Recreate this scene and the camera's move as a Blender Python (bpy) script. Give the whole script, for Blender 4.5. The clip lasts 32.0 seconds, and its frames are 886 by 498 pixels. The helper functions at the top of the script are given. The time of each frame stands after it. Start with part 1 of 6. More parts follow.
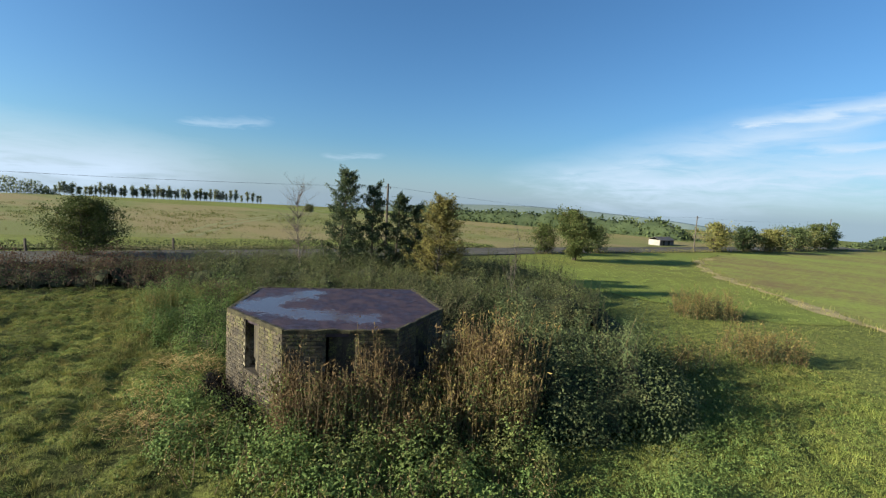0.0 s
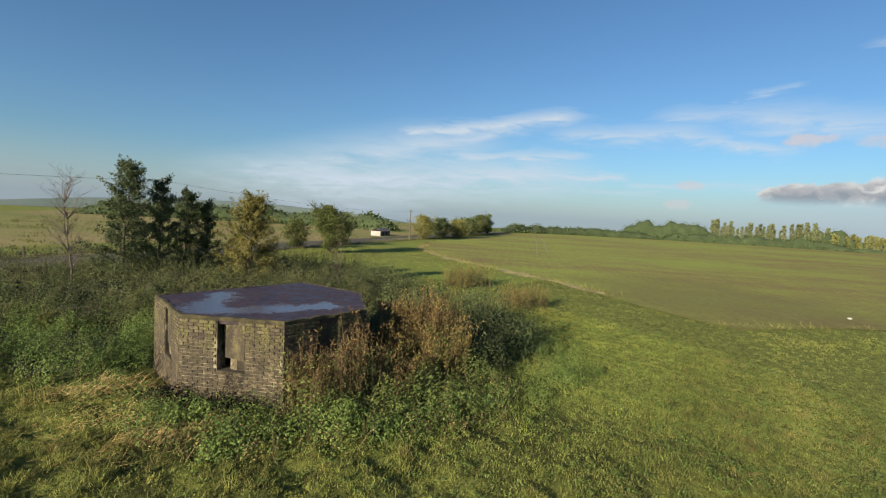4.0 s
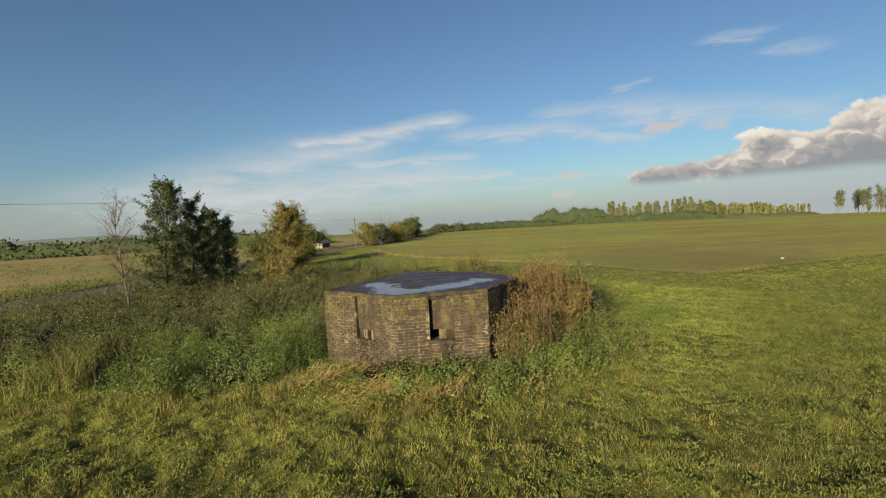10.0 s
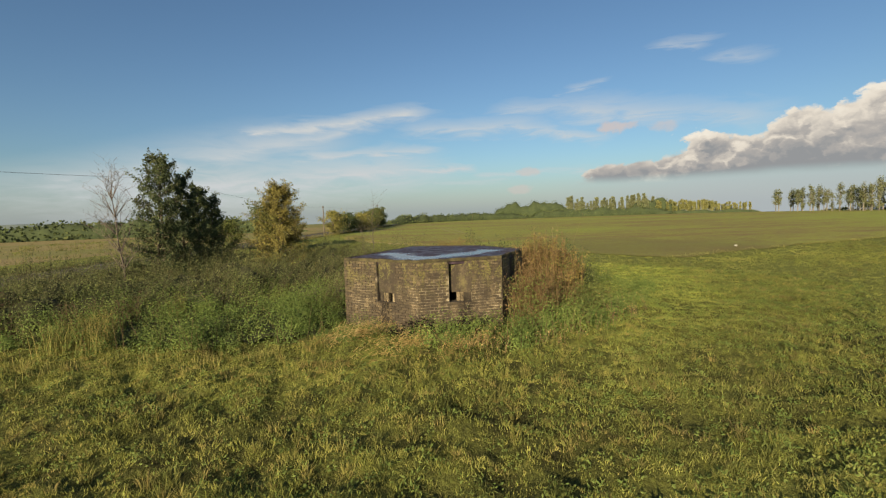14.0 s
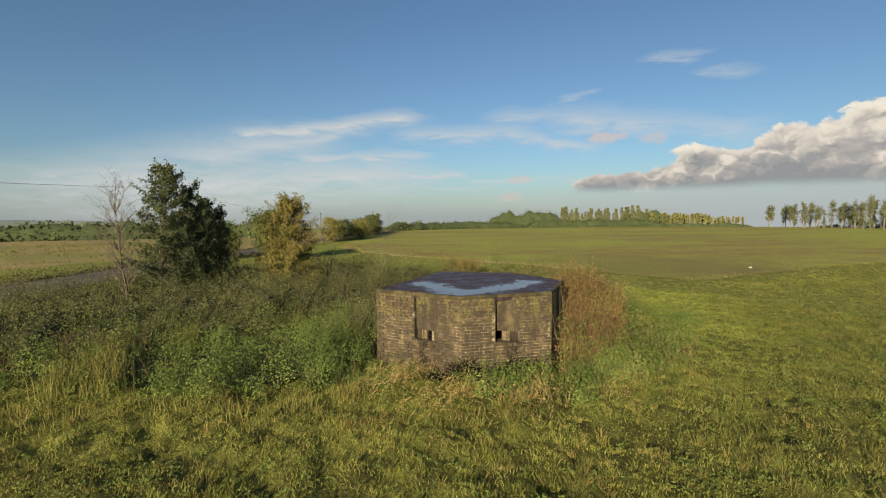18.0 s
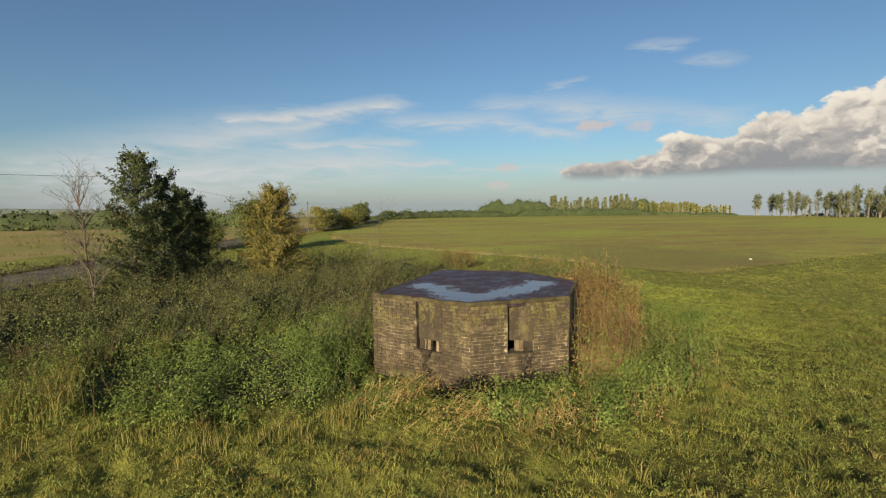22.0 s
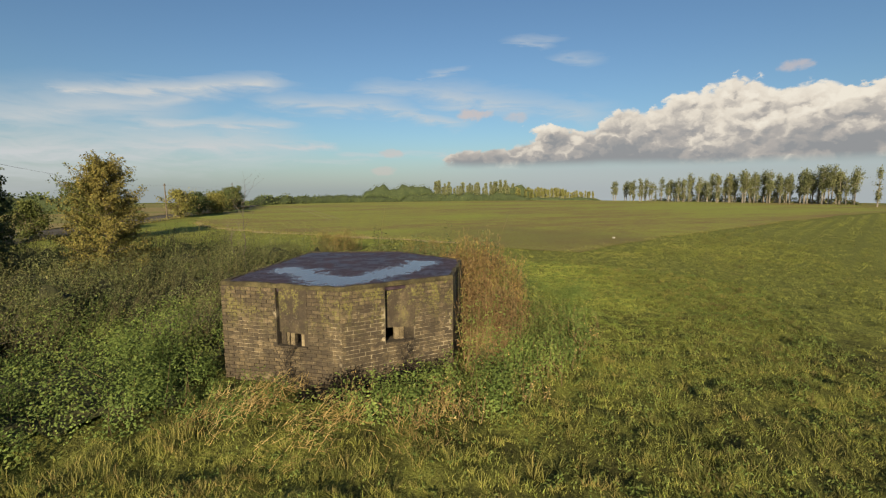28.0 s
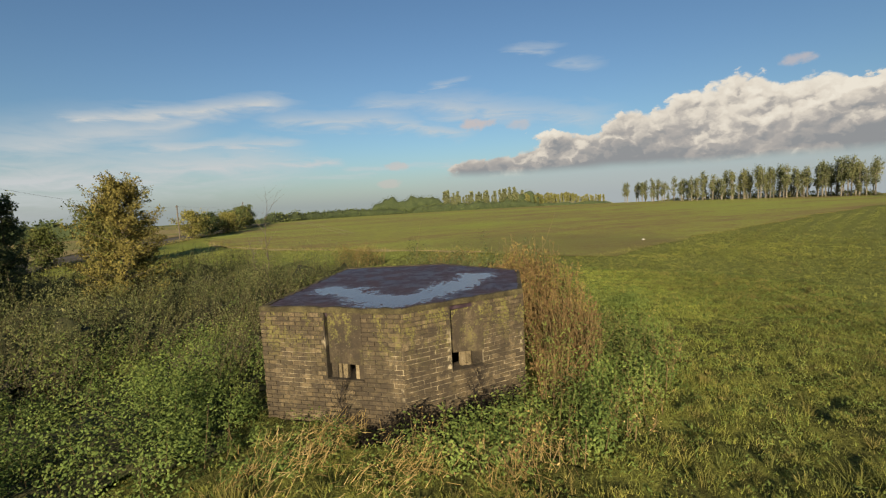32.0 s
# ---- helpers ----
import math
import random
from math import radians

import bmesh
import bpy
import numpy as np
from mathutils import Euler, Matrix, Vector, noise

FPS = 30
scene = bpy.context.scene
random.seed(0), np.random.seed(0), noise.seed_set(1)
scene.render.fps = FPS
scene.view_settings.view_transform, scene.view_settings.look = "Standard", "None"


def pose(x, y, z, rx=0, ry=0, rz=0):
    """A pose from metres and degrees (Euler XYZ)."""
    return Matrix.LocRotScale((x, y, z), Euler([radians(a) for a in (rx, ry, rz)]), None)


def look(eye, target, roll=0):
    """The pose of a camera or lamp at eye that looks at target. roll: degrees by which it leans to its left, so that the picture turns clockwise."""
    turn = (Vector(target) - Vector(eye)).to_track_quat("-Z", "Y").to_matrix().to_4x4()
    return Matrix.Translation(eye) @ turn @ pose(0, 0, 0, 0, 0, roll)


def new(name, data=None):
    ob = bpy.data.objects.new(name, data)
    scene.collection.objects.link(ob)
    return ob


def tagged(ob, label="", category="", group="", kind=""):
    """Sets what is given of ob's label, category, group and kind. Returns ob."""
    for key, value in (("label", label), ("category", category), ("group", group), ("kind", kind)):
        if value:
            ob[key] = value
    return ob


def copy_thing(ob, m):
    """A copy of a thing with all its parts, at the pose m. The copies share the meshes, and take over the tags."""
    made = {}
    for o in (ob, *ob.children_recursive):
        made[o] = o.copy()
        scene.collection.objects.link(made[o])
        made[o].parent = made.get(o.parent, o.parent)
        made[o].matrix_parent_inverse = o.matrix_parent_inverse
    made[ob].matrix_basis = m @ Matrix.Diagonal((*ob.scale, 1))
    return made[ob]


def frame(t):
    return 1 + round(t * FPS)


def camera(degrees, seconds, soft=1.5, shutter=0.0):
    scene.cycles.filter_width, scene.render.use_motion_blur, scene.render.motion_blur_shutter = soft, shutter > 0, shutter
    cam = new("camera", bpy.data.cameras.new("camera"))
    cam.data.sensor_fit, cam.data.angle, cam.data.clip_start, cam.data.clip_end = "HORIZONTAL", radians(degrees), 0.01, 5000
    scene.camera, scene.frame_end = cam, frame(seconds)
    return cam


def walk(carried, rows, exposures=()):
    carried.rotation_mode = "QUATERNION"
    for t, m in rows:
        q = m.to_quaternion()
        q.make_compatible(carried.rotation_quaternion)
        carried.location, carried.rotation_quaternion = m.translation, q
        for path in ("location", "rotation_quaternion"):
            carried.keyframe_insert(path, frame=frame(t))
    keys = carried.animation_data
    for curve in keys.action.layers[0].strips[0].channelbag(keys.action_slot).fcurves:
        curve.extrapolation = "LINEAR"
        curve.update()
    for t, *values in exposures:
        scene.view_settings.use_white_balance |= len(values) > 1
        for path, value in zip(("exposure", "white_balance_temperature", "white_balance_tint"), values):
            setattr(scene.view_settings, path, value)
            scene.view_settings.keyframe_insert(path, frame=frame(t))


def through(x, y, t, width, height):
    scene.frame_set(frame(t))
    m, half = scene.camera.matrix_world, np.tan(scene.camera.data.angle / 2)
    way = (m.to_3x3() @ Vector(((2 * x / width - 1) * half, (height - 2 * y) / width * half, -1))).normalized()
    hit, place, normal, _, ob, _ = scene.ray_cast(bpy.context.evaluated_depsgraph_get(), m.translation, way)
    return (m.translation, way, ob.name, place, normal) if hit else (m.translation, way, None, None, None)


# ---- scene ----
cam = camera(87.0, 32.0, soft=1.25)
# seconds, eye, target, roll
PATH = [
    (0, (3.095, 1.216, 4.685), (2.713, 11.157, 3.668), 3.33),
    (0.5, (2.380, 0.928, 4.711), (2.501, 10.883, 3.774), 3.48),
    (1, (1.586, 0.715, 4.565), (2.716, 10.613, 3.694), 3.14),
    (1.5, (0.676, 0.750, 4.448), (2.709, 10.499, 3.535), 3.04),
    (2, (-0.283, 0.549, 4.395), (2.182, 10.189, 3.398), 0.06),
    (2.5, (-1.034, 0.789, 4.282), (2.177, 10.204, 3.265), -0.97),
    (3, (-1.817, 0.430, 4.389), (2.346, 9.473, 3.444), 0.26),
    (3.5, (-2.478, 0.038, 4.496), (2.494, 8.674, 3.665), 2.14),
    (5.5, (-5.271, 0.485, 4.375), (1.487, 7.804, 3.504), 1.08),
    (6, (-6.002, 0.954, 4.288), (0.777, 8.249, 3.373), -2.13),
    (6.5, (-6.514, 1.250, 4.188), (0.278, 8.549, 3.416), -4.88),
    (7, (-6.892, 1.296, 4.071), (0.009, 8.487, 3.260), -4.60),
    (7.5, (-7.089, 1.271, 3.994), (-0.102, 8.391, 3.303), -0.34),
    (8, (-7.358, 1.347, 3.955), (-0.332, 8.428, 3.249), 2.23),
    (8.5, (-7.729, 1.481, 3.910), (-0.659, 8.523, 3.247), 2.26),
    (9, (-8.214, 1.865, 3.852), (-1.101, 8.865, 3.221), 1.55),
    (9.5, (-8.778, 2.304, 3.774), (-1.626, 9.266, 3.153), -0.32),
    (10, (-9.378, 2.738, 3.770), (-2.208, 9.681, 3.145), -2.80),
    (10.5, (-9.790, 2.985, 3.729), (-2.537, 9.842, 3.124), -3.38),
    (11, (-10.163, 3.156, 3.672), (-2.852, 9.956, 3.115), -3.35),
    (11.5, (-10.371, 3.001, 3.629), (-2.802, 9.514, 3.083), -3.36),
    (12, (-10.531, 2.750, 3.595), (-2.759, 9.026, 3.132), -2.71),
    (12.5, (-10.776, 2.608, 3.398), (-2.953, 8.797, 2.695), -2.35),
    (13, (-10.973, 2.561, 3.121), (-3.170, 8.723, 2.054), -0.80),
    (13.5, (-11.123, 2.827, 3.103), (-3.352, 9.038, 2.092), -1.13),
    (14, (-11.154, 3.293, 3.226), (-3.412, 9.571, 2.428), -1.81),
    (14.5, (-11.134, 3.693, 3.516), (-3.350, 9.955, 3.080), -3.17),
    (16.5, (-11.411, 4.528, 3.581), (-3.442, 10.458, 2.424), -1.04),
    (17, (-11.447, 4.723, 3.647), (-3.588, 10.814, 2.582), -0.47),
    (17.5, (-11.261, 4.949, 3.788), (-3.410, 11.092, 2.996), -0.80),
    (18, (-11.124, 5.088, 3.865), (-3.240, 11.201, 3.185), -0.45),
    (18.5, (-11.022, 5.224, 3.927), (-3.115, 11.306, 3.224), -0.48),
    (19, (-11.026, 5.302, 3.955), (-3.141, 11.394, 3.110), -0.52),
    (19.5, (-11.059, 5.323, 3.940), (-3.183, 11.406, 2.960), -0.57),
    (20, (-11.019, 5.428, 3.912), (-3.162, 11.511, 2.785), -0.57),
    (20.5, (-10.900, 5.553, 3.955), (-3.033, 11.639, 2.927), -0.63),
    (21, (-10.718, 5.701, 3.984), (-2.762, 11.669, 2.943), -0.30),
    (21.5, (-10.487, 5.944, 4.013), (-2.481, 11.854, 3.031), -0.27),
    (22, (-10.321, 6.206, 4.042), (-2.297, 12.100, 3.107), -0.44),
    (22.5, (-10.131, 6.488, 4.056), (-2.108, 12.404, 3.259), -0.81),
    (23, (-10.066, 6.716, 4.028), (-2.102, 12.718, 3.285), -0.50),
    (23.5, (-9.927, 6.912, 3.959), (-1.962, 12.911, 3.208), -0.56),
    (24, (-9.913, 6.993, 3.918), (-1.877, 12.892, 3.128), -1.07),
    (24.5, (-9.895, 7.146, 3.840), (-1.904, 13.092, 2.947), -0.80),
    (26.5, (-9.709, 6.967, 3.723), (-1.677, 12.823, 2.632), -1.10),
    (27, (-9.182, 6.622, 3.699), (-0.256, 11.053, 2.866), 0.53),
    (27.5, (-9.197, 6.400, 3.720), (0.097, 10.005, 2.937), 3.15),
    (28, (-9.090, 6.641, 3.704), (0.085, 10.420, 2.462), -0.15),
    (28.5, (-8.830, 7.078, 3.668), (0.131, 11.410, 2.694), -2.52),
    (29, (-8.701, 7.295, 3.701), (0.271, 11.662, 3.032), -2.93),
    (29.5, (-8.660, 7.334, 3.727), (0.470, 11.369, 3.126), -1.78),
    (30, (-8.614, 7.376, 3.705), (0.641, 11.076, 2.896), -1.09),
    (30.5, (-8.559, 7.478, 3.651), (0.719, 11.130, 2.882), -1.17),
    (31, (-8.469, 7.692, 3.631), (0.735, 11.531, 2.890), -1.04),
    (31.5, (-8.420, 7.869, 3.615), (0.732, 11.789, 2.677), -2.22),
    (32, (-8.365, 8.056, 3.601), (0.764, 12.009, 2.578), -2.77),
]
EXPOSURES = [(0.0, 1.30, 5500, 4), (3.0, 1.18, 5850, 6), (6.0, 0.99, 6350, 8), (10.0, 0.97, 6800, 9), (18.0, 0.96, 6900, 9), (24.0, 0.95, 6900, 9), (28.0, 0.92, 6850, 9), (32.0, 0.88, 6850, 9)]
walk(cam, [(t, look(eye, target, roll)) for t, eye, target, roll in PATH], EXPOSURES)

# ---- light: low autumn sun from the west, clear sky with cirrus and a cumulus bank ----
SUN_TO = Vector((-0.956, -0.292, 0.0)).normalized()
SUN_EL = radians(17.8)
sun = new("sun", bpy.data.lights.new("sun", "SUN"))
sun.data.energy, sun.data.angle, sun.data.color = 5.0, radians(0.6), (1.0, 0.84, 0.60)
sun_dir = Vector((SUN_TO.x * math.cos(SUN_EL), SUN_TO.y * math.cos(SUN_EL), math.sin(SUN_EL)))
sun.matrix_world = look(sun_dir * 50, (0, 0, 0))


class Graph:
    """Small helper to write node trees."""

    def __init__(self, tree):
        self.t = tree
        tree.nodes.clear()

    def n(self, kind, **sets):
        node = self.t.nodes.new(kind)
        for key, value in sets.items():
            if key == "operation":
                node.operation = value
            elif key == "blend_type":
                node.blend_type = value
            elif key == "data_type":
                node.data_type = value
            elif key == "sky_type":
                node.sky_type = value
            elif key == "feature":
                node.feature = value
            elif key == "interpolation_type":
                node.interpolation_type = value
        return node

    def put(self, socket, value):
        if hasattr(value, "is_output"):
            self.t.links.new(value, socket)
        elif isinstance(value, (tuple, list)) and len(value) == 3 and socket.type == "RGBA":
            socket.default_value = (*value, 1.0)
        else:
            socket.default_value = value

    def math(self, op, a, b=0.0, c=0.0, clamp=False):
        node = self.n("ShaderNodeMath", operation=op)
        node.use_clamp = clamp
        self.put(node.inputs[0], a), self.put(node.inputs[1], b), self.put(node.inputs[2], c)
        return node.outputs[0]

    def vec(self, op, a, b=(0.0, 0.0, 0.0), c=(0.0, 0.0, 0.0)):
        node = self.n("ShaderNodeVectorMath", operation=op)
        self.put(node.inputs[0], a), self.put(node.inputs[1], b)
        if op == "MULTIPLY_ADD":
            self.put(node.inputs[2], c)
        return node.outputs["Value" if op in ("DOT_PRODUCT", "LENGTH") else "Vector"]

    def step(self, x, lo, hi, a=0.0, b=1.0):
        node = self.n("ShaderNodeMapRange", interpolation_type="SMOOTHSTEP")
        for s, v in zip(node.inputs, (x, lo, hi, a, b)):
            self.put(s, v)
        return node.outputs[0]

    def mix(self, f, a, b, kind="MIX"):
        node = self.n("ShaderNodeMix", data_type="RGBA", blend_type=kind)
        self.put(node.inputs[0], f), self.put(node.inputs[6], a), self.put(node.inputs[7], b)
        return node.outputs[2]

    def noise(self, vec, scale, detail=4.0, rough=0.55, distort=0.0):
        node = self.n("ShaderNodeTexNoise")
        if vec is not None:
            self.t.links.new(vec, node.inputs["Vector"])
        node.inputs["Scale"].default_value, node.inputs["Detail"].default_value = scale, detail
        node.inputs["Roughness"].default_value, node.inputs["Distortion"].default_value = rough, distort
        return node.outputs[0]

    def voronoi(self, vec, scale, feature="F1"):
        node = self.n("ShaderNodeTexVoronoi", feature=feature)
        self.t.links.new(vec, node.inputs["Vector"])
        node.inputs["Scale"].default_value = scale
        return node.outputs["Distance"]

    def mapping(self, vec, scale=(1, 1, 1), rot=(0, 0, 0), loc=(0, 0, 0)):
        node = self.n("ShaderNodeMapping")
        self.t.links.new(vec, node.inputs[0])
        node.inputs["Scale"].default_value, node.inputs["Rotation"].default_value = scale, rot
        node.inputs["Location"].default_value = loc
        return node.outputs[0]

    def ramp(self, x, stops):
        node = self.n("ShaderNodeValToRGB")
        self.put(node.inputs[0], x)
        el = node.color_ramp.elements
        while len(el) < len(stops):
            el.new(0.5)
        for e, (p, c) in zip(el, stops):
            e.position, e.color = p, (*c, 1) if isinstance(c, tuple) else (c, c, c, 1)
        return node.outputs[0]

    def combine(self, x, y, z=0.0):
        node = self.n("ShaderNodeCombineXYZ")
        for s, v in zip(node.inputs, (x, y, z)):
            self.put(s, v)
        return node.outputs[0]


def build_world():
    world = bpy.data.worlds.new("sky")
    world.use_nodes = True
    scene.world = world
    g = Graph(world.node_tree)
    sky = g.n("ShaderNodeTexSky", sky_type="NISHITA")
    sky.sun_disc = False
    sky.sun_elevation, sky.sun_rotation = SUN_EL, math.atan2(SUN_TO.x, SUN_TO.y)
    sky.altitude, sky.air_density, sky.dust_density, sky.ozone_density = 0, 1.0, 0.9, 2.0
    d = g.n("ShaderNodeTexCoord").outputs["Generated"]
    sep = g.n("ShaderNodeSeparateXYZ")
    g.put(sep.inputs[0], d)
    x, y, z = sep.outputs
    az = g.math("MULTIPLY", g.math("ARCTAN2", x, y), 57.2958)
    el = g.math("MULTIPLY", g.math("ARCSINE", z), 57.2958)
    flat = g.combine(az, el, 0.0)
    n_wide = g.noise(g.mapping(flat, scale=(0.06, 0.16, 1)), 1.0, 4.0, 0.6)
    n_fine = g.noise(g.mapping(flat, scale=(0.16, 0.85, 1), rot=(0, 0, radians(-7)), loc=(3, 7, 0)), 1.0, 6.0, 0.62, 0.6)
    n_puff = g.noise(g.mapping(flat, scale=(0.45, 0.62, 1), loc=(5, 1, 0)), 1.0, 6.0, 0.6)
    bent = g.combine(g.math("ADD", az, g.math("MULTIPLY", g.math("SUBTRACT", n_fine, 0.5), 5.0)),
                     g.math("MULTIPLY", g.math("ADD", el, g.math("ADD", g.math("MULTIPLY", g.math("SUBTRACT", n_wide, 0.5), 2.4), g.math("MULTIPLY", g.math("SUBTRACT", n_fine, 0.5), 2.6))), 3.0), 0.0)

    def streak(a0, e0, a1, e1, wide, dense, head=1.0):
        """A wisp of ice cloud along a line in azimuth and elevation; head sets how thick its far end is."""
        p, d = (a0, e0 * 3.0, 0.0), (a1 - a0, (e1 - e0) * 3.0, 0.0)
        far = g.vec("SUBTRACT", bent, p)
        along = g.math("DIVIDE", g.vec("DOT_PRODUCT", far, d), d[0] ** 2 + d[1] ** 2, clamp=True)
        off = g.vec("LENGTH", g.vec("MULTIPLY_ADD", g.combine(along, along, 0.0), (-d[0], -d[1], 0.0), far))
        off = g.math("DIVIDE", off, g.math("ADD", wide, g.math("MULTIPLY", along, wide * (head - 1.0))))
        return g.math("MULTIPLY", g.math("POWER", g.math("SUBTRACT", 1.0, off, clamp=True), 1.3), dense * 1.15)

    # long cirrus streaks fanning out of one root, thinner ones beyond it
    cirrus = streak(13.0, 4.2, 47.0, 11.6, 6.0, 0.55, 0.6)
    for wisp in ((30.0, 9.6, 47.5, 11.7, 3.4, 0.80, 1.2), (14.0, 3.2, 33.0, 8.4, 11.0, 0.62, 0.9), (20.0, 3.2, 44.0, 5.0, 15.0, 0.78, 0.7), (36.0, 7.0, 49.0, 7.3, 4.4, 0.66, 0.6),
                 (36.0, 5.2, 54.0, 5.3, 4.6, 0.66, 0.5), (44.0, 3.4, 58.0, 3.6, 2.0, 0.30, 0.6), (49.5, 9.8, 60.0, 9.9, 4.2, 0.55, 1.2), (59.0, 9.9, 69.0, 7.9, 3.6, 0.60, 0.8),
                 (60.0, 11.9, 70.0, 11.4, 3.6, 0.40, 1.6), (68.0, 11.2, 83.0, 8.7, 6.5, 0.52, 0.9), (76.5, 17.0, 79.5, 16.6, 2.2, 0.32, 1.0), (82.0, 14.8, 84.5, 14.2, 2.6, 0.30, 1.0),
                 (66.5, 13.3, 69.5, 13.7, 1.3, 0.40, 1.0), (56.0, 4.4, 69.0, 4.3, 1.7, 0.40, 1.1), (-30.0, 7.0, -24.0, 7.4, 1.8, 0.30, 1.0), (-16.0, 4.8, -11.0, 4.9, 1.6, 0.24, 1.0),
                 (-52.0, 1.0, -38.0, 1.5, 20.0, 0.85, 0.7)):
        cirrus = g.math("MAXIMUM", cirrus, streak(*wisp))
    cirrus = g.math("MULTIPLY", cirrus, g.step(g.math("ADD", g.math("MULTIPLY", n_fine, 0.6), g.math("MULTIPLY", n_wide, 0.4)), 0.30, 0.60, 0.25, 1.2), clamp=True)
    haze = g.math("MULTIPLY", g.step(el, 7.0, -1.0), 0.55)

    def puff(a0, e0, wide, high):
        """A small tufted cloud."""
        dx, dy = g.math("DIVIDE", g.math("SUBTRACT", az, a0), wide), g.math("DIVIDE", g.math("SUBTRACT", el, e0), high)
        d = g.math("ADD", g.math("MULTIPLY", dx, dx), g.math("MULTIPLY", dy, dy))
        return g.step(g.math("ADD", d, g.math("MULTIPLY", g.math("SUBTRACT", n_puff, 0.5), 4.0)), 1.2, 0.1)

    tufts = g.math("MULTIPLY", puff(71.2, 8.85, 2.2, 0.75), 0.75)
    for tuft, dense in (((76.3, 8.5), 0.45), ((70.6, 4.3), 0.8), ((61.5, 4.4), 0.5), ((60.6, 2.3), 0.45), ((103.5, 11.6), 0.6)):
        tufts = g.math("MAXIMUM", tufts, g.math("MULTIPLY", puff(*tuft, 1.5, 0.6), dense))
    # cumulus bank: heaped crowns over a flat grey base
    n_curl = g.noise(g.mapping(flat, scale=(0.55, 0.80, 1), loc=(11, 4, 0)), 1.0, 6.0, 0.6)
    warp = g.combine(g.math("ADD", az, g.math("MULTIPLY", g.math("SUBTRACT", n_puff, 0.5), 3.4)), g.math("ADD", el, g.math("MULTIPLY", g.math("SUBTRACT", n_curl, 0.5), 2.6)), 0.0)
    toward = g.vec("ADD", warp, (-0.45, 0.70, 0.0))

    def heaps(at):
        big = g.voronoi(g.mapping(at, scale=(0.22, 0.34, 1)), 1.0)
        small = g.voronoi(g.mapping(at, scale=(0.62, 0.86, 1), loc=(2, 5, 0)), 1.0)
        tiny = g.voronoi(g.mapping(at, scale=(1.5, 1.9, 1), loc=(7, 1, 0)), 1.0)
        return g.math("ADD", g.math("ADD", big, g.math("MULTIPLY", small, 0.42)), g.math("MULTIPLY", tiny, 0.16))

    near, lit = heaps(warp), heaps(toward)
    top = g.ramp(g.math("DIVIDE", g.math("SUBTRACT", az, 60.0), 120.0, clamp=True),
                 [(0.0, 0.0), (0.045, 0.22), (0.08, 0.31), (0.105, 0.41), (0.167, 0.53), (0.217, 0.58), (0.242, 0.68), (0.267, 0.67), (0.292, 0.79), (0.325, 0.82), (0.355, 0.74), (0.383, 0.77), (0.42, 0.70), (0.6, 0.64), (1.0, 0.0)])
    top = g.math("MULTIPLY", top, 14.0)
    crown = g.math("ADD", top, g.math("SUBTRACT", 1.6, g.math("MULTIPLY", near, 2.3)))
    crown = g.math("ADD", crown, g.math("MULTIPLY", g.math("SUBTRACT", n_puff, 0.5), 1.6))
    foot = g.math("ADD", 2.9, g.math("MULTIPLY", g.math("SUBTRACT", n_wide, 0.5), 1.0))
    over = g.math("SUBTRACT", el, foot)
    bank = g.math("MULTIPLY", g.step(g.math("SUBTRACT", crown, el), 0.0, 0.55), g.step(over, -0.5, 0.7))
    bank = g.math("MULTIPLY", bank, g.step(top, 1.0, 3.6), clamp=True)
    low = g.math("MULTIPLY", g.math("MULTIPLY", g.step(el, 4.2, 2.2), g.step(az, 58.0, 84.0)), 0.62)
    shade = g.math("SUBTRACT", 0.60, g.math("MULTIPLY", g.math("SUBTRACT", lit, near), 1.15))
    shade = g.math("ADD", shade, g.math("MULTIPLY", g.math("SUBTRACT", 0.42, g.math("DIVIDE", over, 6.5, clamp=True)), 0.75))
    shade = g.math("ADD", shade, g.math("MULTIPLY", g.math("SUBTRACT", n_wide, 0.5), 1.3))
    shade = g.math("MULTIPLY", shade, g.step(g.math("SUBTRACT", crown, el), 0.0, 1.6, 0.55, 1.0), clamp=True)
    cum_col = g.ramp(shade, [(0.0, (1.0, 0.95, 0.86)), (0.30, (0.87, 0.81, 0.73)), (0.62, (0.52, 0.50, 0.49)), (1.0, (0.34, 0.36, 0.39))])
    base = g.n("ShaderNodeBackground")
    g.put(base.inputs[0], g.mix(1.0, sky.outputs[0], (0.80, 1.0, 1.17), "MULTIPLY")), g.put(base.inputs[1], SKY)
    cir = g.n("ShaderNodeBackground")
    g.put(cir.inputs[0], (0.66, 0.71, 0.76)), g.put(cir.inputs[1], CLOUD)
    pale = g.n("ShaderNodeBackground")
    g.put(pale.inputs[0], (0.50, 0.56, 0.62)), g.put(pale.inputs[1], CLOUD)
    cum = g.n("ShaderNodeBackground")
    g.put(cum.inputs[0], cum_col), g.put(cum.inputs[1], CLOUD * 0.98)

    def blend(f, a, b):
        m = g.n("ShaderNodeMixShader")
        g.put(m.inputs[0], f), g.put(m.inputs[1], a), g.put(m.inputs[2], b)
        return m.outputs[0]

    s = blend(haze, base.outputs[0], pale.outputs[0])
    s = blend(cirrus, s, cir.outputs[0])
    s = blend(low, s, pale.outputs[0])
    warm = g.n("ShaderNodeBackground")
    g.put(warm.inputs[0], (0.72, 0.62, 0.60)), g.put(warm.inputs[1], CLOUD)
    s = blend(tufts, s, warm.outputs[0])
    s = blend(bank, s, cum.outputs[0])
    out = g.n("ShaderNodeOutputWorld")
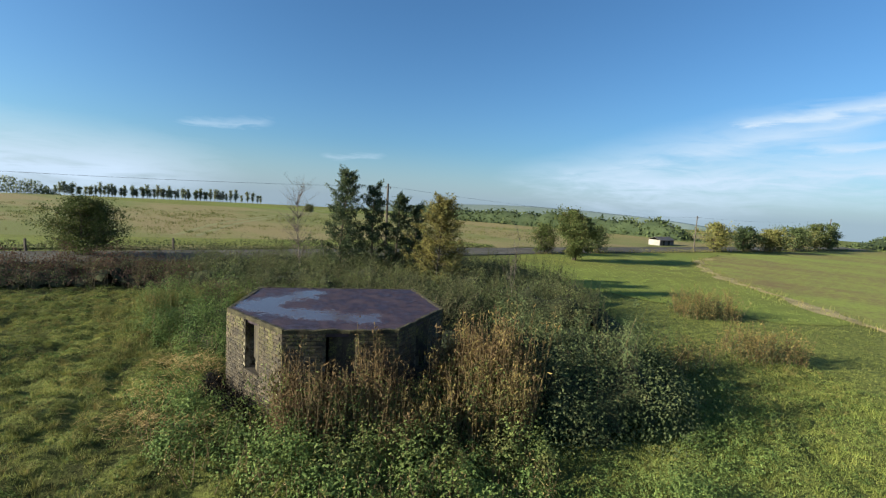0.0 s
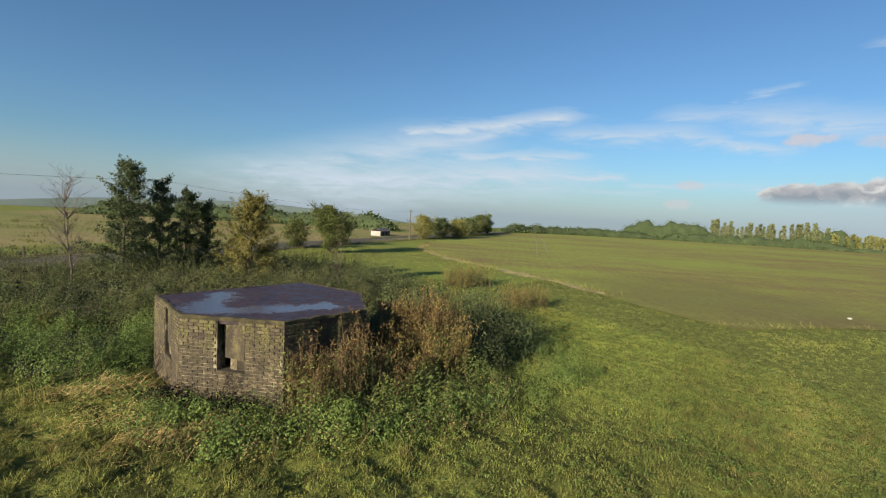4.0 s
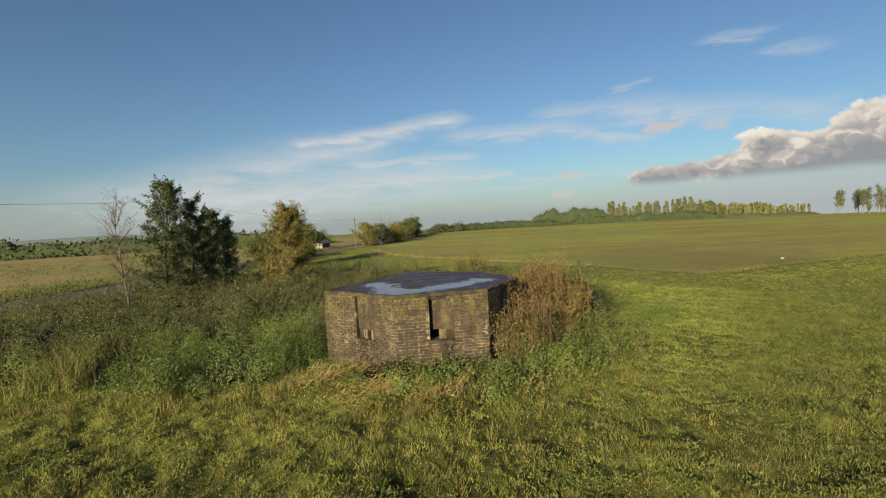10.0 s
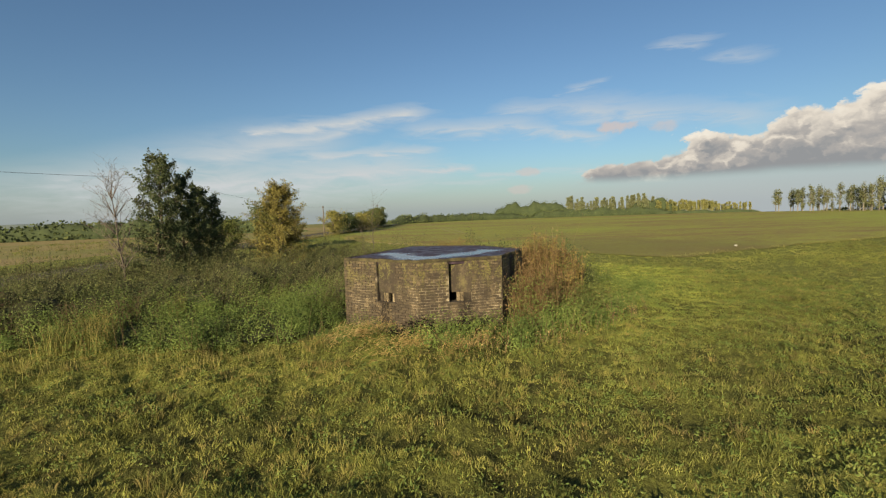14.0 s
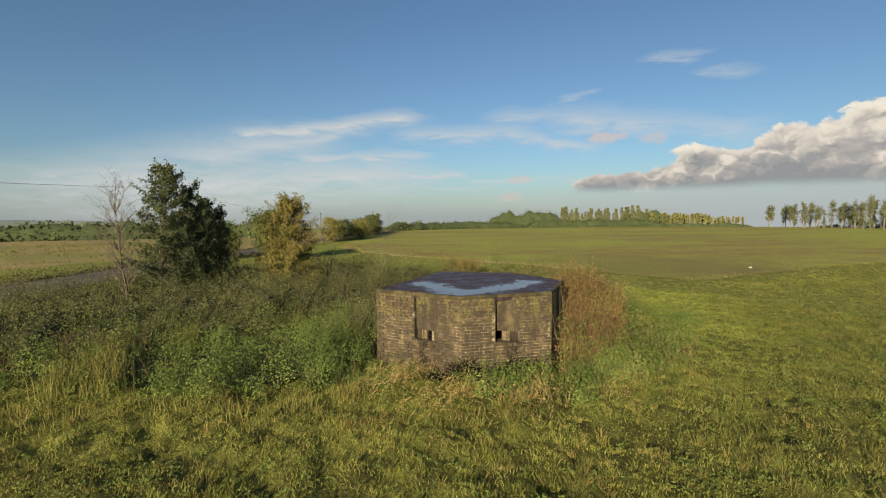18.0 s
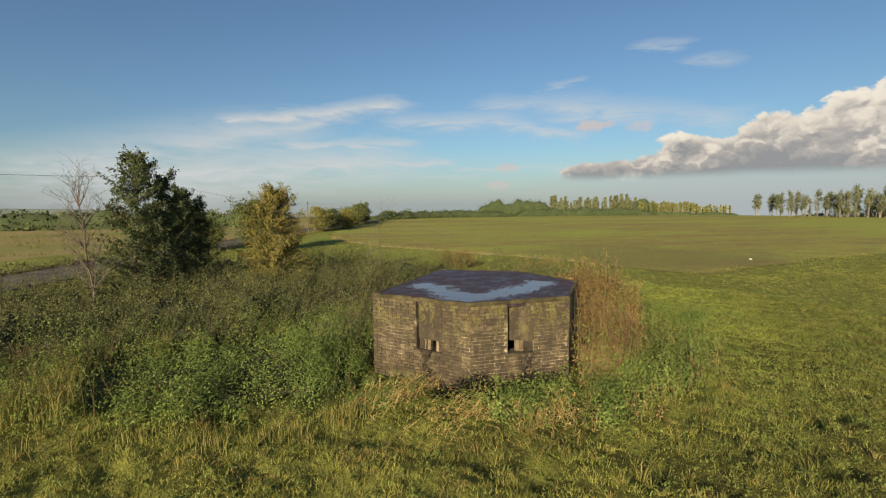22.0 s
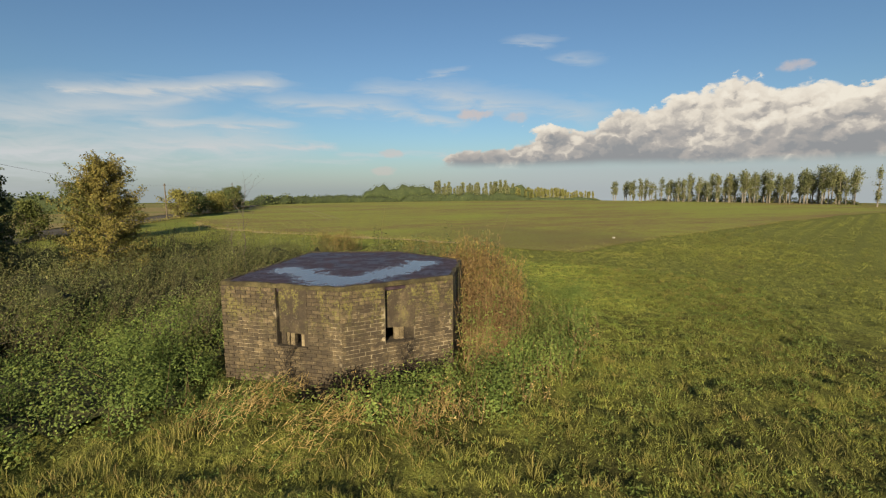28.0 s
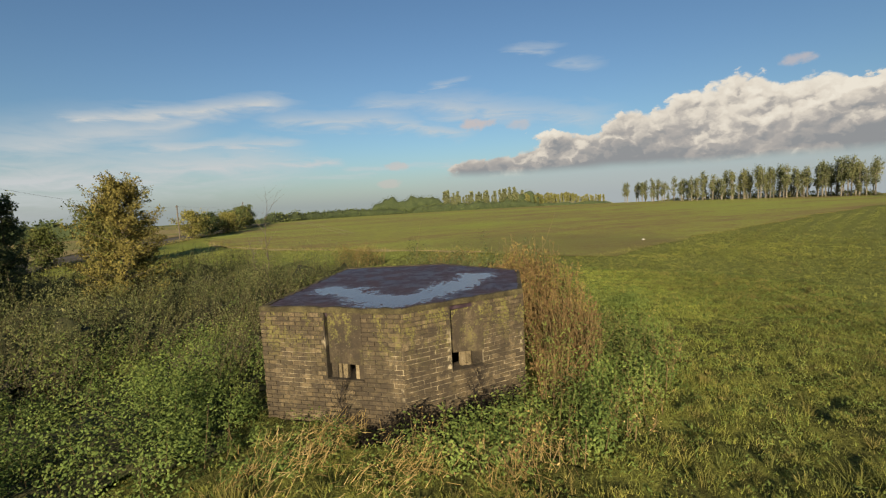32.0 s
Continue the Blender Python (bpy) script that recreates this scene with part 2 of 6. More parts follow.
    g.put(out.inputs[0], s)


SKY, CLOUD = 0.0475, 0.45
build_world()

# ---- materials ----
def material(name):
    m = bpy.data.materials.new(name)
    m.use_nodes = True
    g = Graph(m.node_tree)
    out = g.n("ShaderNodeOutputMaterial")
    p = g.n("ShaderNodeBsdfPrincipled")
    g.put(out.inputs[0], p.outputs[0])
    return m, g, p, out


def where(g):
    return g.n("ShaderNodeNewGeometry").outputs["Position"]


def bumped(g, p, height, strength=0.4, distance=0.02):
    b = g.n("ShaderNodeBump")
    g.put(b.inputs["Strength"], strength), g.put(b.inputs["Distance"], distance), g.put(b.inputs["Height"], height)
    g.put(p.inputs["Normal"], b.outputs[0])


def leaf_material(name, dark, mid, light, patch=(0.25, 0.2, 0.08), patchy=0.0, scale=0.5, through=0.24, rough=0.78):
    """Foliage: each leaf its own tone, broad patches of another tone, some light coming through."""
    m, g, p, out = material(name)
    island = g.n("ShaderNodeNewGeometry").outputs["Random Per Island"]
    pos = where(g)
    wide = g.noise(pos, scale, 3.0)
    close = g.noise(pos, scale * 5.0, 3.0, 0.6)
    tone = g.math("ADD", g.math("MULTIPLY", g.math("SUBTRACT", island, 0.09), 0.44), g.math("MULTIPLY", g.math("SUBTRACT", wide, 0.33), 1.25))
    tone = g.math("ADD", tone, g.math("MULTIPLY", g.math("SUBTRACT", close, 0.36), 0.85), clamp=True)
    col = g.ramp(tone, [(0.0, dark), (0.5, mid), (1.0, light)])
    if patchy:
        f = g.math("MULTIPLY", g.step(g.noise(pos, scale * 1.7, 4.0), 0.50, 0.62), patchy)
        f2 = g.math("MULTIPLY", f, g.step(island, 0.2, 0.7, 0.35, 1.0))
        col = g.mix(f2, col, patch)
    g.put(p.inputs["Base Color"], col)
    p.inputs["Roughness"].default_value = rough
    p.inputs["Specular IOR Level"].default_value = 0.16
    tr = g.n("ShaderNodeBsdfTranslucent")
    g.put(tr.inputs[0], col)
    mix = g.n("ShaderNodeMixShader")
    g.put(mix.inputs[0], through), g.put(mix.inputs[1], p.outputs[0]), g.put(mix.inputs[2], tr.outputs[0])
    g.put(out.inputs[0], mix.outputs[0])
    return m


def plain(name, stops, scale=3.0, rough=0.85, bump=0.4, detail_scale=40.0, metal=0.0, spec=0.3):
    m, g, p, out = material(name)
    pos = where(g)
    a = g.noise(pos, scale, 5.0)
    b = g.noise(pos, detail_scale, 5.0, 0.65)
    f = g.math("ADD", g.math("MULTIPLY", a, 0.65), g.math("MULTIPLY", b, 0.35))
    g.put(p.inputs["Base Color"], g.ramp(g.step(f, 0.3, 0.7), stops))
    p.inputs["Roughness"].default_value, p.inputs["Metallic"].default_value = rough, metal
    p.inputs["Specular IOR Level"].default_value = spec
    if bump:
        bumped(g, p, b, bump)
    return m


def ground_material():
    m, g, p, out = material("grass_ground")
    pos = where(g)
    a, b, c = g.noise(pos, 0.22, 4.0), g.noise(pos, 1.6, 5.0, 0.6), g.noise(pos, 14.0, 5.0, 0.7)
    f = g.math("ADD", g.math("ADD", g.math("MULTIPLY", a, 0.45), g.math("MULTIPLY", b, 0.35)), g.math("MULTIPLY", c, 0.35))
    col = g.ramp(g.step(f, 0.38, 0.78), [(0.0, (0.026, 0.024, 0.011)), (0.40, (0.078, 0.082, 0.022)), (0.75, (0.160, 0.170, 0.038)), (1.0, (0.26, 0.23, 0.075))])
    sep = g.n("ShaderNodeSeparateXYZ")
    g.put(sep.inputs[0], pos)
    lawn = g.step(g.math("ADD", sep.outputs[0], g.math("MULTIPLY", b, 3.0)), 5.0, 9.5)
    col = g.mix(g.math("MULTIPLY", lawn, 0.85), col, g.mix(g.step(g.math("ADD", g.noise(pos, 4.5, 6.0, 0.75), c), 0.82, 1.18), (0.072, 0.082, 0.022), (0.210, 0.224, 0.050)))
    g.put(p.inputs["Base Color"], col)
    p.inputs["Roughness"].default_value = 0.95
    p.inputs["Specular IOR Level"].default_value = 0.1
    bumped(g, p, g.math("ADD", b, c), 0.8, 0.08)
    return m


def field_material(name, soil, sprout, lush, row_dir=0.9, row=1.6, cover=0.5, lines=0.06, vary=0.65, bare=None):
    m, g, p, out = material(name)
    pos = where(g)
    turn = g.mapping(pos, rot=(0, 0, row_dir))
    rows = g.n("ShaderNodeTexWave")
    g.put(rows.inputs["Vector"], turn)
    rows.inputs["Scale"].default_value, rows.inputs["Distortion"].default_value = row, 4.0
    wide = g.noise(g.mapping(turn, scale=(0.5, 1.4, 1)), 0.035, 4.0, 0.6)
    mid = g.math("ADD", g.math("MULTIPLY", g.noise(pos, 0.5, 5.0, 0.65), 0.5), g.math("MULTIPLY", g.noise(g.mapping(turn, scale=(1.0, 2.2, 1)), 0.11, 5.0, 0.65), 0.8))
    fine = g.noise(pos, 7.0, 5.0, 0.7)
    f = g.math("ADD", g.math("MULTIPLY", rows.outputs[1], lines), g.math("ADD", g.math("MULTIPLY", mid, 0.46), g.math("MULTIPLY", fine, 0.20)))
    f = g.math("ADD", f, g.math("MULTIPLY", wide, 0.30))
    col = g.mix(g.step(f, cover - 0.03, cover + 0.15), soil, sprout)
    col = g.mix(g.math("MULTIPLY", g.step(wide, 0.53 - 0.2 * (1 - vary) - 0.05, 0.53 + 0.2 * (1 - vary) + 0.05), vary), col, lush)
    if bare:
        sep = g.n("ShaderNodeSeparateXYZ")
        g.put(sep.inputs[0], pos)
        dx, dy = g.math("SUBTRACT", sep.outputs[0], bare[0]), g.math("SUBTRACT", sep.outputs[1], bare[1])
        d = g.math("SQRT", g.math("ADD", g.math("MULTIPLY", dx, dx), g.math("MULTIPLY", dy, dy)))
        d = g.math("ADD", d, g.math("MULTIPLY", g.math("SUBTRACT", g.noise(pos, 0.16, 5.0, 0.65), 0.5), bare[2] * 2.2))
        col = g.mix(g.math("MULTIPLY", g.step(d, bare[2] * 1.35, bare[2] * 0.30), 0.58), col, g.mix(fine, (0.105, 0.075, 0.040), (0.165, 0.130, 0.062)))
    tuft = g.noise(pos, 3.6, 6.0, 0.8)
    col = g.mix(g.math("MULTIPLY", g.step(tuft, 0.46, 0.60), 0.50), col, g.mix(0.5, soil, (0.05, 0.045, 0.02)))
    g.put(p.inputs["Base Color"], col)
    p.inputs["Roughness"].default_value = 0.95
    p.inputs["Specular IOR Level"].default_value = 0.1
    bumped(g, p, g.math("ADD", mid, fine), 0.6, 0.08)
    return m


def weathered(g, pos, col):
    """Rain streaks, soot and moss lying alike over bricks and joints."""
    sep = g.n("ShaderNodeSeparateXYZ")
    g.put(sep.inputs[0], pos)
    streak = g.noise(g.mapping(pos, scale=(2.2, 2.2, 0.35)), 1.5, 6.0, 0.68)
    col = g.mix(g.math("MULTIPLY", g.step(streak, 0.43, 0.57), 0.62), col, (0.036, 0.026, 0.016))
    soot = g.noise(g.mapping(pos, loc=(4, 9, 2)), 9.0, 6.0, 0.8)
    col = g.mix(g.math("MULTIPLY", g.step(soot, 0.45, 0.56), 0.66), col, (0.027, 0.020, 0.013))
    moss = g.noise(g.mapping(pos, scale=(1.0, 1.0, 0.7), loc=(1, 3, 7)), 4.2, 6.0, 0.74)
    moss = g.math("MULTIPLY", g.step(moss, 0.47, 0.56), g.step(sep.outputs[2], 0.9, 1.7, 0.05, 1.0))
    speck = g.step(g.noise(pos, 26.0, 5.0, 0.75), 0.44, 0.58)
    col = g.mix(g.math("MULTIPLY", moss, speck), col, (0.132, 0.122, 0.031))
    lichen = g.step(g.noise(g.mapping(pos, loc=(8, 2, 5)), 30.0, 4.0, 0.6), 0.64, 0.70)
    return g.mix(g.math("MULTIPLY", lichen, 0.5), col, (0.27, 0.235, 0.15))


def brick_material(name, random_socket):
    """Dirty brown stock brick."""
    m, g, p, out = material(name)
    r = g.n("ShaderNodeObjectInfo").outputs["Random"] if random_socket == "object" else g.n("ShaderNodeNewGeometry").outputs["Random Per Island"]
    pos = where(g)
    fine = g.noise(pos, 45.0, 5.0, 0.65)
    col = g.ramp(r, [(0.0, (0.044, 0.032, 0.017)), (0.4, (0.082, 0.060, 0.031)), (0.75, (0.118, 0.087, 0.046)), (1.0, (0.185, 0.140, 0.078))])
    col = g.mix(g.math("MULTIPLY", g.step(fine, 0.40, 0.70), 0.5), col, (0.090, 0.071, 0.042))
    g.put(p.inputs["Base Color"], weathered(g, pos, col))
    p.inputs["Roughness"].default_value = 0.9
    bumped(g, p, g.math("ADD", fine, g.noise(pos, 11.0, 4.0)), 0.7, 0.008)
    return m


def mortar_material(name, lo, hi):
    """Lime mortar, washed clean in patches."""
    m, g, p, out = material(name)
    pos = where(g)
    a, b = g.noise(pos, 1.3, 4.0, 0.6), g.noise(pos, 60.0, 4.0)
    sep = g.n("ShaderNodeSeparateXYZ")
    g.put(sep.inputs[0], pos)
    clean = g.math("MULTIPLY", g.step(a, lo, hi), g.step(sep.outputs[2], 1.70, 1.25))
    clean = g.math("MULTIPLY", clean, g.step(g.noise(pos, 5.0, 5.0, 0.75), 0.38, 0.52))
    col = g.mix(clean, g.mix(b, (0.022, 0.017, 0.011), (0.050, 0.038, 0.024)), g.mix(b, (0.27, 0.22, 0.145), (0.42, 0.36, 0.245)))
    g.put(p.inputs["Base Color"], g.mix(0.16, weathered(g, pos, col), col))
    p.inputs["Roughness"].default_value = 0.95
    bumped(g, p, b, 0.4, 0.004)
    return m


def panel_material():
    """Rendered concrete, stained as brown as the bricks beside it."""
    m, g, p, out = material("stained_panel")
    pos = where(g)
    fine, wide = g.noise(pos, 32.0, 5.0, 0.65), g.noise(pos, 4.0, 5.0, 0.65)
    col = g.mix(g.step(wide, 0.42, 0.60), (0.024, 0.018, 0.010), (0.085, 0.064, 0.036))
    col = g.mix(g.math("MULTIPLY", g.step(fine, 0.4, 0.65), 0.4), col, (0.070, 0.052, 0.030))
    g.put(p.inputs["Base Color"], weathered(g, pos, col))
    p.inputs["Roughness"].default_value = 0.93
    bumped(g, p, g.math("ADD", fine, wide), 0.6, 0.008)
    return m


def roof_material():
    """Bitumen-dark wet slab: damp all over, standing water in shallow hollows near two edges."""
    m, g, p, out = material("wet_roof")
    co = g.n("ShaderNodeTexCoord").outputs["Object"]
    n1 = g.noise(co, 1.1, 6.0, 0.62, 0.6)
    n2 = g.noise(co, 9.0, 5.0, 0.65)

    def hollow(ax, ay, bx, by, wide):
        """Distance to a shallow trough in the slab, in its half widths."""
        far = g.vec("SUBTRACT", co, (ax, ay, 0.0))
        along = g.math("DIVIDE", g.vec("DOT_PRODUCT", far, (bx - ax, by - ay, 0.0)), (bx - ax) ** 2 + (by - ay) ** 2, clamp=True)
        off = g.vec("MULTIPLY", g.vec("MULTIPLY_ADD", g.combine(along, along, 0.0), (ax - bx, ay - by, 0.0), far), (1.0, 1.0, 0.0))
        return g.math("DIVIDE", g.vec("LENGTH", off), wide)

    d = g.math("MINIMUM", hollow(-0.75, -0.75, -2.0, -2.3, 0.50), hollow(-1.75, -2.65, 0.55, -3.55, 0.42))
    d = g.math("ADD", d, g.math("MULTIPLY", g.math("SUBTRACT", n1, 0.5), 2.6))
    d = g.math("ADD", d, g.math("MULTIPLY", g.math("SUBTRACT", n2, 0.5), 2.4))
    water = g.step(d, 1.0, 0.62)
    speck = g.noise(co, 26.0, 4.0, 0.7)
    broad = g.noise(co, 2.3, 6.0, 0.7, 0.4)
    dry = g.mix(g.step(n2, 0.35, 0.7), (0.024, 0.015, 0.021), (0.056, 0.037, 0.048))
    dry = g.mix(g.math("MULTIPLY", g.step(broad, 0.46, 0.62), 0.5), dry, (0.066, 0.044, 0.056))
    dry = g.mix(g.math("MULTIPLY", g.step(speck, 0.64, 0.72), 0.35), dry, (0.20, 0.17, 0.15))
    g.put(p.inputs["Base Color"], g.mix(water, dry, (0.078, 0.058, 0.062)))
    g.put(p.inputs["Roughness"], g.mix(water, g.mix(g.step(broad, 0.40, 0.62), (0.42, 0.42, 0.42), (0.80, 0.80, 0.80)), (0.20, 0.20, 0.20)))
    g.put(p.inputs["Specular IOR Level"], g.math("ADD", g.math("MULTIPLY", water, 0.50), 0.26))
    b = g.n("ShaderNodeBump")
    g.put(b.inputs["Height"], g.math("MULTIPLY", n2, g.math("SUBTRACT", 1.0, water)))
    b.inputs["Strength"].default_value, b.inputs["Distance"].default_value = 0.35, 0.01
    g.put(p.inputs["Normal"], b.outputs[0])
    return m


M_GROUND = ground_material()
M_CROP = field_material("crop_soil", (0.190, 0.140, 0.062), (0.250, 0.262, 0.058), (0.235, 0.300, 0.052), 0.75, 0.35, 0.492, 0.03, 0.65, (27.0, 14.0, 11.0))
M_TRACK = plain("wheel_track", [(0, (0.180, 0.165, 0.062)), (1, (0.225, 0.210, 0.074))], 1.0)
M_PASTURE = field_material("stubble", (0.255, 0.200, 0.094), (0.225, 0.205, 0.074), (0.155, 0.175, 0.050), 0.65, 0.25, 0.50, 0.0, 0.85)
M_VERGE = field_material("meadow_turf", (0.14, 0.138, 0.034), (0.190, 0.205, 0.042), (0.175, 0.225, 0.040), 0.2, 0.3, 0.46, 0.0)
M_STRAW = plain("dry_straw", [(0, (0.16, 0.13, 0.055)), (0.5, (0.28, 0.22, 0.10)), (1, (0.42, 0.33, 0.16))], 1.0)
M_ROAD = plain("asphalt", [(0, (0.062, 0.056, 0.048)), (0.6, (0.095, 0.086, 0.073)), (1, (0.13, 0.118, 0.10))], 0.6, 0.95, 0.3, 60.0, 0.0, 0.08)
M_BRICK, M_BRICKS = brick_material("brick", "object"), brick_material("brickwork", "island")
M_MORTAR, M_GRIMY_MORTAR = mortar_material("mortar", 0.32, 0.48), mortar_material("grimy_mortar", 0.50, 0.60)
M_ROOF, M_PANEL = roof_material(), panel_material()
M_RIM = plain("mossy_edge", [(0, (0.022, 0.018, 0.011)), (0.5, (0.052, 0.044, 0.022)), (1, (0.115, 0.098, 0.046))], 3.5, 0.95, 0.8, 35.0)
M_PALE = plain("pale_concrete", [(0, (0.10, 0.077, 0.042)), (0.6, (0.19, 0.15, 0.09)), (1, (0.29, 0.24, 0.16))], 4.0, 0.85, 0.4, 40.0)
M_BARK = plain("bark", [(0, (0.045, 0.036, 0.025)), (0.6, (0.10, 0.08, 0.055)), (1, (0.16, 0.135, 0.10))], 5.0, 0.95, 0.8, 30.0)
M_POPLAR_BARK = plain("pale_bark", [(0, (0.10, 0.088, 0.066)), (0.6, (0.17, 0.152, 0.118)), (1, (0.25, 0.225, 0.18))], 1.0, 0.95, 0.2, 6.0)
M_TWIG = plain("dead_twig", [(0, (0.055, 0.045, 0.040)), (0.6, (0.13, 0.105, 0.085)), (1, (0.21, 0.18, 0.14))], 6.0, 0.95, 0.3, 30.0)
# Dark dead twigs, their colour deepened to add shadow below the wall.
M_DEAD = plain("shadow_dark_twig", [(0, (0.012, 0.010, 0.009)), (1, (0.045, 0.036, 0.030))], 6.0, 0.95, 0.3, 30.0)
M_POLE = plain("weathered_pole", [(0, (0.06, 0.05, 0.04)), (1, (0.15, 0.12, 0.09))], 4.0, 0.9)
M_WIRE = plain("cable", [(0, (0.03, 0.03, 0.03)), (1, (0.05, 0.05, 0.05))], 1.0, 0.6, 0.0)
M_GRASS = leaf_material("grass_blade", (0.074, 0.084, 0.022), (0.195, 0.202, 0.047), (0.37, 0.345, 0.098), (0.25, 0.17, 0.076), 0.6, 0.75)
M_LUSH = leaf_material("lush_grass", (0.105, 0.13, 0.028), (0.21, 0.252, 0.052), (0.34, 0.37, 0.088), (0.36, 0.32, 0.10), 0.30, 0.5)
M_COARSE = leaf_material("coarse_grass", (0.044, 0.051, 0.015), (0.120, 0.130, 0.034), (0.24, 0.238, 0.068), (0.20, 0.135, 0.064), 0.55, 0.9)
M_MEADOW = leaf_material("meadow_blade", (0.074, 0.088, 0.020), (0.168, 0.186, 0.041), (0.285, 0.290, 0.070), (0.21, 0.160, 0.060), 0.45, 0.35)
M_SEDGE = leaf_material("straw_tussock", (0.085, 0.088, 0.026), (0.185, 0.176, 0.050), (0.31, 0.275, 0.088), (0.31, 0.215, 0.088), 0.5, 1.2)
M_RANK = leaf_material("rank_grass", (0.036, 0.046, 0.014), (0.090, 0.104, 0.028), (0.175, 0.182, 0.052), (0.15, 0.108, 0.050), 0.5, 0.9)
M_DOCK = leaf_material("dock_leaf", (0.048, 0.072, 0.018), (0.105, 0.145, 0.035), (0.195, 0.235, 0.064), (0.22, 0.18, 0.06), 0.25, 0.6)
M_BRAMBLE = leaf_material("bramble_leaf", (0.038, 0.054, 0.017), (0.110, 0.140, 0.038), (0.225, 0.255, 0.072), (0.185, 0.125, 0.050), 0.5, 0.5)
# Dark-leaved bramble; pillbox shadow on the mound is in this green too.
M_DARK_BRAMBLE = leaf_material("dark_bramble_leaf", (0.030, 0.042, 0.018), (0.078, 0.098, 0.037), (0.165, 0.185, 0.072), (0.16, 0.13, 0.06), 0.3, 0.5)
M_NETTLE = leaf_material("nettle_leaf", (0.036, 0.060, 0.016), (0.112, 0.160, 0.040), (0.235, 0.288, 0.076), (0.20, 0.19, 0.05), 0.35, 0.6)
M_OLIVE = leaf_material("bank_weed", (0.028, 0.034, 0.014), (0.102, 0.115, 0.044), (0.210, 0.220, 0.086), (0.145, 0.112, 0.056), 0.35, 0.45)
M_LODGED = leaf_material("lodged_weed", (0.048, 0.054, 0.024), (0.135, 0.145, 0.062), (0.26, 0.265, 0.120), (0.16, 0.125, 0.062), 0.4, 0.6)
M_MAROON = leaf_material("dead_dock", (0.036, 0.022, 0.016), (0.092, 0.054, 0.036), (0.18, 0.108, 0.068), (0.085, 0.09, 0.035), 0.6, 0.7)
M_RUST = leaf_material("withered_weed", (0.050, 0.030, 0.015), (0.130, 0.084, 0.038), (0.25, 0.170, 0.076), (0.080, 0.092, 0.028), 0.55, 1.1, 0.14)
M_TAWNY = leaf_material("tawny_weed", (0.064, 0.046, 0.016), (0.185, 0.135, 0.044), (0.36, 0.270, 0.092), (0.105, 0.130, 0.036), 0.7, 1.3, 0.16)
# Dead leaves coloured near black to stand in for deep shadow.
M_SHADOW_BRUSH = leaf_material("dead_brush", (0.005, 0.004, 0.003), (0.011, 0.009, 0.007), (0.024, 0.019, 0.014), scale=1.5, through=0.1, rough=0.95)
M_STALK = plain("dry_stalk", [(0, (0.075, 0.050, 0.024)), (0.5, (0.150, 0.106, 0.050)), (1, (0.27, 0.20, 0.095))], 3.0, 0.9, 0.0)
M_STRAWSTALK = plain("straw_stalk", [(0, (0.085, 0.054, 0.024)), (0.5, (0.175, 0.118, 0.050)), (1, (0.31, 0.22, 0.10))], 3.0, 0.9, 0.0)
M_STEM = plain("olive_stem", [(0, (0.030, 0.028, 0.014)), (0.6, (0.070, 0.060, 0.028)), (1, (0.12, 0.095, 0.046))], 3.0, 0.9, 0.0)
M_HAY = leaf_material("dead_grass", (0.24, 0.165, 0.06), (0.42, 0.3, 0.115), (0.58, 0.46, 0.22), scale=1.0)
M_ALDER = leaf_material("alder_leaf", (0.028, 0.040, 0.018), (0.078, 0.098, 0.042), (0.165, 0.188, 0.082), (0.10, 0.085, 0.036), 0.3, 0.8, 0.22)
M_GOLD = leaf_material("turning_leaf", (0.08, 0.082, 0.024), (0.178, 0.172, 0.05), (0.295, 0.272, 0.085), (0.30, 0.20, 0.065), 0.25, 0.8)
M_MAPLE = leaf_material("maple_leaf", (0.066, 0.062, 0.018), (0.168, 0.145, 0.042), (0.28, 0.235, 0.070), (0.105, 0.125, 0.034), 0.6, 0.6)
M_THORN = leaf_material("hawthorn_leaf", (0.031, 0.042, 0.012), (0.077, 0.095, 0.026), (0.147, 0.161, 0.048), (0.16, 0.10, 0.045), 0.35, 0.8, 0.25)
M_WOOD = leaf_material("wood_leaf", (0.034, 0.050, 0.020), (0.070, 0.092, 0.034), (0.126, 0.150, 0.054), (0.12, 0.12, 0.04), 0.3, 0.06)
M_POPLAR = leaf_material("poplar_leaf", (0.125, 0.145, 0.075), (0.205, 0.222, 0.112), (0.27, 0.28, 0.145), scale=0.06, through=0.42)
M_TALL = leaf_material("tall_poplar_leaf", (0.090, 0.106, 0.054), (0.170, 0.186, 0.090), (0.26, 0.265, 0.125), (0.22, 0.21, 0.08), 0.3, 0.09, 0.40)
# Skyline leaf colour lightened and greyed to carry distance haze.
M_HAZED_POPLAR = leaf_material("hazed_poplar_leaf", (0.12, 0.14, 0.075), (0.20, 0.215, 0.115), (0.28, 0.285, 0.16), (0.25, 0.21, 0.10), 0.3, 0.06, 0.45)
M_YELLOW = leaf_material("yellow_poplar_leaf", (0.12, 0.125, 0.042), (0.2, 0.2, 0.068), (0.29, 0.275, 0.1), (0.16, 0.18, 0.05), 0.4, 0.06)
M_PLASTER = plain("white_render", [(0, (0.26, 0.235, 0.205)), (1, (0.38, 0.35, 0.31))], 0.5, 0.9, 0.1)
M_SLATE = plain("grey_sheeting", [(0, (0.12, 0.10, 0.09)), (1, (0.20, 0.175, 0.155))], 0.4, 0.7, 0.2)
# Near-black colour holds the darkness behind openings.
M_DARK = plain("dark_opening", [(0, (0.02, 0.018, 0.016)), (1, (0.04, 0.036, 0.03))], 1.0, 0.9, 0.0)
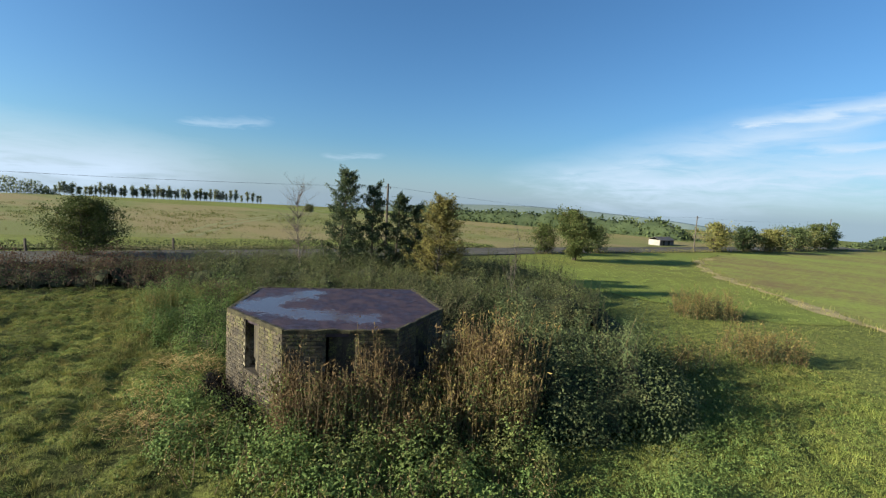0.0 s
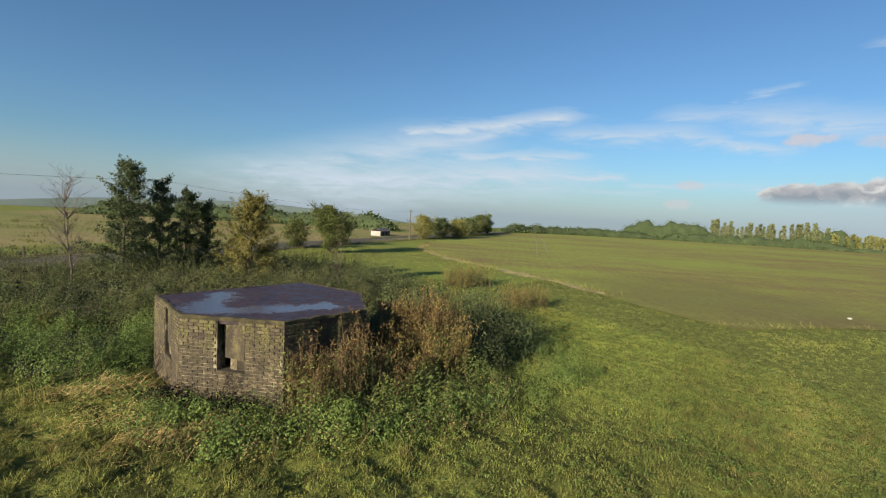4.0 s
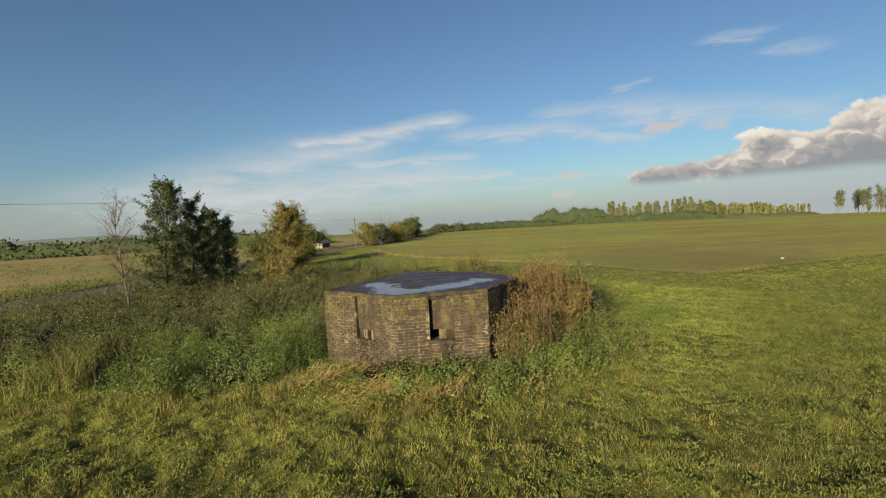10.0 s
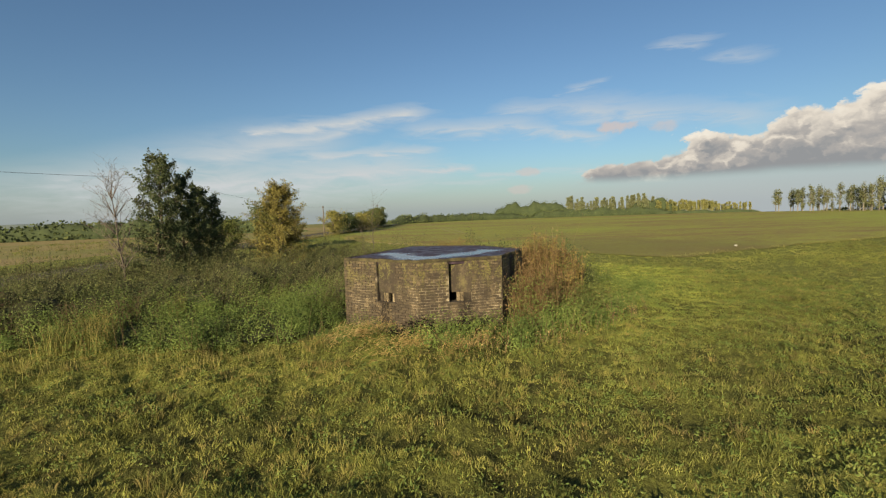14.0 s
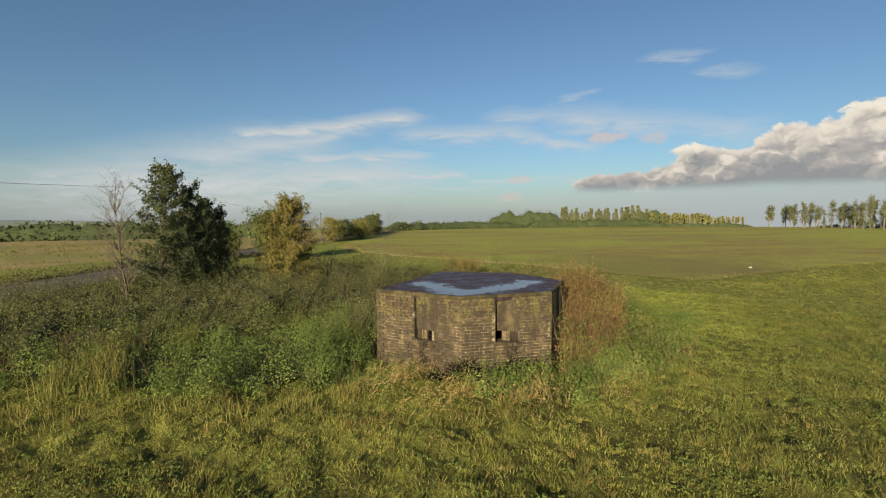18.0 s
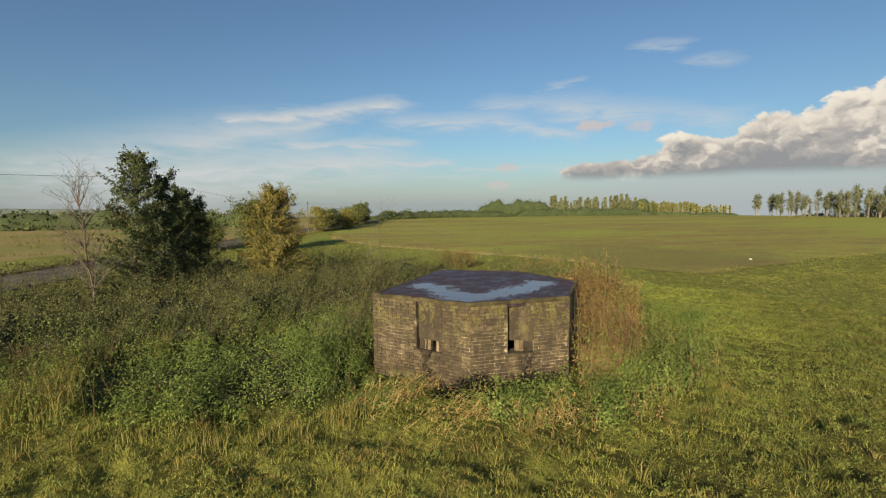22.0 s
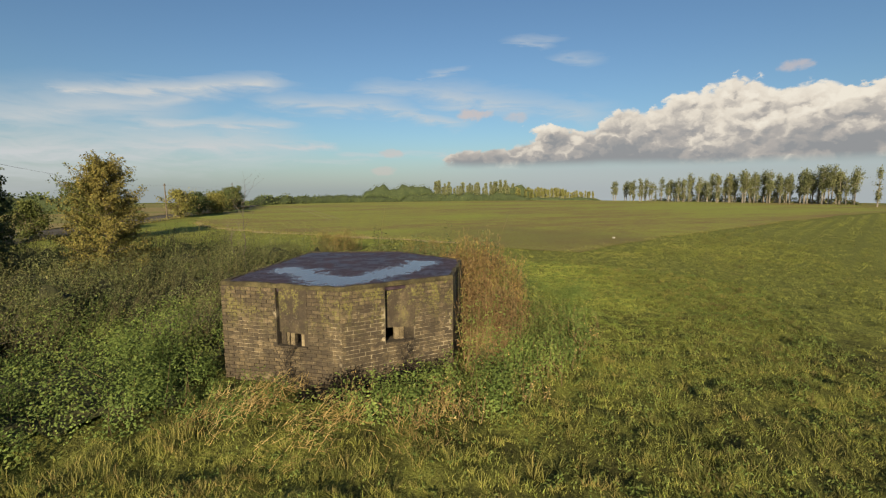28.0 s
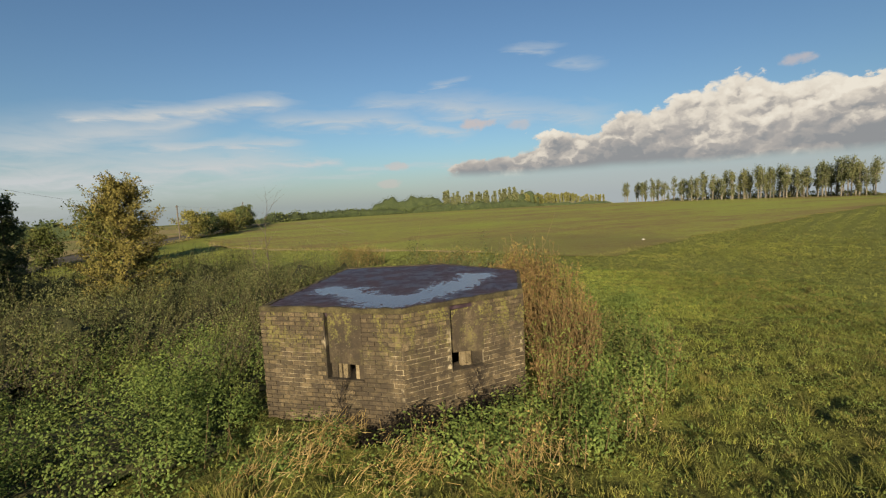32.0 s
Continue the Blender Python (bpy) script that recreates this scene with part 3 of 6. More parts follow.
# Bluish, lightened colour puts the haze of distance onto the far hill.
M_HILL = plain("hazed_woodland", [(0, (0.10, 0.13, 0.13)), (1, (0.14, 0.17, 0.16))], 0.02, 1.0, 0.0, 0.2)
M_STONE = plain("chalk", [(0, (0.34, 0.32, 0.28)), (1, (0.50, 0.48, 0.43))], 8.0)


# ---- mesh tools ----
rng = np.random.default_rng(7)


def mesh_from(name, verts, faces, mat=None, smooth=False):
    """A mesh from numpy arrays: verts (n, 3), faces (m, k)."""
    verts, faces = np.asarray(verts, np.float32), np.asarray(faces, np.int32)
    me = bpy.data.meshes.new(name)
    k = faces.shape[1]
    me.vertices.add(len(verts))
    me.vertices.foreach_set("co", verts.ravel())
    me.loops.add(faces.size)
    me.loops.foreach_set("vertex_index", faces.ravel())
    me.polygons.add(len(faces))
    me.polygons.foreach_set("loop_start", np.arange(len(faces), dtype=np.int32) * k)
    me.polygons.foreach_set("use_smooth", np.full(len(faces), smooth))
    me.update(calc_edges=True)
    if mat:
        me.materials.append(mat)
    return me


def join(*pairs):
    vs, fs, n = [], [], 0
    for v, f in pairs:
        vs.append(v), fs.append(f + n)
        n += len(v)
    return np.concatenate(vs), np.concatenate(fs)


def leaf_cards(p, size, up=0.35, slim=0.55, facing=None, loose=0.55):
    """A folded diamond for each place in p: base, two sides, tip. up pulls the tips skyward; facing gives the way the leaves turn to the light."""
    n = len(p)
    size = np.broadcast_to(np.asarray(size, float), (n,))[:, None]
    d = rng.normal(size=(n, 3))
    d[:, 2] = d[:, 2] * 0.8 + up
    d /= np.linalg.norm(d, axis=1, keepdims=True)
    if facing is None:
        a = np.cross(d, rng.normal(size=(n, 3)))
    else:
        q = facing / (np.linalg.norm(facing, axis=1, keepdims=True) + 1e-9) + rng.normal(size=(n, 3)) * loose
        q /= np.linalg.norm(q, axis=1, keepdims=True) + 1e-9
        d = d - q * (d * q).sum(1, keepdims=True) * 0.85
        d /= np.linalg.norm(d, axis=1, keepdims=True) + 1e-9
        a = np.cross(q, d)
    a /= np.linalg.norm(a, axis=1, keepdims=True) + 1e-9
    c = np.cross(d, a)
    mid = p + d * size * 0.5 - c * size * 0.08
    v = np.stack([p, mid + a * size * slim * 0.5, p + d * size, mid - a * size * slim * 0.5], 1).reshape(-1, 3)
    return v, np.arange(4 * n, dtype=np.int32).reshape(-1, 4)


def blades(p, height, width, lean=0.45, bent=True, away=None):
    """Tapered grass blades: two quads each where bent, one where not; away gives the angle each leans to."""
    n = len(p)
    height = np.broadcast_to(np.asarray(height, float), (n,))[:, None]
    t = rng.uniform(0, 2 * np.pi, n)
    side = np.stack([np.cos(t), np.sin(t), 0 * t], 1) * np.asarray(width).reshape(-1, 1) * 0.5
    t2 = rng.uniform(0, 2 * np.pi, n) if away is None else away
    out = np.stack([np.cos(t2), np.sin(t2), 0 * t2], 1) * height * lean * rng.uniform(0.2, 1.0, (n, 1))
    up = np.array([0, 0, 1.0]) * height
    e = p + up * (1 - 0.25 * np.linalg.norm(out, axis=1, keepdims=True) / height) + out
    if not bent:
        v = np.stack([p - side, p + side, e + side * 0.2, e - side * 0.2], 1).reshape(-1, 3)
        return v, np.arange(4 * n, dtype=np.int32).reshape(-1, 4)
    m = p + up * 0.55 + out * 0.3
    v = np.stack([p - side, p + side, m + side * 0.8, m - side * 0.8, e + side * 0.15, e - side * 0.15], 1).reshape(-1, 3)
    i = np.arange(n, dtype=np.int32)[:, None] * 6
    f = np.concatenate([i + [0, 1, 2, 3], i + [3, 2, 4, 5]])
    return v, f


def sticks(a, b, ra, rb, sides=3):
    """Tapered prisms from a to b."""
    a, b = np.asarray(a, float), np.asarray(b, float)
    n = len(a)
    ra, rb = np.broadcast_to(ra, (n,)), np.broadcast_to(rb, (n,))
    d = b - a
    d /= np.linalg.norm(d, axis=1, keepdims=True) + 1e-9
    u = np.cross(d, np.where(np.abs(d[:, 2:]) > 0.9, [[1.0, 0, 0]], [[0, 0, 1.0]]))
    u /= np.linalg.norm(u, axis=1, keepdims=True) + 1e-9
    w = np.cross(d, u)
    ring = [(np.cos(2 * np.pi * k / sides), np.sin(2 * np.pi * k / sides)) for k in range(sides)]
    lo = [a + (u * c + w * s) * ra[:, None] for c, s in ring]
    hi = [b + (u * c + w * s) * rb[:, None] for c, s in ring]
    v = np.stack(lo + hi, 1).reshape(-1, 3)
    i = np.arange(n, dtype=np.int32)[:, None] * 2 * sides
    f = np.concatenate([i + [k, (k + 1) % sides, sides + (k + 1) % sides, sides + k] for k in range(sides)])
    return v, f


def inside(poly, x, y):
    hit = np.zeros(np.shape(x), bool)
    for (x0, y0), (x1, y1) in zip(poly, poly[1:] + poly[:1]):
        cross = (y0 > y) != (y1 > y)
        hit ^= cross & (x < (x1 - x0) * (y - y0) / (y1 - y0 + 1e-12) + x0)
    return hit


def edge_gap(poly, x, y):
    """Distance to the outline of a polygon."""
    best = np.full(np.shape(x), 1e9)
    for (x0, y0), (x1, y1) in zip(poly, poly[1:] + poly[:1]):
        dx, dy = x1 - x0, y1 - y0
        t = np.clip(((x - x0) * dx + (y - y0) * dy) / (dx * dx + dy * dy), 0, 1)
        best = np.minimum(best, np.hypot(x - x0 - t * dx, y - y0 - t * dy))
    return best


WAVES = [(rng.uniform(0, 6.28), rng.uniform(0, 6.28), rng.uniform(0, 6.28)) for _ in range(14)]


def lumps(x, y, size):
    """Smooth uneven field between about 0 and 1, with features of that size."""
    s = 0
    for k, (a, b, c) in enumerate(WAVES):
        q = 2 * np.pi / (size * (0.6 + 0.13 * k))
        s = s + np.sin((x * np.cos(a) + y * np.sin(a)) * q + b) * np.cos((x * np.sin(c) + y * np.cos(c)) * q * 0.7 + a)
    return np.clip(0.5 + s / 7.0, 0, 1)


def scatter(poly, density, soft=0.0):
    """Random places in a polygon; soft thins them towards the outline."""
    xs, ys = [q[0] for q in poly], [q[1] for q in poly]
    n = int((max(xs) - min(xs)) * (max(ys) - min(ys)) * density)
    x, y = rng.uniform(min(xs), max(xs), n), rng.uniform(min(ys), max(ys), n)
    keep = inside(poly, x, y)
    x, y = x[keep], y[keep]
    if soft:
        keep = rng.uniform(size=len(x)) < np.clip(edge_gap(poly, x, y) / soft, 0.08, 1)
        x, y = x[keep], y[keep]
    return x, y


def part(name, data, parent, label=""):
    ob = new(name, data)
    ob.parent = parent
    return tagged(ob, label)


def empty(name, m, label, category, group="", kind=""):
    ob = new(name)
    ob.empty_display_size = 0.2
    ob.matrix_world = m
    return tagged(ob, label, category, group, kind)


def bm_mesh(bm, name, mat, smooth=False):
    me = bpy.data.meshes.new(name)
    bmesh.ops.recalc_face_normals(bm, faces=bm.faces)
    bm.to_mesh(me)
    bm.free()
    if smooth:
        me.polygons.foreach_set("use_smooth", [True] * len(me.polygons))
    me.materials.append(mat)
    return me


def prism(bm, outline, z0, z1):
    """An upright prism over a plan outline."""
    lo = [bm.verts.new((x, y, z0)) for x, y in outline]
    hi = [bm.verts.new((x, y, z1)) for x, y in outline]
    bm.faces.new(lo[::-1]), bm.faces.new(hi)
    for i in range(len(lo)):
        j = (i + 1) % len(lo)
        bm.faces.new((lo[i], lo[j], hi[j], hi[i]))

# ---- ground ----
def terrain(x, y):
    """Level near the pillbox, falling away behind the crest of the fields."""
    r = np.hypot(x - 0.0, y - 10.0)
    return -0.03 * np.maximum(r - 172.0, 0) - 0.00002 * np.maximum(r - 172.0, 0) ** 1.6


def spread(lo, hi, step, far, grow=1.16):
    mid = list(np.arange(lo, hi + step, step))
    a, d = lo, step
    while a > -far:
        d *= grow
        a -= d
        mid.insert(0, a)
    a, d = hi + step, step
    while a < far:
        d *= grow
        a += d
        mid.append(a)
    return np.array(mid)


def sheet(name, xs, ys, z, mat, mask=None):
    gx, gy = np.meshgrid(xs, ys, indexing="ij")
    v = np.stack([gx, gy, z(gx, gy)], -1).reshape(-1, 3)
    i = np.arange(len(xs) * len(ys)).reshape(len(xs), len(ys))
    f = np.stack([i[:-1, :-1], i[1:, :-1], i[1:, 1:], i[:-1, 1:]], -1).reshape(-1, 4)
    return new(name, mesh_from(name, v, f, mat, True))


def ground_z(x, y):
    near = np.exp(-(np.hypot(x, y - 12) / 18.0) ** 6)
    rough = 1 - 0.72 * np.clip((x - 1.5) / 4.0, 0, 1)
    return terrain(x, y) + near * ((lumps(x + 5, y, 0.62) - 0.5) * 0.17 * rough + (lumps(x, y, 1.4) - 0.5) * 0.13 + (lumps(x + 9, y, 3.7) - 0.5) * 0.10)


tagged(sheet("ground", spread(-20, 22, 0.22, 2600, 1.18), spread(-3, 28, 0.22, 2600, 1.18), ground_z, M_GROUND),
       "rough green grassland reaching to the horizon", "ground", kind="structure")

CROP = [(19.0, 10.0), (20.5, 16.0), (22.0, 22.0), (22.6, 30.0), (23.8, 40.0), (27.0, 49.0), (34.0, 58.5), (45.0, 68.0), (60.0, 79.0), (84.0, 95.0), (104.0, 108.0),
        (136.0, 106.0), (152.0, 84.0), (163.0, 56.0), (168.0, 24.0), (164.0, -10.0), (158.0, -32.0), (145.0, -52.0), (110.0, -44.0), (70.0, -18.0), (48.0, -5.0), (34.0, 2.8), (26.0, 7.0)]
ROAD_MID = [(-75.0, -6.0), (-45.0, 12.0), (-27.0, 24.0), (-18.0, 30.0), (-9.0, 36.6), (-1.0, 42.0), (8.0, 48.6), (17.0, 54.8), (27.0, 61.4), (38.0, 68.6), (54.0, 79.0), (76.0, 93.5), (106.0, 114.0), (150.0, 142.0)]


def smooth_line(points, step=1.0):
    """A Catmull-Rom line through plan points."""
    p = [Vector(q) for q in points]
    p = [p[0] * 2 - p[1]] + p + [p[-1] * 2 - p[-2]]
    out = []
    for a, b, c, d in zip(p, p[1:], p[2:], p[3:]):
        n = max(2, int((c - b).length / step))
        for k in range(n):
            t = k / n
            out.append(0.5 * ((2 * b) + (c - a) * t + (2 * a - 5 * b + 4 * c - d) * t * t + (3 * b - a - 3 * c + d) * t ** 3))
    return np.array([(q.x, q.y) for q in out + [p[-2]]])


def strip(name, line, half, z, mat, wobble=0.0, skirt=0.0):
    """A flat band along a plan line, with a slightly crowned middle and a low edge."""
    d = np.gradient(line, axis=0)
    d /= np.linalg.norm(d, axis=1, keepdims=True)
    n = np.stack([-d[:, 1], d[:, 0]], 1)
    w1 = half + wobble * (lumps(line[:, 0], line[:, 1], 2.3) - 0.5) * 2
    w2 = half + wobble * (lumps(line[:, 0] + 40, line[:, 1], 1.9) - 0.5) * 2
    cols = []
    for k, dz in ((-1.0, -skirt), (-0.98, 0.0), (0.0, 0.03), (0.98, 0.0), (1.0, -skirt)):
        q = line + n * (k * np.where(k < 0, w1, w2))[:, None]
        cols.append(np.c_[q, terrain(q[:, 0], q[:, 1]) + z + dz])
    v = np.stack(cols, 1).reshape(-1, 3)
    i = np.arange(len(line) * 5).reshape(len(line), 5)
    f = np.stack([i[:-1, :-1], i[:-1, 1:], i[1:, 1:], i[1:, :-1]], -1).reshape(-1, 4)
    return new(name, mesh_from(name, v, f, mat))


def patch(name, poly, z, mat, cell=2.0):
    """A field: a fan-free fill of a smoothed outline laid just over the ground."""
    line = smooth_line(poly + poly[:1], cell)[:-1]
    line = line + np.stack([lumps(line[:, 0], line[:, 1], 3.1) - 0.5, lumps(line[:, 0] + 17, line[:, 1], 2.7) - 0.5], 1) * 1.1
    bm = bmesh.new()
    vs = [bm.verts.new((x, y, 0)) for x, y in line]
    es = [bm.edges.new((a, b)) for a, b in zip(vs, vs[1:] + vs[:1])]
    bmesh.ops.triangle_fill(bm, edges=es, use_beauty=True)
    for v in bm.verts:
        v.co.z = float(terrain(v.co.x, v.co.y)) + z
    return new(name, bm_mesh(bm, name, mat))


tagged(patch("crop_field", CROP, 0.045, M_CROP), "sown field of brown soil with rows of young green crop", "field", kind="structure")
MEADOW = [(8.5, 30.0), (13.5, 26.5), (18.0, 23.0), (21.8, 24.0), (22.4, 30.0), (23.6, 40.0), (26.8, 49.0), (33.8, 58.5), (44.5, 68.0), (59.0, 78.6), (56.5, 77.6), (38.5, 66.0), (27.5, 58.8), (17.0, 51.8), (9.0, 45.6)]
tagged(patch("meadow", MEADOW, 0.03, M_VERGE), "green meadow strip beside the sown field", "meadow", kind="structure")
PASTURE = [(-16.0, 35.5), (-9.0, 40.5), (-1.0, 46.0), (8.0, 52.4), (17.0, 58.6), (27.0, 65.2), (38.0, 72.4), (54.0, 83.0), (76.0, 98.0), (90.0, 128.0), (45.0, 158.0), (0.0, 168.0), (-50.0, 166.0), (-100.0, 142.0), (-140.0, 100.0), (-158.0, 50.0), (-120.0, 14.0), (-75.0, 4.0), (-45.0, 18.0), (-26.0, 30.0)]
tagged(patch("stubble_field", PASTURE, 0.07, M_PASTURE), "tan stubble field with green regrowth beyond the road", "field", kind="structure")
tagged(strip("road", smooth_line(ROAD_MID), 2.5, 0.10, M_ROAD, 0.08, 0.1), "narrow grey asphalt country lane", "road", kind="structure")
EDGE_LINE = smooth_line([(21.6, 18.0), (22.3, 22.0), (22.7, 30.0), (23.9, 40.0), (26.9, 48.5), (31.0, 54.5)])
tagged(strip("field_margin", EDGE_LINE, 0.40, 0.055, M_STRAW, 0.55), "strip of dry straw along the field edge", "field margin", kind="structure")
for shift in (0.0, 1.9):
    tram = smooth_line([(40.0 + shift, 42.0), (50.0 + shift, 52.0), (66.0 + shift, 68.0), (96.0 + shift, 100.0)], 2.0)
    tagged(strip("tramline", tram, 0.13, 0.06, M_TRACK, 0.1), "bare wheel track pressed into the sown field", "wheel track", "tramlines", "structure")

for shift in (0.0, 2.0):
    tram = smooth_line([(-24.0 + shift, 44.0), (-30.0 + shift, 66.0), (-33.0 + shift, 90.0), (-36.0 + shift, 120.0), (-40.0 + shift, 150.0)], 2.0)
    tagged(strip("tramline", tram, 0.35, 0.075, M_TRACK, 0.15), "bare wheel track across the stubble field", "wheel track", "tramlines", "structure")
for k, (poly, label) in enumerate((([(-60.0, 12.5), (-45.0, 20.0), (-26.0, 32.0), (-16.0, 38.0), (-9.0, 42.6), (-1.0, 47.6), (7.0, 52.6), (4.0, 56.0), (-4.0, 53.0), (-14.0, 46.0), (-30.0, 38.0), (-48.0, 29.0), (-62.0, 19.0)], "strip of rough green grass along the lane"),
                                  ([(-104.0, 124.0), (-72.0, 116.0), (-48.0, 122.0), (-32.0, 116.0), (-20.0, 134.0), (-12.0, 150.0), (-8.0, 164.0), (-50.0, 164.0), (-98.0, 140.0)], "green regrowth at the top of the field"))):
    tagged(patch("green_strip", poly, 0.085, M_VERGE), label, "grass strip", "green strips", "structure")

# ---- pillbox ----
HEX = {"A": (-2.2, 0.0), "B": (-2.55, -2.52), "C": (-1.16, -4.42), "D": (1.16, -4.42), "E": (2.55, -2.52), "F": (2.2, 0.0)}
TOP, THICK = 1.98, 0.38
BOX = pose(-0.399, 14.607, 0, 0, 0, 15.76)
pillbox = empty("pillbox", BOX, "squat hexagonal brick pillbox with a wet flat concrete roof", "pillbox")


def wall_frame(p, q):
    """Wall coordinates (along, inward, up) to pillbox coordinates, and the wall's length."""
    a, b = Vector(HEX[p]), Vector(HEX[q])
    u = (b - a).normalized()
    n = Vector((-u.y, u.x))
    if n.dot(Vector((0, -2.2)) - a) < 0:
        n = -n
    return Matrix(((u.x, n.x, 0, a.x), (u.y, n.y, 0, a.y), (0, 0, 1, 0), (0, 0, 0, 1))), (b - a).length


def block(bm, m, u0, u1, w0, w1, z0, z1, c0=0.0, c1=0.0):
    """A block between wall coordinates; c0 and c1 mitre its ends inward."""
    co = []
    for z in (z0, z1):
        for u, w in ((u0, w0), (u1, w0), (u1, w1), (u0, w1)):
            s = u + (c0 * w if u == u0 else -c1 * w)
            co.append(bm.verts.new(m @ Vector((s, w, z))))
    for f in ((3, 2, 1, 0), (4, 5, 6, 7), (0, 1, 5, 4), (1, 2, 6, 5), (2, 3, 7, 6), (3, 0, 4, 7)):
        bm.faces.new([co[i] for i in f])


def brick_mesh(length, seed):
    """One brick face, 65 mm high, with chipped arrises; origin at its middle, front at -y."""
    r = random.Random(seed)
    bm = bmesh.new()
    h, l, b = 0.0305, length / 2 - 0.002, 0.005
    j = lambda k=0.002: r.uniform(-k, k)
    back = [bm.verts.new((x, 0.03, z)) for x, z in ((-l, -h), (l, -h), (l, h), (-l, h))]
    edge = [bm.verts.new((x + j(), 0.001 + j(0.001), z + j())) for x, z in ((-l, -h), (l, -h), (l, h), (-l, h))]
    face = [bm.verts.new((x + j(), -0.003 + j(0.0015), z + j())) for x, z in ((-l + b, -h + b), (l - b, -h + b), (l - b, h - b), (-l + b, h - b))]
    bm.faces.new(face)
    for i in range(4):
        k = (i + 1) % 4
        bm.faces.new((back[i], back[k], edge[k], edge[i])), bm.faces.new((edge[i], edge[k], face[k], face[i]))
    return bm_mesh(bm, "brick", M_BRICK)


STRETCH = [brick_mesh(0.215, k) for k in range(5)]
HEADER = [brick_mesh(0.1025, 20 + k) for k in range(3)]
CUT = [brick_mesh(0.16, 40 + k) for k in range(2)]
COURSE, PITCH = 0.075, 0.225
SILL, LINTEL = 0.77, 1.05
PENDING = []


def courses(length, recess):
    """Where the bricks of a wall go: middle along, up, and which kind."""
    spots = []
    rows = int((TOP - 0.10) / COURSE)
    for k in range(rows):
        z = 0.02 + COURSE * (k + 0.5)
        gaps = [(0.0, length)]
        if recess and z > SILL:
            gaps = [(0.0, recess[0]), (recess[1], length)]
        for u0, u1 in gaps:
            u = u0 - 0.002
            first = k % 2 == 1
            while u < u1 - 0.05:
                want = 0.1125 if first else PITCH
                first = False
                if u + want > u1 + 0.03:
                    want = 0.17 if u1 - u > 0.15 else 0.1125
                if u + want - 0.01 > u1 + 0.012:
                    break
                spots.append((u + (want - 0.01) / 2, z, "s" if want == PITCH else ("c" if want == 0.17 else "h")))
                u += want
    return spots


def wall(p, q, recess, single, cap0, cap1, west, deep):
    """One side of the pillbox: mortar core, concrete recess with its embrasure, bricks proud of the mortar."""
    m, length = wall_frame(p, q)
    bm = bmesh.new()
    top = TOP - 0.075
    if recess:
        r0, r1 = recess
        block(bm, m, 0.0, r0, 0.013, THICK, -0.3, top, cap0, 0.0)
        block(bm, m, r1, length, 0.013, THICK, -0.3, top, 0.0, cap1)
        block(bm, m, r0, r1, 0.013, THICK, -0.3, SILL)
    else:
        block(bm, m, 0.0, length, 0.013, THICK, -0.3, top, cap0, cap1)
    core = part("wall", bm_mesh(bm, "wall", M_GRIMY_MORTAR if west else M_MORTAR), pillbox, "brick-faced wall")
    if recess:
        r0, r1 = recess
        slit = 0.038 if west else 0.055
        bm = bmesh.new()
        co = [bm.verts.new(m @ Vector((u, w, z))) for z in (LINTEL, top - 0.003) for u, w in ((r0 + slit, deep), (r1 - 0.003, -0.004), (r1 - 0.003, THICK - 0.01), (r0 + slit, THICK - 0.01))]
        for f in ((3, 2, 1, 0), (4, 5, 6, 7), (0, 1, 5, 4), (1, 2, 6, 5), (2, 3, 7, 6), (3, 0, 4, 7)):
            bm.faces.new([co[i] for i in f])
        part("recess_panel", bm_mesh(bm, "recess_panel", M_PANEL), core, "stained concrete panel above the embrasure")
        cuts = ((0.055, 0.16, M_PANEL), (0.18, 0.235, M_PALE), (0.265, 0.345, M_PALE), (0.50, 0.56, M_PALE), (0.565, 0.65, M_PANEL)) if west else ((0.25, 0.33, M_PALE), (0.34, 0.42, M_PALE), (0.43, r1 - r0 - 0.004, M_PANEL))
        for s0, s1, jamb_mat in cuts:
            w = deep * (1 - (s0 + s1) / 2 / (r1 - r0)) + 0.03
            bm = bmesh.new()
            block(bm, m, r0 + s0, r0 + s1, w, w + 0.09, SILL + 0.032, LINTEL - 0.002)
            part("embrasure_jamb", bm_mesh(bm, "embrasure_jamb", jamb_mat), core, "concrete jamb of the embrasure")
        bm = bmesh.new()
        block(bm, m, r0 + 0.01, r1 - 0.01, -0.018, THICK - 0.03, SILL + 0.003, SILL + 0.03)
        part("embrasure_sill", bm_mesh(bm, "embrasure_sill", M_PANEL), core, "worn concrete sill")
    jitter = random.Random(hash_name(p + q))
    spots = courses(length, recess)
    if single:
        for u, z, kind in spots:
            PENDING.append((core, kind, m @ Matrix.Translation((u + jitter.uniform(-0.006, 0.006), jitter.uniform(-0.005, 0.001), z + jitter.uniform(-0.004, 0.004))), jitter.random()))
    else:
        vs, fs, n = [], [], 0
        for u, z, kind in spots:
            l, h, b = {"s": 0.1055, "c": 0.078, "h": 0.049}[kind], 0.0305, 0.005
            w = jitter.uniform(-0.005, 0.001)
            quad = [(-l, -h, 0.03), (l, -h, 0.03), (l, h, 0.03), (-l, h, 0.03), (-l, -h, 0.001), (l, -h, 0.001), (l, h, 0.001), (-l, h, 0.001),
                    (-l + b, -h + b, -0.003), (l - b, -h + b, -0.003), (l - b, h - b, -0.003), (-l + b, h - b, -0.003)]
            vs += [tuple(m @ Vector((u + x, y + w, z + zz))) for x, zz, y in quad]
            for i in range(4):
                k = (i + 1) % 4
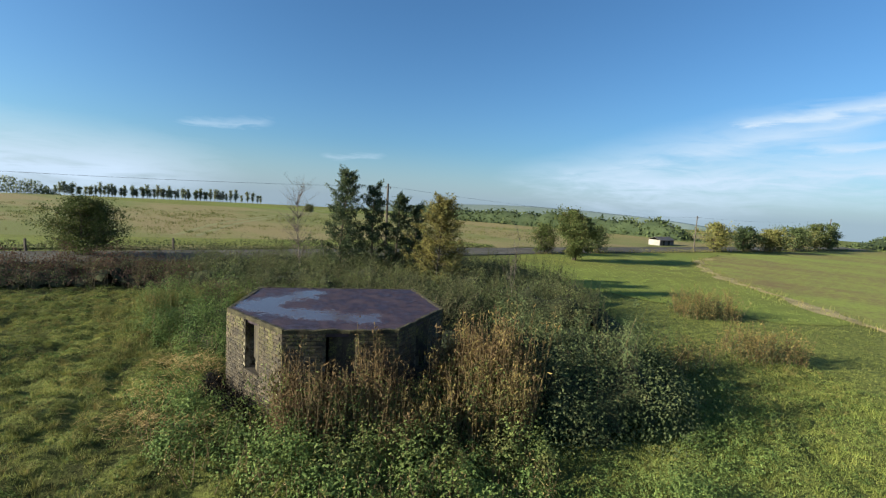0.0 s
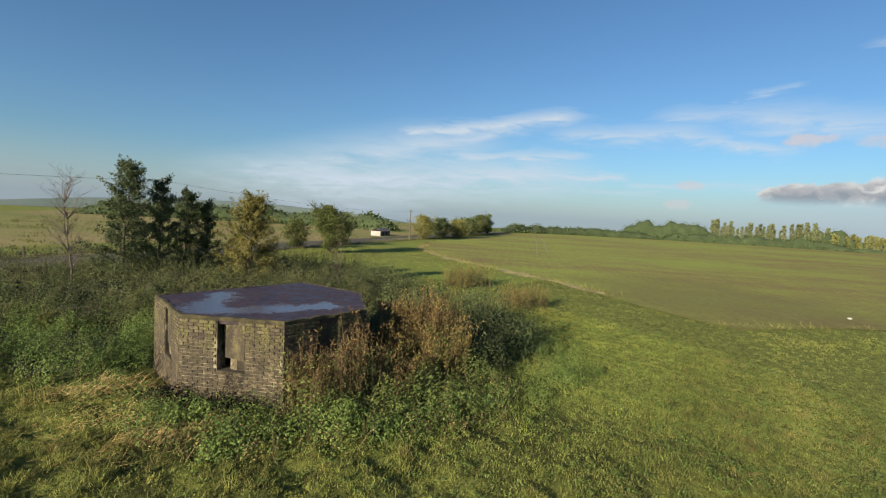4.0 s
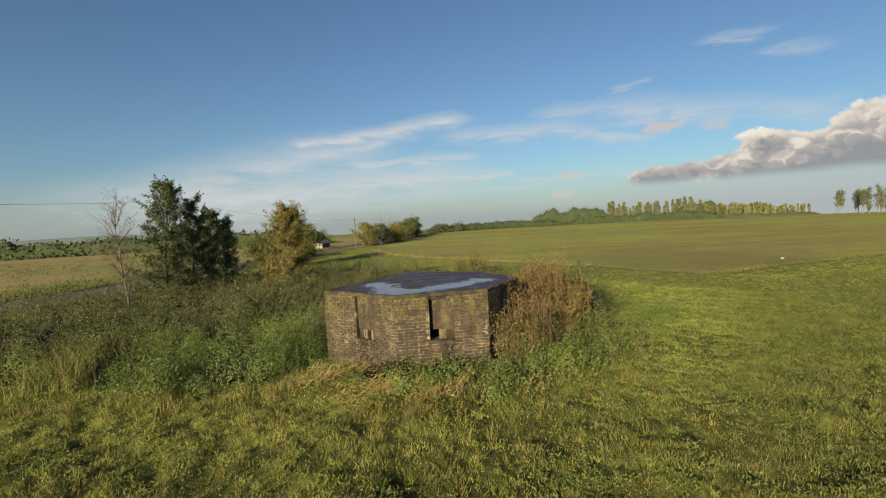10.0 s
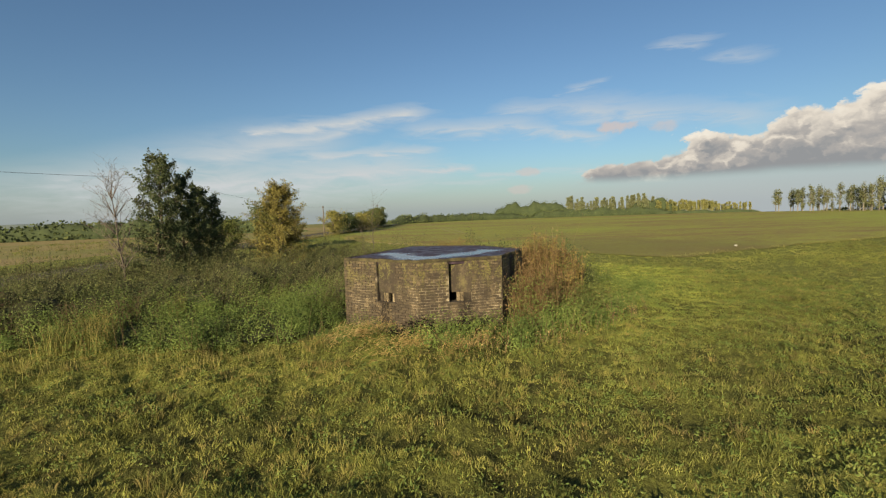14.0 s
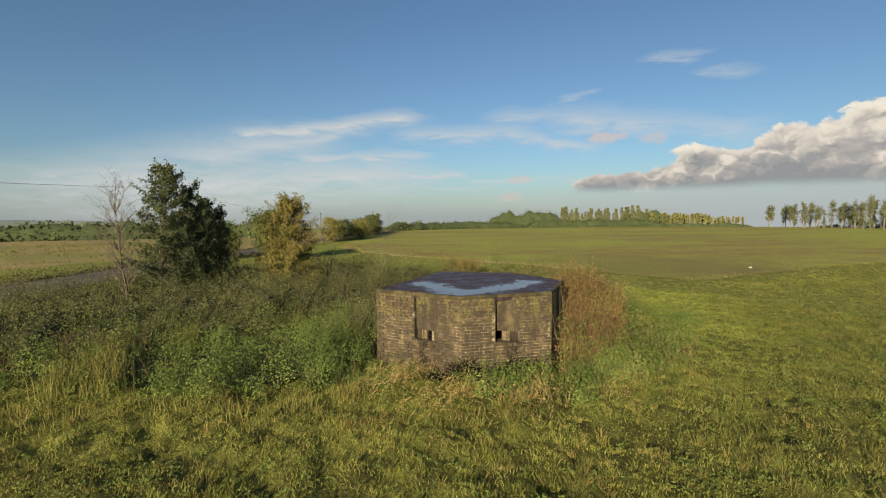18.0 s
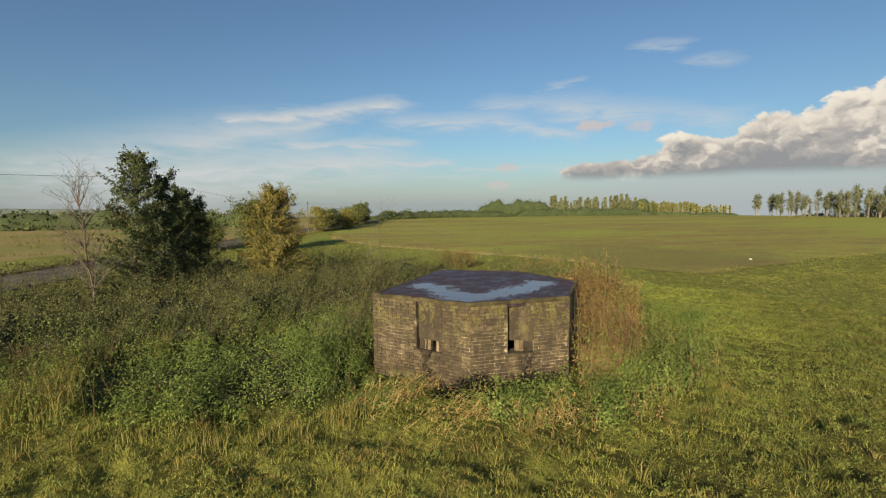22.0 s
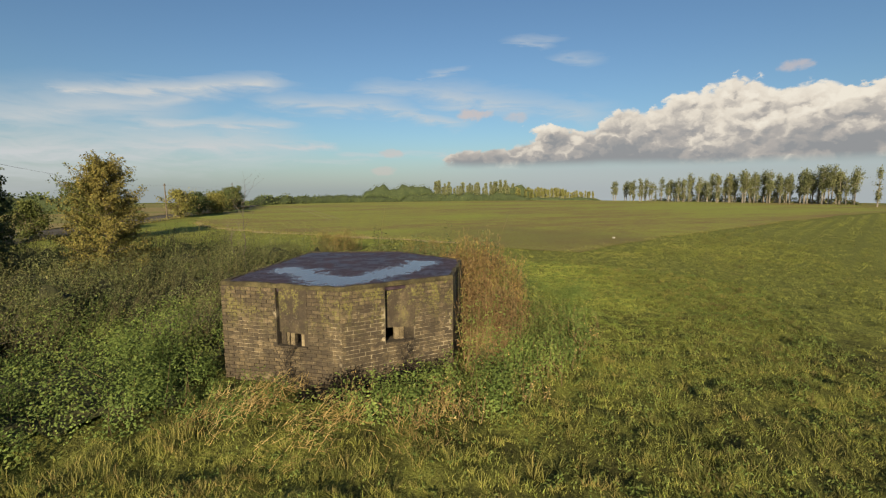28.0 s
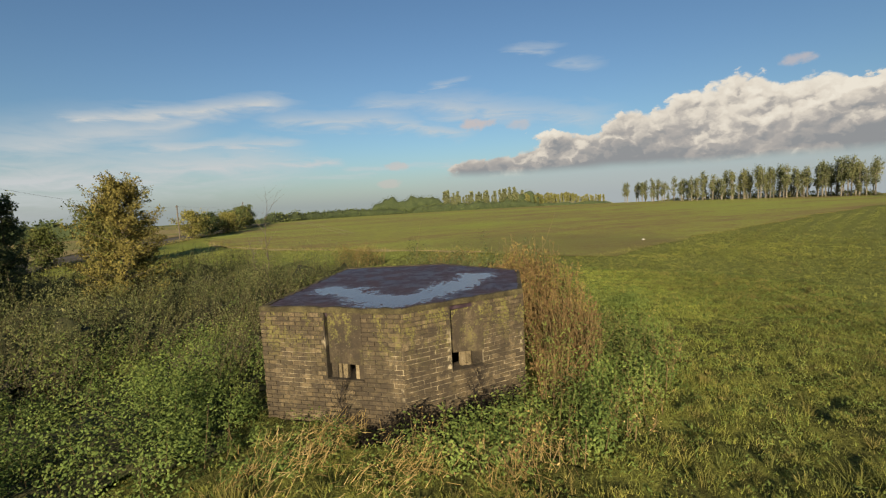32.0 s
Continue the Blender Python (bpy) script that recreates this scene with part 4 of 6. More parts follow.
                fs += [(n + i, n + k, n + 4 + k, n + 4 + i), (n + 4 + i, n + 4 + k, n + 8 + k, n + 8 + i)]
            fs.append((n + 8, n + 9, n + 10, n + 11))
            n += 12
        part("brickwork", mesh_from("brickwork", vs, fs, M_BRICKS), core)["kind"] = "stuff"
    return core


def hash_name(s):
    return sum((i + 3) * ord(c) for i, c in enumerate(s))


def mitre(p, q, r):
    """How much a wall shortens at corner q for each metre inward."""
    a, b = (Vector(HEX[p]) - Vector(HEX[q])).normalized(), (Vector(HEX[r]) - Vector(HEX[q])).normalized()
    return 1 / math.tan(a.angle(b) / 2)


for (o, p, q, s), recess, single in ((("F", "A", "B", "C"), (1.19, 1.85), False), (("A", "B", "C", "D"), (0.86, 1.49), True), (("B", "C", "D", "E"), (0.85, 1.48), False),
                                     (("C", "D", "E", "F"), (0.86, 1.49), False), (("D", "E", "F", "A"), None, False), (("E", "F", "A", "B"), None, False)):
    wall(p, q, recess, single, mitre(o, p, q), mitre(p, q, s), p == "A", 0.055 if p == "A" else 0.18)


def roof_slab():
    bm = bmesh.new()
    ring = [Vector(HEX[k]) for k in "ABCDEF"]
    c = sum(ring, Vector((0, 0))) / 6
    prism(bm, [tuple(c + (v - c) * 0.975) for v in ring], TOP - 0.16, TOP - 0.012)
    me = bm_mesh(bm, "roof", M_ROOF)
    part("roof", me, pillbox, "dark wet roof slab with shallow puddles")
    # worn kerb round the slab, uneven and mossy
    names = "ABCDEF"
    for i, k in enumerate(names):
        a, b = Vector(HEX[k]), Vector(HEX[names[(i + 1) % 6]])
        n = max(6, int((b - a).length / 0.14))
        bm = bmesh.new()
        prev = None
        for t in range(n + 1):
            p = a.lerp(b, t / n)
            inn = c + (p - c) * (0.966 - 0.012 * random.random())
            end = t in (0, n)
            o = Vector(((p - c).normalized().x, (p - c).normalized().y)) * (0.0 if end else random.uniform(-0.012, 0.012))
            zt = TOP + random.uniform(-0.012, 0.014)
            row = [bm.verts.new((p.x + o.x, p.y + o.y, TOP - 0.078)), bm.verts.new((p.x + o.x, p.y + o.y, zt - 0.015)), bm.verts.new((*(p.lerp(inn, 0.2) + o), zt)),
                   bm.verts.new((inn.x, inn.y, zt - 0.006)), bm.verts.new((inn.x, inn.y, TOP - 0.078))]
            if prev:
                for x in range(5):
                    y = (x + 1) % 5
                    bm.faces.new((prev[x], prev[y], row[y], row[x]))
            else:
                bm.faces.new(row)
            prev = row
        bm.faces.new(prev[::-1])
        part("roof_edge", bm_mesh(bm, "roof_edge", M_RIM), pillbox, "mossy crumbling slab edge")
    bm = bmesh.new()
    prism(bm, [tuple(c + (v - c) * 0.83) for v in ring], 0.0, 0.05)
    part("floor", bm_mesh(bm, "floor", M_DARK), pillbox, "floor inside, coloured near black as an unlit room")
    # Unseen slabs added so that the embrasure holes stay black.
    for turn in (30.0, 150.0, 270.0):
        bm = bmesh.new()
        prism(bm, [(0.05, -0.15), (1.25, -0.15), (1.25, 0.15), (0.05, 0.15)], 0.05, TOP - 0.17)
        bm.transform(pose(0, -2.1, 0, 0, 0, turn))
        part("inner_wall", bm_mesh(bm, "inner_wall", M_DARK), pillbox, "unseen dark slab added behind the embrasures")


roof_slab()


def quoins():
    """Corner bricks closing the joint between two sides."""
    for q in "ABCDEF":
        v = Vector(HEX[q])
        out = (v - Vector((0, -2.2))).normalized() * 0.003
        vs, fs = [], []
        for k in range(25):
            w = 0.022 + 0.006 * ((k * 7 + ord(q)) % 3)
            z0, z1 = 0.024 + COURSE * k, 0.014 + COURSE * (k + 1) - 0.004
            n = len(vs)
            ring = [(v.x + out.x + w * math.cos(a * math.pi / 3), v.y + out.y + w * math.sin(a * math.pi / 3)) for a in range(6)]
            inner = v - out * 9
            ring = [(inner.x + (x - v.x) * 0.95, inner.y + (y - v.y) * 0.95) for x, y in ring]
            vs += [(x, y, z0) for x, y in ring] + [(x, y, z1) for x, y in ring]
            fs += [(n + i, n + (i + 1) % 6, n + 6 + (i + 1) % 6, n + 6 + i) for i in range(6)]
        part("corner_brickwork", mesh_from("corner_brickwork", vs, fs, M_BRICKS), pillbox)["kind"] = "stuff"


quoins()

# ---- grass and low plants ----
BOX_PLAN = [tuple((BOX @ Vector((*HEX[k], 0)))[:2]) for k in "ABCDEF"]
BANK = [(-34.0, 8.0), (-24.0, 13.5), (-15.8, 19.2), (-12.2, 21.0), (-9.0, 20.6), (-7.6, 17.4), (-5.6, 14.9), (-3.6, 13.6), (-2.9, 14.4), (1.6, 15.9), (3.6, 13.2), (5.6, 12.2),
        (8.2, 13.2), (10.0, 16.5), (10.2, 21.0), (9.6, 27.0), (8.0, 31.5), (2.0, 34.0), (-6.0, 31.0), (-14.0, 27.0), (-24.0, 21.0), (-36.0, 14.0)]
LAWN = [(-24.0, -3.0), (26.0, -3.0), (26.0, 3.0), (19.5, 9.8), (21.0, 17.0), (22.0, 23.0), (14.0, 30.0), (9.0, 33.0), (-3.0, 24.0), (-12.0, 22.5), (-24.0, 16.0)]
NEAR = [(-18.0, 4.5), (-11.0, 2.0), (12.0, 2.0), (15.0, 8.0), (15.0, 18.0), (10.0, 15.0), (4.5, 9.0), (-2.0, 9.0), (-4.0, 13.0), (-8.5, 20.5), (-12.5, 21.5), (-18.0, 18.0)]


def put(x, y, dz=0.0):
    return np.stack([x, y, ground_z(x, y) + dz], 1)


def clear_of_box(x, y, gap=0.05):
    return ~inside(BOX_PLAN, x, y) & (edge_gap(BOX_PLAN, x, y) > gap)


def tuft_points(poly, density, per, spread_r, soft=0.0):
    x, y = scatter(poly, density, soft)
    k = clear_of_box(x, y)
    x, y = x[k], y[k]
    x, y = np.repeat(x, per), np.repeat(y, per)
    a, r = rng.uniform(0, 6.28, len(x)), spread_r * np.sqrt(rng.uniform(size=len(x)))
    return x + r * np.cos(a), y + r * np.sin(a)


def stuff(name, v, f, mat, label, category):
    return tagged(new(name, mesh_from(name, v, f, mat)), label, category, kind="stuff")


PATHWAY = smooth_line([(-4.0, 7.0), (1.0, 6.3), (4.2, 7.0), (7.6, 8.0), (11.4, 10.0), (16.0, 13.4), (19.0, 20.0)], 0.5)


def on_path(x, y, half=1.6):
    """1 on the trodden green way past the pillbox, 0 away from it."""
    best = np.full(len(x), 1e9)
    for px, py in PATHWAY[::2]:
        best = np.minimum(best, np.hypot(x - px, y - py))
    return np.clip(1.4 - best / (half + 0.16 * np.clip(x - 3, 0, 9)), 0, 1) * np.clip((x + 0.5) / 5.0, 0.2, 1)


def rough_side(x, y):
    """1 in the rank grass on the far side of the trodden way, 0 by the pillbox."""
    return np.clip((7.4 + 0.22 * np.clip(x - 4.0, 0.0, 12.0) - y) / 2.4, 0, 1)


def grass():
    # close sward
    x, y = tuft_points(NEAR, 78, 10, 0.12, 1.3)
    way = on_path(x, y)
    k = (way > 0.3) | (lumps(x + 5, y, 0.62) + rng.uniform(-0.15, 0.15, len(x)) > 0.30)
    x, y, way = x[k], y[k], way[k]
    h = (0.030 + 0.065 * lumps(x, y, 1.3)) * rng.uniform(0.6, 1.3, len(x))
    w = rng.uniform(0.008, 0.015, len(x))
    k = rng.uniform(size=len(x)) < 0.15 + 0.75 * way
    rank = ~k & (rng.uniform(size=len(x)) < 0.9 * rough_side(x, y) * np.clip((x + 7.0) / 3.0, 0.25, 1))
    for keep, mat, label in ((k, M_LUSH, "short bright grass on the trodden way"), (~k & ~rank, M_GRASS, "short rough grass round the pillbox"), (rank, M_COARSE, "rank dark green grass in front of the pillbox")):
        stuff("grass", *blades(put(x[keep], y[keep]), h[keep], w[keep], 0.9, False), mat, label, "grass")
    # tufts: blades spreading from one root
    for density, per, root, tall, mats in ((13.0, 26, 0.05, 0.115, (M_COARSE, M_GRASS)), (3.0, 30, 0.07, 0.140, (M_RANK, M_SEDGE))):
        x, y = scatter(NEAR, density, 1.3)
        k = clear_of_box(x, y) & (rng.uniform(size=len(x)) > np.maximum(on_path(x, y) * 0.85, np.clip((x - 2.0) / 12.0, 0, 0.35) * (1 - rough_side(x, y))))
        x, y = x[k], y[k]
        size = tall * (0.6 + 0.8 * lumps(x + 20, y, 2.7)) * (0.35 + 1.15 * lumps(x + 41, y, 0.75)) * rng.uniform(0.7, 1.3, len(x))
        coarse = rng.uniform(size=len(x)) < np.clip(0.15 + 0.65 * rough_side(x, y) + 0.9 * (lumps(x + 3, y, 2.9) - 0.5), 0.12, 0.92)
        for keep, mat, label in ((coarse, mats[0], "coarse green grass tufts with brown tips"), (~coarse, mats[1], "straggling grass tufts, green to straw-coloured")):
            n = int(keep.sum())
            a = rng.uniform(0, 2 * np.pi, n * per)
            r = root * np.sqrt(rng.uniform(size=n * per))
            px, py = np.repeat(x[keep], per) + r * np.cos(a), np.repeat(y[keep], per) + r * np.sin(a)
            h = np.repeat(size[keep], per) * rng.uniform(0.55, 1.1, n * per)
            stuff("tussocks", *blades(put(px, py), h, rng.uniform(0.006, 0.012, n * per), 0.95, per > 26, a + rng.normal(size=n * per) * 0.5), mat, label, "grass")
    # low broad-leaved weeds in rosettes
    x, y = scatter(NEAR, 11.0)
    k = clear_of_box(x, y, 0.1) & (0.55 * lumps(x + 60, y, 1.7) + 0.45 * lumps(x + 8, y, 0.7) + 0.2 * rng.uniform(size=len(x)) + 0.08 * rough_side(x, y) > 0.54)
    x, y = np.repeat(x[k], 11), np.repeat(y[k], 11)
    a, r = rng.uniform(0, 2 * np.pi, len(x)), rng.uniform(0.01, 0.13, len(x))
    out = np.stack([np.cos(a), np.sin(a), 0.8 + 0 * a], 1)
    stuff("rosette_weeds", *leaf_cards(put(x + r * np.cos(a), y + r * np.sin(a), rng.uniform(0.04, 0.11, len(x))), rng.uniform(0.028, 0.060, len(x)), 0.25, 0.5, out, 0.35), M_DOCK, "low leafy rosettes of weeds in the turf", "weeds")
    x, y = tuft_points(LAWN, 8, 9, 0.11)
    k = (~inside(NEAR, x, y) | (edge_gap(NEAR, x, y) < 1.2)) & ~inside(BANK, x, y) & clear_of_box(x, y)
    x, y = x[k], y[k]
    stuff("grass", *blades(put(x, y), rng.uniform(0.03, 0.085, len(x)), rng.uniform(0.012, 0.022, len(x)), 0.9, False), M_MEADOW, "short green meadow grass", "grass")
    x, y = tuft_points([(16.0, -3.0), (30.0, -6.0), (38.0, 1.8), (34.0, 4.2), (26.0, 8.4), (19.6, 11.0), (17.0, 9.0)], 7, 9, 0.16, 4.0)
    stuff("grass", *blades(put(x, y), rng.uniform(0.03, 0.09, len(x)), rng.uniform(0.016, 0.03, len(x)), 0.9, False), M_MEADOW, "rough grass along the edge of the sown field", "grass")
    # drilled rows of grass beyond the lawn
    x, y = scatter([(17.0, -20.0), (60.0, -60.0), (92.0, -34.0), (60.0, -13.5), (48.0, -6.0), (36.0, 0.8), (27.0, 5.6), (19.0, 9.2)], 5.0)
    k = np.sin((x * 0.36 + y * 0.93) * 2 * np.pi / 1.5) + rng.normal(size=len(x)) * 0.5 > -0.1
    x, y = np.repeat(x[k], 7) + rng.normal(size=7 * k.sum()) * 0.10, np.repeat(y[k], 7) + rng.normal(size=7 * k.sum()) * 0.10
    stuff("grass_rows", *blades(put(x, y), rng.uniform(0.04, 0.10, len(x)), rng.uniform(0.018, 0.036, len(x)), 0.9, False), M_MEADOW, "drilled rows of green grass beside the sown field", "grass")
    x, y = scatter([(14.0, 9.0), (7.0, 6.0), (0.0, 4.6), (-4.0, 1.8), (0.0, -2.6), (24.0, -6.0), (34.0, -8.0), (40.0, -1.5), (28.0, 4.4), (19.0, 8.6)], 4.2)
    k = 0.5 * lumps(x + 11, y, 3.1) + 0.5 * lumps(x + 19, y, 0.9) + rng.uniform(-0.06, 0.06, len(x)) > 0.525 + np.clip((x - 8.0) / 60.0, 0, 0.06)
    x, y = x[k], y[k]
    a, n = rng.uniform(0, 2 * np.pi, len(x) * 22), len(x) * 22
    px, py = np.repeat(x, 22) + 0.06 * np.cos(a), np.repeat(y, 22) + 0.06 * np.sin(a)
    stuff("tussocks", *blades(put(px, py), np.repeat(rng.uniform(0.08, 0.19, len(x)), 22) * rng.uniform(0.6, 1.1, n), rng.uniform(0.013, 0.024, n), 0.95, False, a), M_RANK, "dark coarse tufts in the field grass", "grass")
    # broad leaves lying in the turf
    x, y = tuft_points(NEAR, 15.0, 9, 0.12)
    k = lumps(x + 30, y, 1.6) + np.clip((6.5 - y) * 0.04, -0.1, 0.12) > 0.47
    x, y = x[k], y[k]
    stuff("dock_plants", *leaf_cards(put(x, y, 0.05), rng.uniform(0.035, 0.080, len(x)), 0.5, 0.40), M_DOCK, "broad dock and plantain leaves in the turf", "weeds")


def clumps(name, poly, density, radius, height, mat, label, category, leaf=(0.035, 0.075), per=150, soft=0.4, gap=0.15):
    """Bushy herbs: small domes of leaves of uneven size with gaps between them."""
    x, y = scatter(poly, density, soft)
    k = clear_of_box(x, y, gap)
    x, y = x[k], y[k]
    n = len(x)
    big = rng.uniform(0.55, 1.3, n) * (0.55 + 0.9 * lumps(x + 4, y, 1.9))
    d = rng.normal(size=(n, per, 3))
    d[..., 2] = np.abs(d[..., 2])
    d /= np.linalg.norm(d, axis=2, keepdims=True)
    rad = rng.uniform(0.45, 1.0, (n, per, 1)) ** 0.5
    p = d * rad * np.stack([big * radius, big * radius, big * height], 1)[:, None, :]
    p = p + np.stack([x, y, ground_z(x, y)], 1)[:, None, :]
    p, d = p.reshape(-1, 3), d.reshape(-1, 3)
    k = clear_of_box(p[:, 0], p[:, 1], 0.02)
    p, d = p[k], d[k]
    return stuff(name, *leaf_cards(p, rng.uniform(leaf[0], leaf[1], len(p)), 0.3, 0.6, d + np.array([0, 0, 0.35]), 0.32), mat, label, category)


def tall_grass(name, spots, label, mat, height=0.8, per=260):
    """Upright tussocks of long grass."""
    px = np.repeat([q[0] for q in spots], per) + rng.normal(size=len(spots) * per) * np.repeat([q[2] for q in spots], per) * 0.5
    py = np.repeat([q[1] for q in spots], per) + rng.normal(size=len(spots) * per) * np.repeat([q[2] for q in spots], per) * 0.5
    k = clear_of_box(px, py, 0.05)
    px, py = px[k], py[k]
    return stuff(name, *blades(put(px, py), height * rng.uniform(0.5, 1.15, len(px)), rng.uniform(0.007, 0.013, len(px)), 0.45), mat, label, "tussock")


def mound(name, poly, height, mat, label, category, density, size, core=0.6, up=0.45, slim=0.6, twig=0.0, keep_out=True, fine=None):
    """A thicket: a low uneven core with leaves over and around it."""
    xs = np.arange(min(q[0] for q in poly), max(q[0] for q in poly) + 0.4, 0.35)
    ys = np.arange(min(q[1] for q in poly), max(q[1] for q in poly) + 0.4, 0.35)
    gx, gy = np.meshgrid(xs, ys, indexing="ij")

    def top(x, y):
        inn = np.clip(edge_gap(poly, x, y) / (0.9 * np.minimum(1.0, height + 0.2)), 0, 1) ** 0.6 * inside(poly, x, y)
        h = height * (0.08 + 0.50 * lumps(x, y, 2.3) + 0.98 * lumps(x + 50, y, 1.1) ** 1.5) * inn
        return h

    thing = empty(name, Matrix.Identity(4), label, category, kind="stuff")
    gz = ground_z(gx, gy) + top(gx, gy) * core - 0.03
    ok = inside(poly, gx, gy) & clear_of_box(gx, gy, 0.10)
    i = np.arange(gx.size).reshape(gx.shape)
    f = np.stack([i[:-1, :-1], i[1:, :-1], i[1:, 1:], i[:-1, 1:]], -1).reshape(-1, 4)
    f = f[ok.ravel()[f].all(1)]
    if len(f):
        part("thatch", mesh_from("thatch", np.stack([gx, gy, gz], -1).reshape(-1, 3), f, M_SHADE_CORE, True), thing)
    x, y = scatter(poly, density, 0.25)
    k = clear_of_box(x, y, 0.03)
    x, y = x[k], y[k]
    h = top(x, y)
    z = h * (core * 0.75 + (1.12 - core * 0.75) * rng.uniform(size=len(x)) ** 0.6)
    s = rng.uniform(size[0], size[1], len(x))
    slope = np.stack([top(x - 0.15, y) - top(x + 0.15, y), top(x, y - 0.15) - top(x, y + 0.15), 0 * x + 0.3], 1)
    part("foliage", mesh_from("foliage", *leaf_cards(put(x, y, z), s, up, slim, slope), mat), thing)
    if twig:
        x, y = scatter(poly, twig)
        k = clear_of_box(x, y, 0.06)
        x, y = x[k], y[k]
        h = top(x, y)
        a = put(x, y, h * 0.4)
        lean = rng.normal(size=(len(x), 3)) * 0.28
        lean[:, 2] = 0
        b = a + lean * h[:, None] + np.c_[0 * x, 0 * x, h * rng.uniform(0.5, 1.0, len(x))]
        part("stems", mesh_from("stems", *sticks(a, b, 0.006, 0.003), M_STALK), thing)
    return thing


# Thicket core; the shade between leaves is put into its dark colour.
M_SHADE_CORE = plain("undergrowth", [(0, (0.016, 0.018, 0.008)), (0.5, (0.040, 0.044, 0.016)), (1, (0.080, 0.076, 0.030))], 2.0, 1.0, 0.9, 12.0)


def spires(name, poly, density, height, mat, label, category, leafy=16, leaf=0.07, stalk=M_STALK, lean=0.12, sides=1.0, drift=(0.0, 0.0), up=0.35, slim=0.40, uneven=0.62):
    """Tall weeds: upright stalks with small leaves and seed heads thickening towards the top."""
    x, y = scatter(poly, density * 1.7)
    k = clear_of_box(x, y, 0.10) & (rng.uniform(size=len(x)) < 1.12 - uneven + uneven * 1.6 * (lumps(x + 13, y, 0.9) - 0.35))
    x, y = x[k], y[k]
    n = len(x)
    h = height * rng.uniform(0.62, 1.12, n) * (0.97 - uneven / 2 + uneven * lumps(x, y, 1.3))
    a = put(x, y)
    off = np.c_[rng.normal(size=(n, 2)) * lean + np.array(drift) * lumps(x + 31, y, 2.2)[:, None] * 2, np.ones(n)] * h[:, None]
    thing = empty(name, Matrix.Identity(4), label, category, kind="stuff")
    part("stalks", mesh_from("stalks", *sticks(a, a + off, 0.009, 0.003), stalk), thing)
    t = 1 - rng.uniform(size=(n, leafy)) ** 1.15 * 0.9
    p = (a[:, None] + off[:, None] * t[..., None]).reshape(-1, 3)
    side = rng.normal(size=(len(p), 2)) * 0.05 * sides
    p[:, :2] += side
    part("foliage", mesh_from("foliage", *leaf_cards(p, rng.uniform(leaf * 0.6, leaf * 1.4, len(p)), up, slim, np.c_[side, np.full(len(p), 0.03)]), mat), thing)
    return thing


grass()
mound("bramble_bank", BANK, 0.62, M_BRAMBLE, "dense green bramble and nettle bank beside the lane", "bramble bank", 70, (0.04, 0.085), core=0.35, twig=2.0)
FRONT = [(-10.5, 21.0), (-8.4, 17.2), (-6.4, 14.6), (-3.8, 13.0), (-3.0, 15.0), (1.0, 16.6), (2.6, 19.0), (0.0, 21.5), (-6.0, 21.5)]
clumps("nettle_clumps", FRONT, 2.9, 0.46, 0.95, M_NETTLE, "green bushy nettles below the bank", "nettles", (0.034, 0.066), 400)
clumps("nettle_clumps", [(-8.2, 17.0), (-7.0, 15.2), (-5.4, 13.9), (-3.8, 13.0), (-3.4, 14.6), (-5.0, 16.2), (-6.8, 17.8)], 2.6, 0.46, 0.75, M_NETTLE, "bushy nettles at the front edge of the bank", "nettles", (0.034, 0.064), 260)
clumps("corner_nettles", [(-3.6, 14.2), (-2.7, 14.1), (-1.0, 14.9), (1.6, 15.7), (1.4, 17.2), (-1.6, 16.6), (-3.6, 15.6)], 5.0, 0.45, 0.95, M_NETTLE, "nettles growing behind the pillbox corner", "nettles", (0.03, 0.06), 260, 0.2, 0.10)
clumps("bramble_clumps", [(-9.0, 21.0), (-6.0, 19.0), (-1.0, 18.0), (3.0, 18.0), (7.5, 17.0), (9.4, 20.0), (8.5, 27.0), (4.0, 30.0), (-4.0, 27.0)], 1.5, 0.60, 1.30, M_DARK_BRAMBLE,
       "dark green bramble clumps on the bank", "brambles", (0.042, 0.080), 300)
spires("bank_nettles", FRONT, 4, 0.80, M_NETTLE, "upright nettles on the slope of the bank", "nettles", 18, 0.06, M_STALK, 0.18, 1.0)
UPPER = [(-10.5, 21.4), (-8.5, 20.6), (-5.0, 19.4), (-1.0, 18.4), (3.5, 18.6), (8.4, 18.0), (9.6, 22.0), (8.6, 30.0), (2.0, 33.0), (-6.0, 30.4), (-11.5, 27.2)]
WEST = [(-34.0, 8.6), (-24.0, 14.0), (-16.0, 19.2), (-12.0, 21.0), (-8.6, 20.4), (-8.0, 22.4), (-9.6, 25.0), (-14.0, 26.0), (-24.0, 20.4), (-35.0, 13.0)]
mound("weed_bank", UPPER, 1.45, M_OLIVE, "thick grey-green weed growth on top of the bank", "weeds", 330, (0.036, 0.075), core=0.65, up=0.8, slim=0.45)
mound("dock_bank", WEST, 1.15, M_MAROON, "thick red-brown withered growth on the bank", "weeds", 230, (0.07, 0.14), core=0.55, up=0.8, slim=0.45)
spires("green_shoots", WEST, 3, 0.9, M_BRAMBLE, "green shoots among the docks", "weeds", 20, 0.08, M_STEM, 0.25, 1.4)
spires("bank_weeds", UPPER, 11, 1.55, M_OLIVE, "brown-olive seeding mugwort and weeds along the bank", "weeds", 36, 0.062, M_STEM, 0.09, 0.7, (0.10, 0.04), 1.3, 0.32, 0.95)
